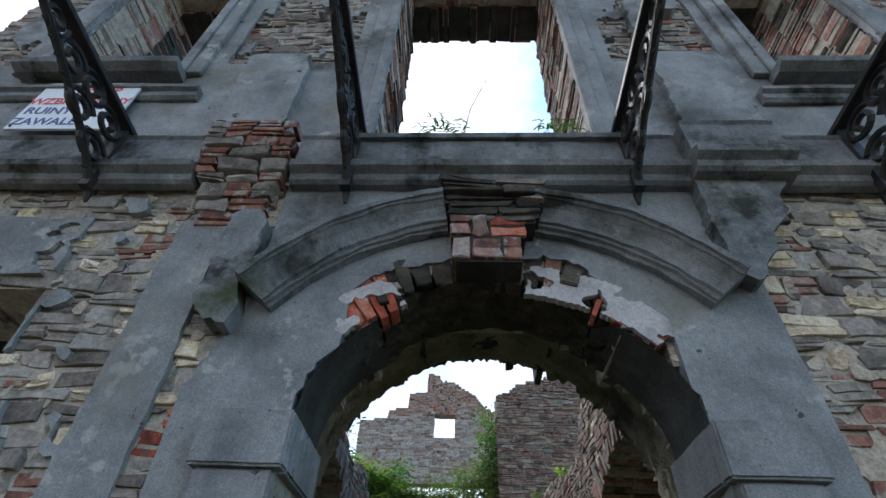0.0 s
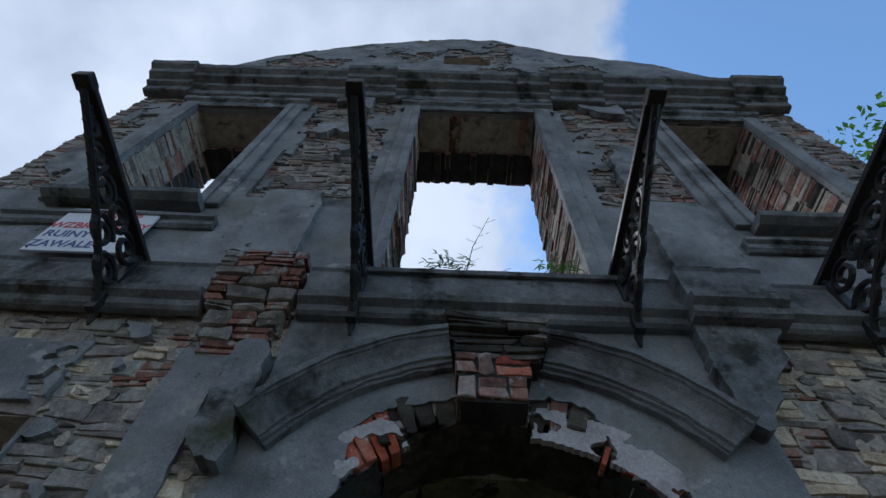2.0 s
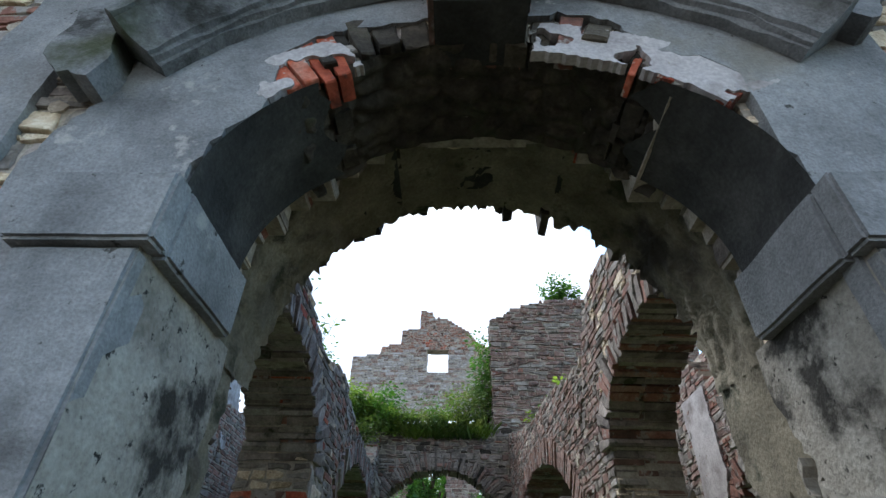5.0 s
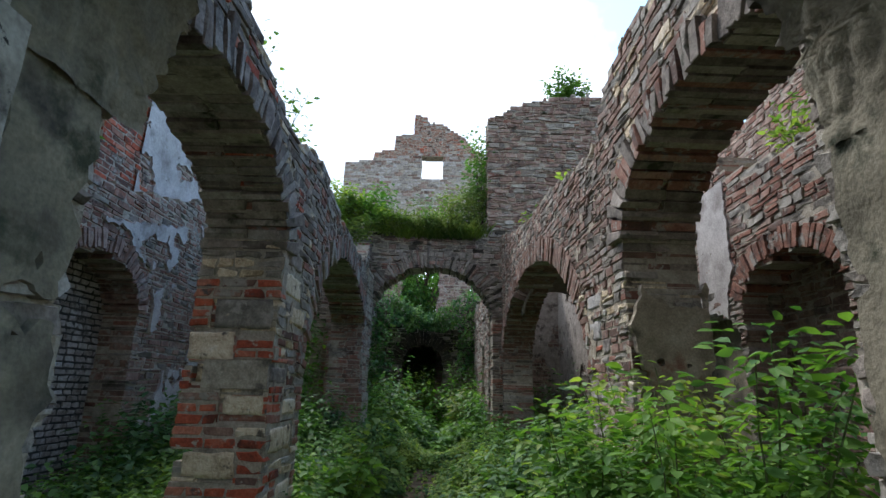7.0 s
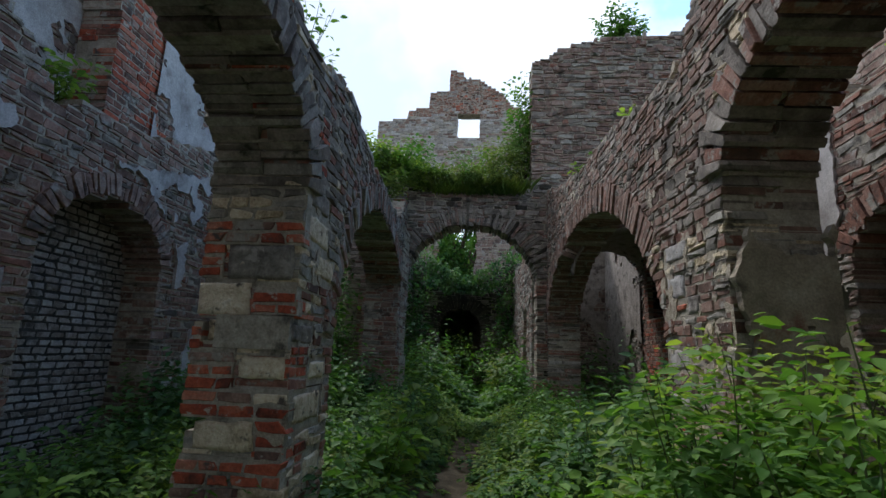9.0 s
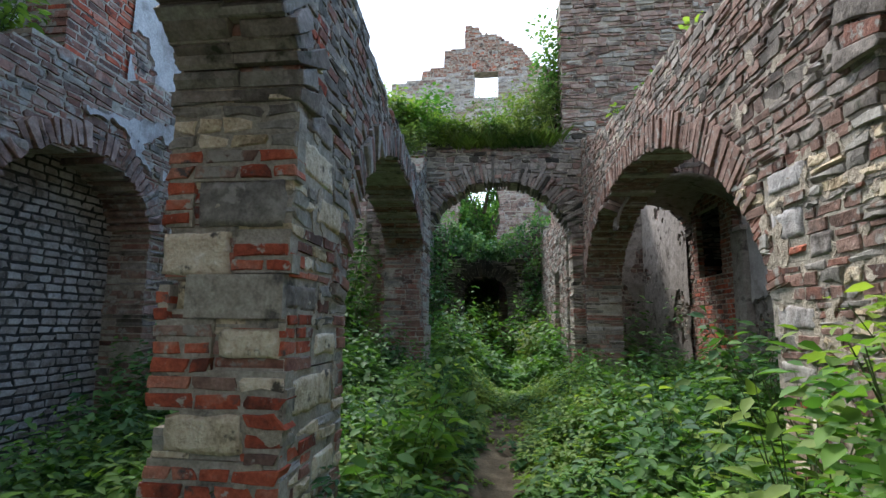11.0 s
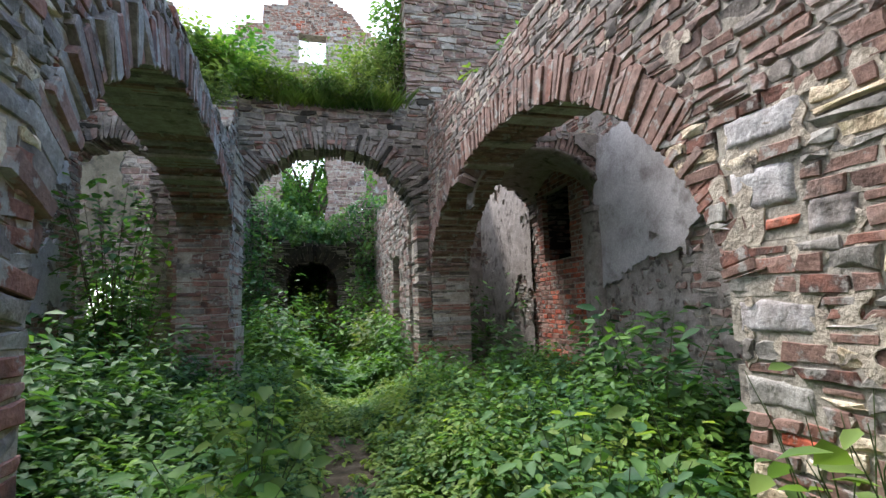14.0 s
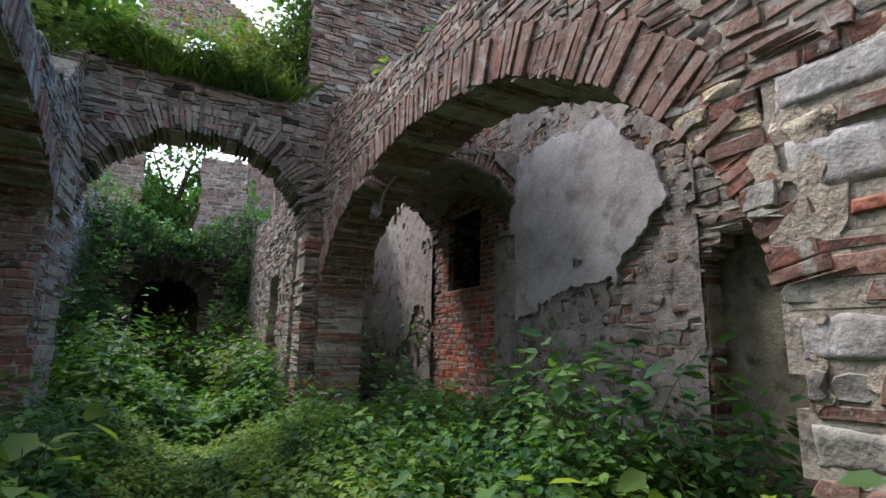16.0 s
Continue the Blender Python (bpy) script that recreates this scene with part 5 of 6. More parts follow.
sheet("limewash", (WX, 0, 0), (0, 1, 0), (1, 0, 0), 3.3, 13.5, 0.3, 4.2, lambda u, v: -1 if in_arch(u, v, *WN, grow=0.25) or v > path_top(W_TOP, u, 0.0) - 0.4 else -0.1 + 0.6 * fbm(u, v, 0.9, 5.0) + (0.15 if 8.7 < u < 9.5 else 0), 0.04, M["whitewash"], ow, 0.05, 0.012, "scraps of pale plaster")
fw = Masonry("brick_infill", (WX - 0.45, 0, 0), (0, 1, 0), (1, 0, 0), "white-washed brick filling of an old arch", 82)
fw.fill(lambda u, v: abs(u - WN[0]) < 0.9, 6.8, 8.7, 0.0, 3.1, 0.25, (0.12, 0.2), (0.07, 0.08), lambda x, z, r: "pale", wave=0.006, split=0.0, proud=0.012, bev=0.008, joint=0.02)
fw.finish().data.materials[0] = M["shade_soot_render"]
stack = Masonry("brick_stack", (WX - 0.15, 0, 0), (0, 1, 0), (1, 0, 0), "tall stump of red brick wall", 83)
stack.fill(lambda u, v: 7.58 + 0.1 * nz(v, 0, 2.0) < u < 10.6 + 0.4 * (4.9 - v) + 0.12 * nz(v, 3, 2.0), 7.0, 11.4, 3.5, 6.2, 0.45, (0.14, 0.27), (0.07, 0.085), lambda x, z, r: ("redbrick" if r.random() < 0.5 else "brick") if x < 8.35 or r.random() < 0.3 else "pink", wave=0.01, split=0.0, proud=0.012)
stk = stack.finish()
sheet("limewash", (WX - 0.15, 0, 0), (0, 1, 0), (1, 0, 0), 8.3, 11.3, 3.6, 6.0, lambda u, v: min(0.2 + 0.5 * fbm(u, v, 1.6, 4.0), 10.5 + 0.4 * (4.9 - v) - u), 0.04, M["whitewash"], stk, 0.04)

upw = Masonry("upper_wall_west", (-4.35, 0, 0), (0, 1, 0), (1, 0, 0), "upper storey stump with pale flaking plaster", 84)
upw.fill(lambda u, v: v < path_top([(3.2, 7.0), (4.6, 6.6), (6.6, 6.3), (7.3, 5.9), (7.75, 5.2), (7.9, 4.2)], u, 0.2, 5.0), 3.2, 7.9, 3.0, 7.2, 0.5, (0.14, 0.36), (0.06, 0.12), lambda x, z, r: "pink" if r.random() < 0.7 else "stone")
uw = upw.finish()
sheet("limewash", (-4.35, 0, 0), (0, 1, 0), (1, 0, 0), 3.3, 7.9, 3.2, 6.2, lambda u, v: 0.15 + 0.6 * fbm(u, v, 1.2, 9.0) if v < 5.6 - 0.3 * (u - 6) else -1, 0.04, M["whitewash"], uw, 0.05)
upe = Masonry("upper_wall_east", (4.35, 0, 0), (0, 1, 0), (-1, 0, 0), "upper storey stump of rubble and brick", 74)
upe.fill(lambda u, v: v < path_top([(3.4, 6.3), (5.6, 5.9), (6.6, 5.6), (8.0, 5.4), (9.5, 5.0), (11, 5.2)], u, 0.25, 6.0) and not in_rect(u, v, (5.5, 6.4, 3.9, 5.0)), 3.4, 11.0, 3.0, 6.6, 0.5, (0.14, 0.36), (0.06, 0.12), lambda x, z, r: "brick" if r.random() < 0.3 else "pink")
upe.finish()

# cross wall with the great arch, its left neighbour, and the high wall rising on the right

X_ARCH = (-0.1, 1.36, 3.0, 1.17)
X_LEFT = (-3.3, 0.85, 3.2, 0.98)
X_RIGHT = (2.85, 0.68, 3.1, 0.7)
cross = Masonry("wall_north", (0, XY, 0), (1, 0, 0), (0, -1, 0), "ruined cross wall of thin grey stones with arches", 91)


def cross_top(x):
    if x < 1.15:
        return path_top([(-6, 5.6), (-3.8, 5.2), (-2.4, 5.05), (-1.2, 4.95), (-0.2, 4.92), (0.6, 4.98), (1.2, 5.05)], x, 0.1, 5.0)
    return path_top([(1.1, 8.0), (1.5, 8.15), (2.2, 8.5), (2.9, 8.65), (4.3, 8.7), (6.5, 9.6)], x, 0.12, 6.0)


cross.fill(lambda u, v: v < cross_top(u) and not any(in_arch(u, v, *a, grow=0.02) for a in (X_ARCH, X_LEFT, X_RIGHT)), -6.0, 6.5, 0.0, 9.8, 0.6, (0.1, 0.36), (0.05, 0.125),
           lambda x, z, r: "brick" if r.random() < (0.06 if z > 2.9 else 0.35) else ("pink" if r.random() < (0.65 if z > 5 else 0.3) else ("shaded_soot" if z < 5 and r.random() < 0.15 else ("stone" if z > 5 and r.random() < 0.5 else "grey"))), wave=0.05, bev=0.014, proud=0.04, near=lambda u, v: -1.7 < u < 1.3 and 3.2 < v < 5)
for c, h, s, r in (X_ARCH, X_LEFT, X_RIGHT):
    cross.ring(c, s, h - 0.01, h + 0.4, 2, 178, 0.6, "grey", 0.07, r / h, w_front=0.03, ragged=0.15, splits=2, deep=0.03, pick=lambda a, q: "grey" if q.random() < 0.7 else ("pink" if q.random() < 0.7 else "shaded_soot"))
cross.finish()

# rooms beyond: side walls, an end closed in and coloured dark, the far gable
for nm, x, sgn, top, sd in (("far_wall_west", -2.3, 1, 4.6, 101), ("far_wall_east", 1.25, -1, 4.4, 102)):
    fwl = Masonry(nm, (x, 0, 0), (0, 1, 0), (sgn, 0, 0), "broken rubble wall of the next room", sd)
    fwl.fill(lambda u, v, top=top: v < path_top([(14, top), (16.5, top - 0.6), (19, top - 0.2), (20.5, top + 0.3)], u, 0.3, sd) and not (15.2 < u < 16.2 and v < 2.6), 14.0, 20.4, 0.0, 5.2, 0.55, (0.15, 0.4), (0.07, 0.14), lambda x, z, r: "stone" if r.random() < 0.6 else "pink")
    fwl.finish()
# near-black stones give the far end its shade by colour
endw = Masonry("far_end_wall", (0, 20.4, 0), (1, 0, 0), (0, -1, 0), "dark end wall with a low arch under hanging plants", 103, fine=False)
endw.fill(lambda u, v: v < path_top([(-5, 5.0), (-2.2, 4.9), (-1.2, 4.0), (-0.4, 3.8), (0.4, 4.1), (1.1, 4.7), (5, 4.6)], u, 0.2, 8.0) and not in_arch(u, v, -0.58, 0.72, 2.25, 0.75), -5, 5, 0.0, 5.0, 0.8, (0.15, 0.4), (0.07, 0.14), lambda x, z, r: "shaded_soot" if r.random() < 0.85 else "grey")
endw.ring(-0.58, 2.25, 0.71, 1.15, 2, 178, 0.8, "shaded_soot", 0.1, w_front=0.05, ragged=0.08)
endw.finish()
# added closed box of near-black stone, so the low arch looks unlit
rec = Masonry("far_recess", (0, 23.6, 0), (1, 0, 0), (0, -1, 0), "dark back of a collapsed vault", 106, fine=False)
rec.fill(lambda u, v: v < 3.8, -2.6, 1.6, 0.0, 3.8, 0.4, (0.2, 0.45), (0.1, 0.16), lambda x, z, r: "shaded_soot")
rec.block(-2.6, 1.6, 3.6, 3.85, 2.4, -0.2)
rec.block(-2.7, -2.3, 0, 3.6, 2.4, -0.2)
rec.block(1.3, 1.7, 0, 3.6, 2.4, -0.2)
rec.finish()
for x0, x1, top, sd in ((-4.0, -1.6, 8.0, 104), (-0.15, 1.15, 6.9, 105)):
    st = Masonry("far_window_pier", (0, 22.5, 0), (1, 0, 0), (0, -1, 0), "far stump of a window pier", sd, fine=False)
    st.fill(lambda u, v, x0=x0, x1=x1, top=top: x0 + 0.15 * nz(v, 1, 1.5) < u < x1 + 0.15 * nz(v, 5, 1.5) and v < top + 0.3 * nz(u, 2, 3.0), x0 - 0.3, x1 + 0.3, 0.0, top + 0.4, 0.5, (0.18, 0.45), (0.09, 0.16), lambda x, z, r: "pink")
    st.finish()
lft = Masonry("far_aisle_wall", (0, 17.0, 0), (1, 0, 0), (0, -1, 0), "dark rubble wall with plaster scraps beyond the left aisle", 107, fine=False)
lft.fill(lambda u, v: v < path_top([(-8, 6.5), (-5.5, 6.0), (-4.2, 5.2), (-3.2, 5.6), (-2.4, 4.6)], u, 0.3, 7.0) and not in_arch(u, v, -4.6, 0.5, 2.0, 0.5), -8, -2.4, 0.0, 6.8, 0.5, (0.15, 0.4), (0.07, 0.14), lambda x, z, r: "grey" if r.random() < 0.6 else "pink")
lo = lft.finish()
sheet("old_plaster", (0, 17.0, 0), (1, 0, 0), (0, -1, 0), -7.5, -2.5, 0.6, 5.0, lambda u, v: -1 if in_arch(u, v, -4.6, 0.5, 2.0, 0.5, 0.1) else 0.05 + 0.6 * fbm(u, v, 0.9, 3.0), 0.05, M["oldplaster"], lo, 0.06)
GY = 26.0
G_TOP = [(-5.2, 12.6), (-3.75, 12.85), (-3.7, 13.25), (-2.7, 13.45), (-2.65, 14.2), (-1.72, 14.35), (-1.68, 15.4), (-1.02, 15.35), (-1.0, 15.0), (-0.25, 14.95), (0.3, 14.55), (0.96, 14.15), (1.4, 13.5), (4.0, 12.0)]
gab = Masonry("far_gable", (0, GY, 0), (1, 0, 0), (0, -1, 0), "far stepped gable of red brick over pale plaster, with a square window", 111, fine=False)
gab.fill(lambda u, v: v < path_top(G_TOP, u, 0.05, 9.0) and not in_rect(u, v, (-1.24, -0.15, 11.82, 13.0)), -5.2, 4.0, 9.5, 15.6, 0.6, (0.2, 0.5), (0.1, 0.16), lambda x, z, r: ("redbrick" if r.random() < 0.12 else "brick") if z > 12.75 + 0.3 * nz(x, z, 1.0) and r.random() < 0.9 else ("pale" if r.random() < 0.7 else "pink"))
gb = gab.finish()
for x0, x1 in ((-5.2, -2.6), (1.4, 4.0)):
    bmf = bmesh.new()
    box(bmf, x0, x1, GY + 0.05, GY + 0.5, -0.5, 9.6)
    part("gable_foot", bmf, M["pink", "object"], gb)


# ---- iron balcony brackets ----
def tube(bm, pts, r, sides=6):
    """A rod along points, r thick."""
    rings = []
    for i, p in enumerate(pts):
        p = Vector(p)
        d = (Vector(pts[min(i + 1, len(pts) - 1)]) - Vector(pts[max(i - 1, 0)])).normalized()
        a = d.cross(Vector((1, 0.2, 0.1))).normalized()
        b = d.cross(a)
        rr = r[i] if isinstance(r, (list, tuple)) else r
        rings.append([bm.verts.new(p + a * rr * math.cos(2 * math.pi * k / sides) + b * rr * math.sin(2 * math.pi * k / sides)) for k in range(sides)])
    for u, v in zip(rings, rings[1:]):
        for k in range(sides):
            bm.faces.new((u[k], u[(k + 1) % sides], v[(k + 1) % sides], v[k]))
    bm.faces.new(rings[0][::-1])
    bm.faces.new(rings[-1])


def scroll(bm, cy, cz, r, turns, start, rod=0.016, flip=1):
    pts = []
    for i in range(int(14 * turns) + 1):
        t = i / 14 * 2 * math.pi
        q = r * (1 - 0.75 * i / (14 * turns))
        pts.append((0, cy + q * math.cos(start + flip * t), cz + q * math.sin(start + flip * t)))
    tube(bm, pts, rod, 5)


def bracket(x):
    """Cast-iron console: beam, wall foot, curved brace and scrollwork, in the plane across the wall."""
    base = empty("balcony_bracket", (x, FY - 0.06, 4.14))
    bm = bmesh.new()
    box(bm, -0.06, 0.06, -1.6, 0.02, 0.93, 1.0)
    box(bm, -0.06, 0.06, -1.62, -1.5, 0.9, 1.02)
    bmesh.ops.bevel(bm, geom=bm.edges, offset=0.008, segments=1, affect="EDGES")
    part("beam", bm, M["iron"], base, "black iron beam")
    bm = bmesh.new()
    box(bm, -0.035, 0.035, -0.13, -0.07, -0.02, 0.94)
    tube(bm, [(0, -0.09, 0.05), (0, -0.04, -0.02), (0, -0.02, -0.12)], [0.035, 0.03, 0.012], 6)
    part("wall_leg", bm, M["iron"], base)
    bm = bmesh.new()
    brace = []
    for i in range(15):
        t = i / 14
        brace.append((0, -0.1 - 1.42 * t ** 1.12, 0.06 + 0.84 * t ** 0.8))
    tube(bm, brace, 0.03, 6)
    for i in range(1, 14):
        p = Vector(brace[i])
        tube(bm, [p + Vector((0, -0.01, -0.01)), p + Vector((0, -0.045, -0.05))], [0.018, 0.008], 5)
    web = part("brace", bm, M["iron"], base)
    # scrolls of falling size fill the web between beam and brace
    y, flip = -0.16, 1
    while y > -1.4:
        t = ((-y - 0.1) / 1.42) ** (1 / 1.12)
        low = 0.06 + 0.84 * t ** 0.8
        r = max(0.035, min(0.16, (0.93 - low) * 0.46))
        rows = 2 if 0.93 - low > 0.5 else 1
        for k in range(rows):
            bm = bmesh.new()
            cz = low + (0.93 - low) * (k + 0.5) / rows
            scroll(bm, y - r * 0.7, cz, r, 1.6, 0.6 + 2.2 * k, 0.022 + 0.03 * r, flip)
            flip = -flip
            part("scroll", bm, M["iron"], web, "pierced iron scroll")
        y -= 1.55 * r + 0.02
    # the console is low and rises a little towards its tip
    for ob in base.children_recursive:
        for v in ob.data.vertices:
            v.co = (v.co.x, v.co.y * 0.95, v.co.z * 0.68 - 0.07 * v.co.y)
    return tagged(base, "black cast-iron balcony bracket with pierced scrollwork on the ruined front", "bracket", "balcony brackets")


first = bracket(-2.46)
for x in (-0.6, 1.41, 3.04, -4.45):
    copy_thing(first, Matrix.Translation((x, FY - 0.06, 4.14)))

# ---- warning sign ----
sign = empty("warning_sign", (-3.12, FY - 0.12, 5.24))
bm = bmesh.new()
box(bm, -0.44, 0.44, -0.012, 0.012, -0.36, 0.36)
bmesh.ops.bevel(bm, geom=bm.edges, offset=0.004, segments=1, affect="EDGES")
panel = part("panel", bm, M["sign"], sign)


def words(text, x, z, size, material, label):
    c = bpy.data.curves.new("lettering", "FONT")
    c.body, c.size, c.extrude, c.align_x = text, size, 0.001, "CENTER"
    c.offset = 0.003
    tmp = new("tmp", c)
    me = bpy.data.meshes.new_from_object(tmp.evaluated_get(bpy.context.evaluated_depsgraph_get()))
    bpy.data.objects.remove(tmp)
    me.materials.clear()
    me.materials.append(material)
    ob = new("lettering", me)
    ob.parent, ob.matrix_local = panel, pose(x, -0.014, z, 90, 0, 0)
    ob["label"] = label


bpy.context.view_layer.update()
words("WSTĘP", 0.08, 0.18, 0.13, M["red_paint"], "red capital letters")
words("WZBRONIONY", 0.0, 0.01, 0.13, M["red_paint"], "red capital letters")
words("RUINY", -0.2, -0.14, 0.14, M["blue_paint"], "blue capital letters")
words("ZAWALE", -0.15, -0.3, 0.14, M["blue_paint"], "blue capital letters")
for sx in (-0.4, 0.4):
    for sz in (-0.32, 0.32):
        bm = bmesh.new()
        bmesh.ops.create_cone(bm, cap_ends=True, segments=8, radius1=0.012, radius2=0.009, depth=0.01, matrix=pose(sx, -0.016, sz, 90, 0, 0))
        part("screw", bm, M["iron"], panel)
tagged(sign, "white warning sign with red and blue lettering screwed to the render", "sign")


# ---- plants ----
LEAF_V = np.array([(0, 0, 0), (0.32, -0.42, 0.05), (0.34, 0, -0.04), (0.32, 0.42, 0.05), (0.68, -0.33, 0.0), (0.7, 0, -0.09), (0.68, 0.33, 0.0), (1, 0, -0.17)])
LEAF_F = [(0, 1, 2), (0, 2, 3), (1, 4, 5, 2), (2, 5, 6, 3), (4, 7, 5), (5, 7, 6)]


PLAIN_V = np.array([(0, 0, 0), (0.45, -0.4, 0.06), (1, 0, -0.12), (0.45, 0.4, 0.06)])
PLAIN_F = [(0, 1, 2), (0, 2, 3)]


def leaf_mesh(name, base, ahead, up, length, width, material, parent=None, plain=False):
    """Many leaves in one mesh: rows of base point, direction, normal, and length and width of each."""
    LV, LF = (PLAIN_V, PLAIN_F) if plain else (LEAF_V, LEAF_F)
    a = ahead / np.linalg.norm(ahead, axis=1, keepdims=True)
    s = np.cross(up, a)
    s /= np.maximum(np.linalg.norm(s, axis=1, keepdims=True), 1e-6)
    n = np.cross(a, s)
    L, Wd = length[:, None, None], width[:, None, None]
    v = base[:, None, :] + a[:, None, :] * (LV[None, :, :1] * L) + s[:, None, :] * (LV[None, :, 1:2] * Wd) + n[:, None, :] * (LV[None, :, 2:3] * L)
    k = len(base)
    v = v.reshape(-1, 3)
    loops = np.concatenate([np.array(f) for f in LF])
    sizes = np.array([len(f) for f in LF])
    all_loops = (loops[None, :] + len(LV) * np.arange(k)[:, None]).ravel()
    all_sizes = np.tile(sizes, k)
    me = bpy.data.meshes.new(name)
    me.vertices.add(len(v))
    me.vertices.foreach_set("co", v.ravel())
    me.loops.add(len(all_loops))
    me.loops.foreach_set("vertex_index", all_loops.astype(np.int32))
    me.polygons.add(len(all_sizes))
    me.polygons.foreach_set("loop_start", np.concatenate([[0], np.cumsum(all_sizes)[:-1]]).astype(np.int32))
    me.polygons.foreach_set("use_smooth", np.ones(len(all_sizes), bool))
    me.update(calc_edges=True)
    me.materials.append(material)
    ob = new(name, me)
    if parent:
        ob.parent = parent
    return ob


def herbs(rng, pts, heights, per, leaf, spread=0.16):
    """Leaves of upright weeds: whorls up each stem, drooping outwards. Gives arrays for leaf_mesh and stems."""
    n = len(pts)
    idx = np.repeat(np.arange(n), per)
    t = np.tile(((np.arange(per) + 0.5) / per) ** 0.7, n) + rng.uniform(-0.06, 0.06, n * per)
    ang = rng.uniform(0, 2 * np.pi, n * per)
    lean = rng.normal(0, 0.16, (n, 2))
    h = heights[idx]
    base = np.zeros((n * per, 3))
    zz = 0.18 + 0.82 * np.clip(t, 0, 1)
    base[:, 0] = pts[idx, 0] + lean[idx, 0] * h * zz
    base[:, 1] = pts[idx, 1] + lean[idx, 1] * h * zz
    base[:, 2] = pts[idx, 2] + h * zz
    out = np.stack([np.cos(ang), np.sin(ang), np.zeros_like(ang)], 1)
    stalk = spread * (1.15 - 0.75 * t) * rng.uniform(0.3, 1.1, n * per)
    base += out * stalk[:, None] * h[:, None] ** 0.5
    ahead = out + np.stack([np.zeros_like(ang), np.zeros_like(ang), rng.uniform(-0.5, 0.22, n * per)], 1)
    up = np.tile([0, 0, 1.0], (n * per, 1)) + rng.normal(0, 0.25, (n * per, 3))
    ln = leaf * rng.uniform(0.6, 1.35, n * per) * (1.15 - 0.35 * t)
    return base, ahead, up, ln, ln * rng.uniform(0.55, 0.8, n * per)


WALL_BOXES = [(-1.72, -1.05, 6.15, 7.1), (1.72, 2.36, 6.25, 7.4), (-2.3, -1.2, 12.5, 14.0), (1.7, 2.4, 12.0, 14.0), (1.2, 6, 13.3, 14.1), (-0.95, 1.75, 20.3, 21.3)]


def free(x, y):
    return not any(a - 0.05 < x < b + 0.05 and c - 0.05 < y < d + 0.05 for a, b, c, d in WALL_BOXES)


def cover(name, seed, count, region, hmin, hmax, per, leaf, material, label, keep=None, spread=0.16, plain=False):
    rng = np.random.default_rng(seed)
    pts, hs = [], []
    while len(pts) < count:
        x, y = rng.uniform(region[0], region[1]), rng.uniform(region[2], region[3])
        d = abs(x - path_x(y))
        low = min(1.0, max(0.0, (d - 0.2) / 0.8))
        if d < 0.26 + 0.08 * nz(y, x, 2.0) and y < 11 and rng.random() < 0.93 or not free(x, y):
            continue
        k = 1.0 if keep is None else keep(x, y)
        if rng.random() > k * (0.55 + 0.6 * nz(x, y, 0.9, seed)):
            continue
        hgt = (hmin + (hmax - hmin) * rng.random() ** 1.3) * (0.25 + 0.75 * low) * (0.75 + 0.5 * (0.5 + nz(x, y, 0.7, 3.0)))
        pts.append((x, y, ground_z(x, y) - 0.03))
        hs.append(hgt)
    ob = leaf_mesh(name, *herbs(rng, np.array(pts), np.array(hs), per, leaf, spread), material, None, plain)
    return tagged(ob, label, "weeds", kind="stuff")


def wild(x, y):
    return 0.2 if y > 7.8 and abs(x - path_x(y) - 0.1) < 0.75 else 1.0


cover("nettle_bed", 1, 1500, (-3.6, 3.5, 4.2, 13.2), 0.35, 0.85, 22, 0.095, M["leaf_dark"], "dense dark green nettles and weeds covering the ground", keep=wild)
cover("bramble_bed", 2, 1700, (-3.6, 3.5, 4.4, 13.2), 0.25, 0.7, 20, 0.09, M["leaf_mid"], "mid-green brambles and broad weeds between the walls", keep=wild)
cover("fern_bed", 7, 1700, (-3.6, 3.5, 4.2, 13.2), 0.3, 0.7, 26, 0.068, M["leaf_mid"], "small-leaved weeds among the nettles", keep=wild, spread=0.24)
cover("chervil_bed", 8, 800, (-3.0, 3.0, 5.0, 13.2), 0.25, 0.65, 30, 0.06, M["leaf_dark"], "fine dark-leaved herbs in loose patches", keep=lambda x, y: 1.0 if nz(x, y, 0.8, 5.0) > 0 else 0.15, spread=0.2)
cover("pale_bed", 10, 900, (-3.0, 3.3, 5.4, 12.8), 0.3, 0.6, 20, 0.08, M["leaf_light"], "light green broad-leaved weeds in patches", keep=lambda x, y: wild(x, y) if nz(x, y, 0.7, 15.0) > 0.05 else 0.05, spread=0.22)
cover("yellow_weeds", 9, 800, (-1.0, 1.4, 8.3, 13.3), 0.25, 0.65, 26, 0.06, M["leaf_yellow"], "yellow-green small-leaved weeds beside the path", keep=lambda x, y: 1.0 if abs(x - 0.2) < 0.75 else 0.25, spread=0.24)
cover("low_weeds", 3, 2000, (-3.6, 3.5, 3.9, 13.4), 0.1, 0.3, 14, 0.065, M["leaf_light"], "low light-green weeds along the trodden path")
cover("far_weeds", 4, 1500, (-2.2, 1.2, 13.4, 22.0), 0.4, 1.3, 18, 0.15, M["leaf_mid"], "rank weeds filling the far room", plain=True)
cover("far_dark_weeds", 5, 900, (-7, 6, 13.8, 25.0), 0.6, 1.8, 20, 0.19, M["leaf_dark"], "dark overgrown weeds behind the cross wall", spread=0.3, plain=True)
cover("aisle_weeds", 6, 700, (-7.5, -1.7, 8.0, 13.3), 0.5, 1.3, 20, 0.13, M["leaf_dark"], "tall dark weeds in the left aisle", keep=lambda x, y: 1.0 if x > -3.6 else 0.0, plain=True)


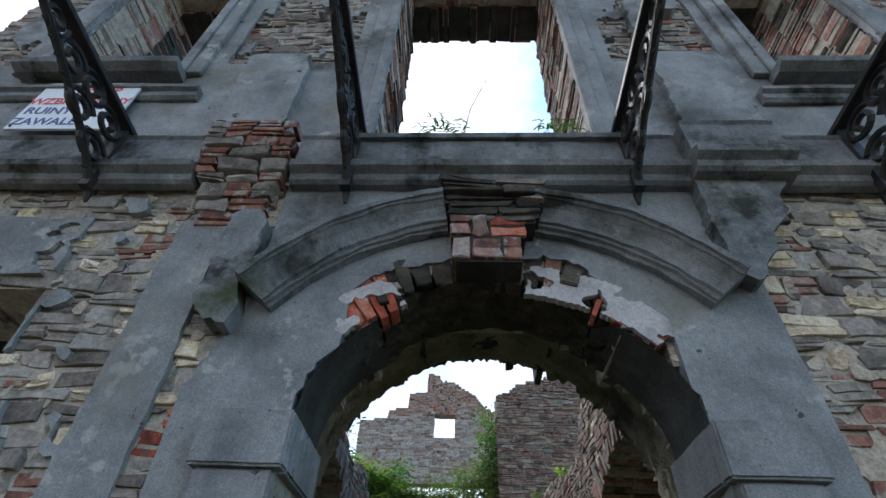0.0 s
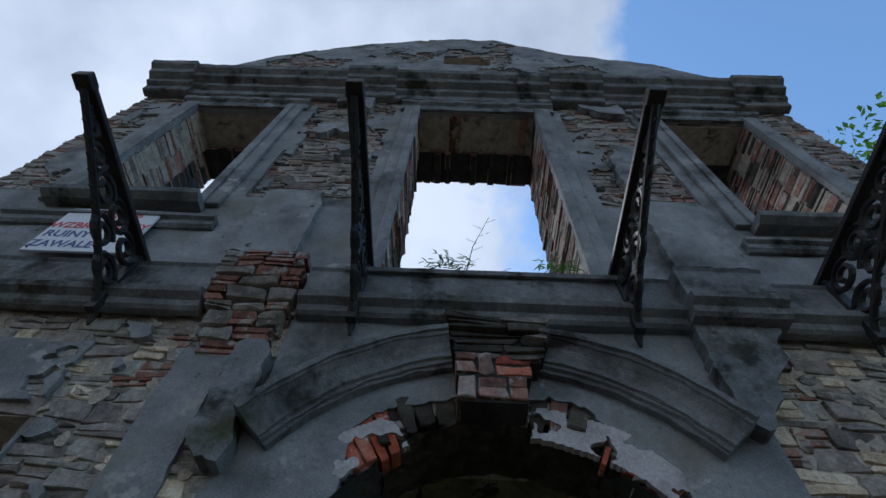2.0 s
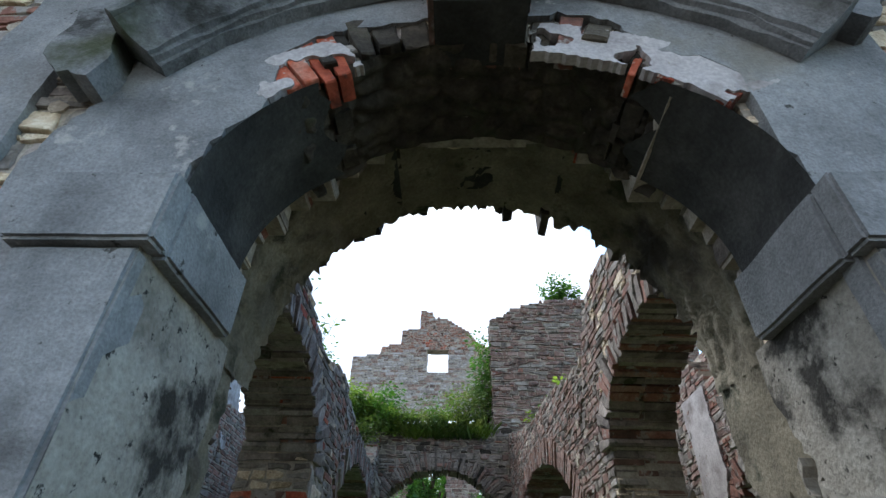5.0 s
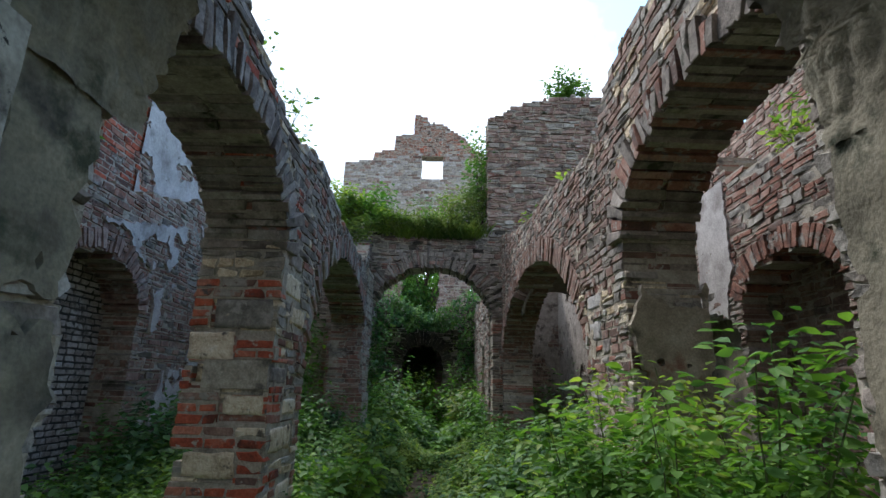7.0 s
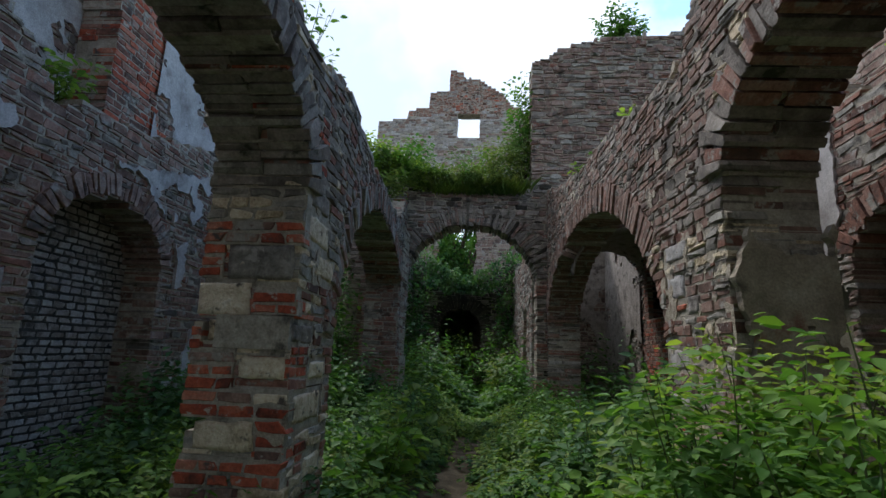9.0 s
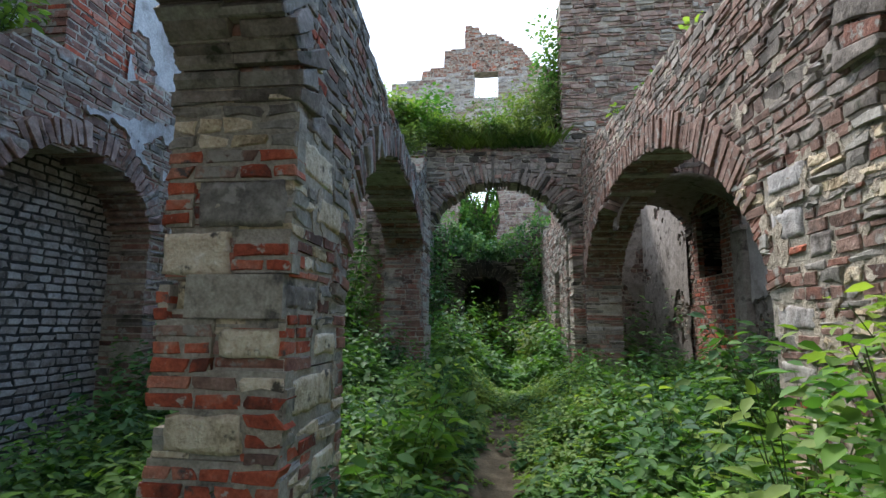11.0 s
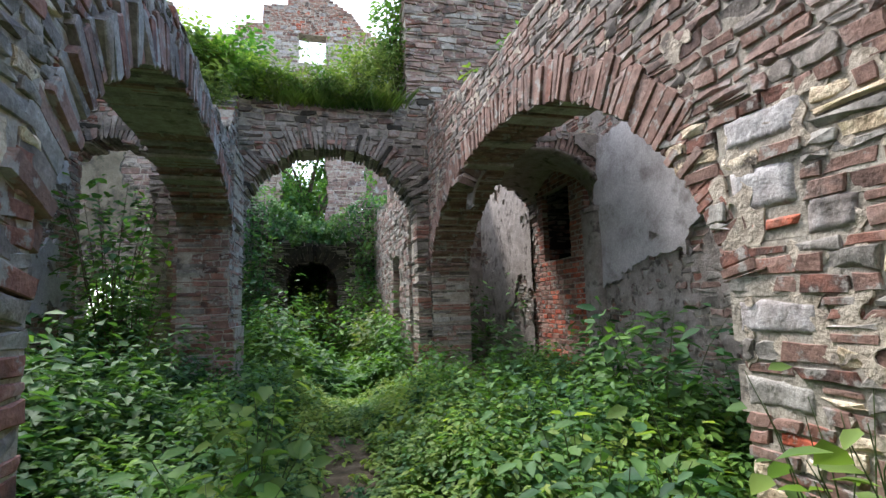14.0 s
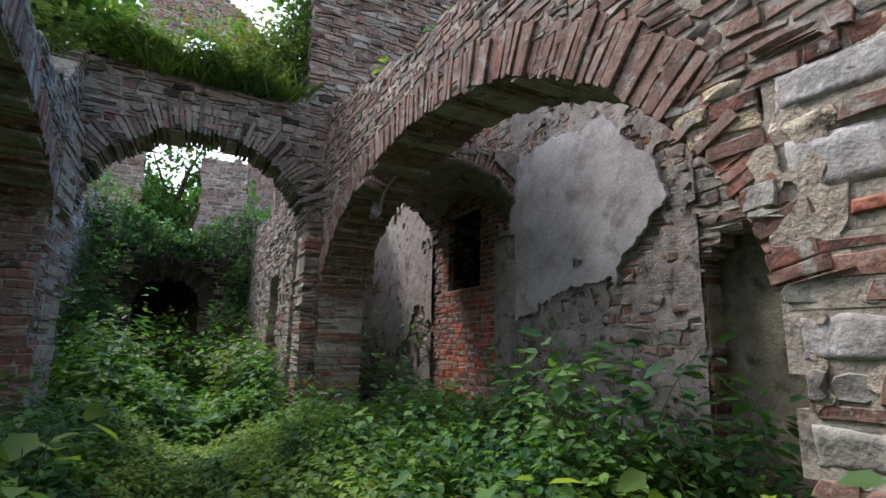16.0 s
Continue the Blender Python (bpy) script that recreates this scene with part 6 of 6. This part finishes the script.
def shrub(x, y, z, height, width, n, leaf, material, label, seed, stems=11, droop=0.3, name="shrub", group=""):
    """A leafy bush: tapering stems with side shoots, leaves along them."""
    rng = np.random.default_rng(seed)
    base = empty(name, (x, y, z))
    bm = bmesh.new()
    tips = []
    for i in range(stems):
        a = 2 * math.pi * (i + rng.random()) / stems
        r = width * rng.uniform(0.3, 1.0)
        h = height * rng.uniform(0.6, 1.05)
        pts = []
        for k in range(6):
            t = k / 5
            pts.append((r * math.cos(a) * t ** 1.4 + rng.normal(0, 0.015), r * math.sin(a) * t ** 1.4 + rng.normal(0, 0.015), h * t - droop * 0.25 * h * t ** 3))
        tube(bm, pts, [0.006 * (1 - 0.75 * k / 5) * max(1, height / 1.2) for k in range(6)], 5)
        tips.append(pts)
    part("stem", bm, M["stem"] if height < 2.2 else M["bark"], base, "thin branching stems")
    tips = np.array(tips)
    si = rng.integers(0, stems, n)
    t = rng.uniform(0.08, 1.0, n) ** 0.75 * 4.999
    k = np.minimum(t.astype(int), 4)
    f = (t - k)[:, None]
    b = tips[si, k] * (1 - f) + tips[si, k + 1] * f
    ang = rng.uniform(0, 2 * np.pi, n)
    out = np.stack([np.cos(ang), np.sin(ang), rng.uniform(-0.6, 0.5, n)], 1)
    b = b + out * (rng.uniform(0.01, 0.16, n) * (0.4 + 0.5 * height))[:, None]
    up = np.tile([0, 0, 1.0], (n, 1)) + rng.normal(0, 0.35, (n, 3))
    ln = leaf * rng.uniform(0.55, 1.3, n)
    leaf_mesh("leaves", b, out, up, ln, ln * rng.uniform(0.5, 0.75, n), material, base)
    return tagged(base, label, "shrub", group)


YOUNG = "young shrub with bright green toothed leaves on thin stems"
for i, (x, y, h, w, n, lf, mt) in enumerate(((1.35, 4.7, 1.75, 0.5, 2400, 0.075, "leaf_mid"), (1.75, 4.7, 2.0, 0.5, 2400, 0.08, "leaf_mid"), (1.15, 5.3, 1.6, 0.5, 2000, 0.075, "leaf_mid"), (2.2, 5.3, 2.0, 0.6, 2000, 0.08, "leaf_light"), (1.5, 5.6, 1.75, 0.5, 1800, 0.075, "leaf_light"), (0.95, 4.9, 1.2, 0.35, 900, 0.075, "leaf_mid"),
                                              (1.2, 6.2, 1.32, 0.4, 110, 0.13, "leaf_light"), (1.55, 6.75, 1.3, 0.3, 55, 0.13, "leaf_light"), (1.4, 7.45, 1.2, 0.18, 34, 0.13, "leaf_light"), (0.95, 6.6, 0.75, 0.4, 150, 0.12, "leaf_mid"), (-0.55, 8.5, 1.1, 0.35, 110, 0.14, "leaf_light"), (2.4, 8.9, 1.45, 0.6, 420, 0.13, "leaf_dark"), (1.0, 7.4, 0.95, 0.45, 240, 0.12, "leaf_dark"), (0.85, 5.9, 0.85, 0.4, 220, 0.11, "leaf_mid"), (-0.7, 7.9, 0.95, 0.5, 300, 0.13, "leaf_mid"),
                                              (1.25, 8.1, 1.05, 0.25, 60, 0.13, "leaf_light"), (-0.6, 6.9, 0.7, 0.35, 160, 0.13, "leaf_mid"), (2.6, 10.0, 1.3, 0.7, 420, 0.13, "leaf_dark"), (2.0, 11.3, 1.0, 0.5, 260, 0.12, "leaf_dark"),
                                              (-2.3, 5.6, 0.8, 0.6, 300, 0.12, "leaf_mid"), (-1.5, 4.6, 0.55, 0.5, 240, 0.11, "leaf_mid"), (2.9, 8.6, 1.2, 0.6, 380, 0.13, "leaf_dark"))):
    shrub(x, y, ground_z(x, y) - 0.03, h, w, n, lf, M[mt], YOUNG if mt != "leaf_dark" else "bushy weed with broad dark green leaves", 200 + i, group="shrubs in the hall")


# ---- plants on the walls ----
def turf(name, seed, x0, x1, y0, y1, z, count, length, label, material="grass", hang=0.0):
    """Grass tussocks: blades as narrow leaves."""
    rng = np.random.default_rng(seed)
    b = np.stack([rng.uniform(x0, x1, count), rng.uniform(y0, y1, count), np.full(count, z) + rng.uniform(-0.05, 0.08, count)], 1)
    ang = rng.uniform(0, 2 * np.pi, count)
    d = np.stack([0.5 * np.cos(ang), 0.5 * np.sin(ang) - hang, rng.uniform(0.4, 1.2, count)], 1)
    ln = length * rng.uniform(0.5, 1.3, count)
    ob = leaf_mesh(name, b, d, np.tile([0, -0.6, 1.0], (count, 1)) + rng.normal(0, 0.3, (count, 3)), ln, ln * 0.02 + 0.004, M[material])
    return tagged(ob, label, "grass", kind="stuff")


turf("wall_grass", 301, -2.7, 1.3, XY - 0.05, XY + 0.6, 4.95, 900, 0.22, "tall grass growing along the top of the cross wall", hang=0.1)
turf("wall_grass", 302, -1.3, 1.2, XY - 0.08, XY + 0.5, 4.92, 600, 0.42, "long grass hanging over the cross wall", hang=0.45)
turf("wall_grass", 303, -0.9, 1.0, XY - 0.14, XY + 0.1, 4.84, 500, 0.3, "dry yellowish grass on the cross wall", "leaf_yellow", hang=0.9)
for i, (x, y, z, h, w, n, lf, mt) in enumerate(((-2.6, XY + 0.2, 4.95, 1.5, 0.6, 1300, 0.11, "leaf_light"), (-2.05, XY + 0.05, 4.9, 1.2, 0.6, 1400, 0.11, "leaf_olive"), (-1.55, XY + 0.15, 4.9, 1.35, 0.6, 1300, 0.1, "leaf_mid"), (-1.05, XY + 0.0, 4.9, 0.8, 0.5, 900, 0.07, "leaf_olive"),
                                                 (-0.55, XY + 0.15, 4.9, 0.95, 0.5, 1000, 0.07, "leaf_olive"), (-0.1, XY + 0.05, 4.9, 1.0, 0.5, 900, 0.06, "leaf_mid"), (0.4, XY + 0.1, 4.9, 1.35, 0.5, 1200, 0.08, "leaf_olive"), (0.8, XY + 0.2, 4.9, 1.8, 0.45, 1200, 0.08, "leaf_olive"),
                                                 (1.05, XY + 0.5, 5.0, 3.0, 0.5, 1400, 0.11, "tree"), (-2.7, XY + 1.6, 0.3, 3.6, 0.8, 1600, 0.12, "leaf_dark"), (-3.6, XY + 1.9, 0.3, 2.4, 0.9, 1300, 0.12, "leaf_mid"),
                                                 (3.2, XY + 0.3, 8.55, 1.0, 0.55, 900, 0.1, "tree"), (3.6, XY + 0.3, 8.6, 0.8, 0.4, 240, 0.1, "tree"), (1.9, 8.7, 4.15, 0.35, 0.2, 50, 0.09, "leaf_light"), (2.0, 10.6, 4.3, 0.5, 0.3, 110, 0.08, "leaf_mid"),
                                                 (2.0, 12.0, 4.6, 0.5, 0.3, 120, 0.09, "leaf_light"), (-1.4, 6.9, 3.75, 0.75, 0.4, 150, 0.07, "tree"), (-1.5, 5.9, 3.6, 0.9, 0.4, 130, 0.07, "tree"), (-1.6, 7.6, 3.8, 0.5, 0.4, 130, 0.07, "tree"),
                                                 (-4.0, 7.15, 3.65, 0.7, 0.35, 220, 0.1, "leaf_light"), (3.8, 6.9, 3.85, 0.65, 0.3, 220, 0.08, "leaf_light"), (-1.2, 13.3, 4.85, 0.7, 0.7, 1100, 0.085, "leaf_light"), (0.1, 13.3, 4.85, 0.6, 0.7, 1000, 0.075, "leaf_olive"), (-1.75, 12.95, 4.2, 1.1, 0.45, 700, 0.09, "leaf_olive"), (-2.2, 13.1, 4.6, 1.5, 0.55, 1100, 0.1, "leaf_light"), (-3.0, 12.9, 0.3, 3.4, 0.8, 900, 0.14, "leaf_dark"), (-2.6, 12.7, 0.3, 2.4, 0.6, 500, 0.13, "leaf_mid"))):
    shrub(x, y, z, h, w, n, lf, M[mt], "leafy bush rooted in the ruined masonry" if z > 1 else "tall ivy-like bush climbing the cross wall", 300 + i, group="bushes on the walls")
for i, (x, lean) in enumerate(((0.06, 0), (0.95, 0))):
    b = empty("sill_weed", (x, FY - 0.17, 4.735))
    rng = np.random.default_rng(330 + i)
    n = 70
    ang, t = rng.uniform(0, 2 * np.pi, n), rng.uniform(0.1, 1, n)
    fan = rng.integers(0, 7, n) * 0.5 - 1.5
    base = np.stack([0.2 * t * np.sin(fan), 0.05 * np.cos(ang) * t, 0.02 + 0.2 * t * np.cos(fan * 0.8)], 1)
    leaf_mesh("leaves", base, np.stack([np.cos(ang), 0.4 * np.sin(ang), rng.uniform(0, 1, n)], 1), np.tile([0, -1.0, 0.4], (n, 1)), np.full(n, 0.07), np.full(n, 0.022), M["leaf_dark"], b)
    tagged(b, "small fern-like weed growing on the window sill", "weed", "weeds on the sill")
bm = bmesh.new()
stalk = empty("dry_stalk", (0.1, FY + 0.05, 4.73))
for k, (dx, dz) in enumerate(((-0.25, 0.3), (0.35, 1.3), (0.15, 0.5), (0.45, 0.35), (0.9, 0.3))):
    tube(bm, [(dx * 0.2, 0, 0), (dx * 0.5, 0, dz * 0.55), (dx, 0, dz)], [0.006, 0.004, 0.002], 4)
    for j in range(7):
        f = 0.3 + 0.1 * j
        p = Vector((dx * f, 0, dz * f))
        tube(bm, [p, p + Vector((0.1 * (-1) ** j, 0, 0.08))], [0.003, 0.0015], 3)
part("twigs", bm, M["bark"], stalk)
tagged(stalk, "thin dry weed stalk on the window sill", "weed")


# ---- trees behind the ruin ----
def tree(x, y, height, crown, n, seed, leaf=0.22, bare=0.35):
    rng = np.random.default_rng(seed)
    base = empty("tree", (x, y, -0.05))
    bm = bmesh.new()
    trunk = [(0.25 * math.sin(k * 0.9 + seed), 0.2 * math.cos(k * 1.3 + seed), height * 0.75 * k / 6) for k in range(7)]
    tube(bm, trunk, [0.32 * (1 - 0.12 * k) * height / 12 for k in range(7)], 9)
    clumps = []
    for i in range(16):
        k = rng.integers(2, 7)
        a, r = rng.uniform(0, 2 * math.pi), crown * rng.uniform(0.45, 1.0)
        p = Vector(trunk[k])
        q = p + Vector((r * math.cos(a), r * math.sin(a), rng.uniform(0.05, 0.3) * height))
        tube(bm, [p, p.lerp(q, 0.5) + Vector((0, 0, 0.3)), q], [0.11, 0.06, 0.02], 6)
        for s in range(3):
            clumps.append(p.lerp(q, 0.55 + 0.22 * s) + Vector(rng.normal(0, 0.35, 3)))
    part("trunk", bm, M["bark"], base, "grey-brown trunk with limbs")
    c = np.array(clumps)
    i = rng.integers(0, len(c), n)
    d = rng.normal(0, 1, (n, 3))
    d /= np.linalg.norm(d, axis=1, keepdims=True)
    b = c[i] + d * (crown * 0.34 * rng.uniform(0.15, 1, n) ** 0.6)[:, None]
    b = b[b[:, 2] > height * bare * 0.6]
    m = len(b)
    ln = leaf * rng.uniform(0.6, 1.3, m)
    leaf_mesh("crown", b, rng.normal(0, 1, (m, 3)) + [0, 0, -0.3], rng.normal(0, 0.6, (m, 3)) + [0, 0, 1], ln, ln * 0.65, M["tree"], base, True)
    return tagged(base, "broad leafy tree standing behind the ruin", "tree", "trees round the ruin")


for i, (x, y, h, c, n) in enumerate(((-3.5, 33, 9, 3.2, 7000), (2.5, 34, 8.5, 3.2, 6000), (-0.8, 31, 9.5, 3.0, 9000), (-8, 30, 9, 3.5, 3600), (8, 31, 10, 3.6, 3600), (-9.5, 18, 6.5, 2.8, 3000), (-10, 12, 5.5, 2.6, 3000),
                                     (9.5, 17, 6.5, 2.8, 3000), (10.2, 5.6, 15.5, 3.2, 4200), (-15, 25, 9, 4, 3000), (15, 24, 9, 4, 3000), (10, 11, 5.0, 2.5, 2600), (0.8, 24.0, 4.6, 1.8, 2200), (-1.8, 23.5, 4.2, 1.6, 2200), (-0.6, 24.4, 7.6, 2.0, 6000))):
    tree(x, y, h, c, n, 400 + i)
rng = np.random.default_rng(460)
n = 15000
bx = np.stack([rng.uniform(-24, 24, n), rng.uniform(26.6, 30, n), 5.2 * rng.random(n) ** 0.8], 1)
bx[: n // 3, 0] = rng.uniform(5.5, 8, n // 3) * np.where(rng.random(n // 3) < 0.5, -1, 1)
bx[: n // 3, 1] = rng.uniform(14.2, 26, n // 3)
ln = 0.26 * rng.uniform(0.6, 1.3, n)
tagged(leaf_mesh("thicket", bx, rng.normal(0, 1, (n, 3)), rng.normal(0, 0.6, (n, 3)) + [0, -0.5, 1], ln, ln * 0.7, M["tree"], None, True), "dense green thicket behind the ruin", "thicket", kind="stuff")
# hanging plants over the far dark arch
rng = np.random.default_rng(450)
n = 9000
ux = rng.uniform(-5, 5, n)
top = np.array([path_top([(-5, 5.4), (-2.2, 5.3), (-1.3, 4.5), (-0.4, 4.0), (0.3, 4.3), (1.1, 5.0), (5, 5.0)], float(x), 0.25, 3.0) for x in ux])
low = 3.45 + 0.25 * np.array([nz(float(x), 1.0, 2.3) for x in ux]) - np.where(np.abs(ux + 0.55) > 1.2, 1.6, 0.0)
f = rng.random(n)
bulge = np.array([nz(float(x), float(z), 1.2, 6.0) for x, z in zip(ux, f * 2)])
bx = np.stack([ux, 20.2 - 0.5 * rng.random(n) - 0.7 * np.clip(bulge + 0.3, 0, 1), low + (top - low) * f], 1)
ln = 0.13 * rng.uniform(0.6, 1.4, n)
tagged(leaf_mesh("hanging_plants", bx, rng.normal(0, 0.7, (n, 3)) + [0, -0.6, -0.4], np.tile([0, -0.6, 1.0], (n, 1)) + rng.normal(0, 0.5, (n, 3)), ln, ln * 0.7, M["leaf_dark"], None, True), "dark plants hanging over the far end wall", "ivy", kind="stuff")
for i, (x, y, hh, w, n, lf, mt) in enumerate(((-0.5, 19.6, 2.3, 0.6, 800, 0.12, "leaf_light"), (-1.9, 18.6, 3.6, 0.6, 1000, 0.13, "leaf_dark"), (0.75, 18.9, 2.2, 0.6, 700, 0.13, "leaf_mid"), (0.2, 17.2, 1.7, 0.6, 600, 0.13, "leaf_mid"), (-1.2, 16.4, 1.6, 0.6, 600, 0.13, "leaf_olive"), (0.7, 15.2, 1.5, 0.5, 500, 0.12, "leaf_olive"), (-2.0, 20.6, 5.6, 0.7, 900, 0.13, "leaf_mid"), (0.9, 20.6, 5.2, 0.7, 900, 0.13, "leaf_olive"))):
    shrub(x, y, 0.2, hh, w, n, lf, M[mt], "rank green bush in the far overgrown room", 470 + i, group="bushes in the far room")
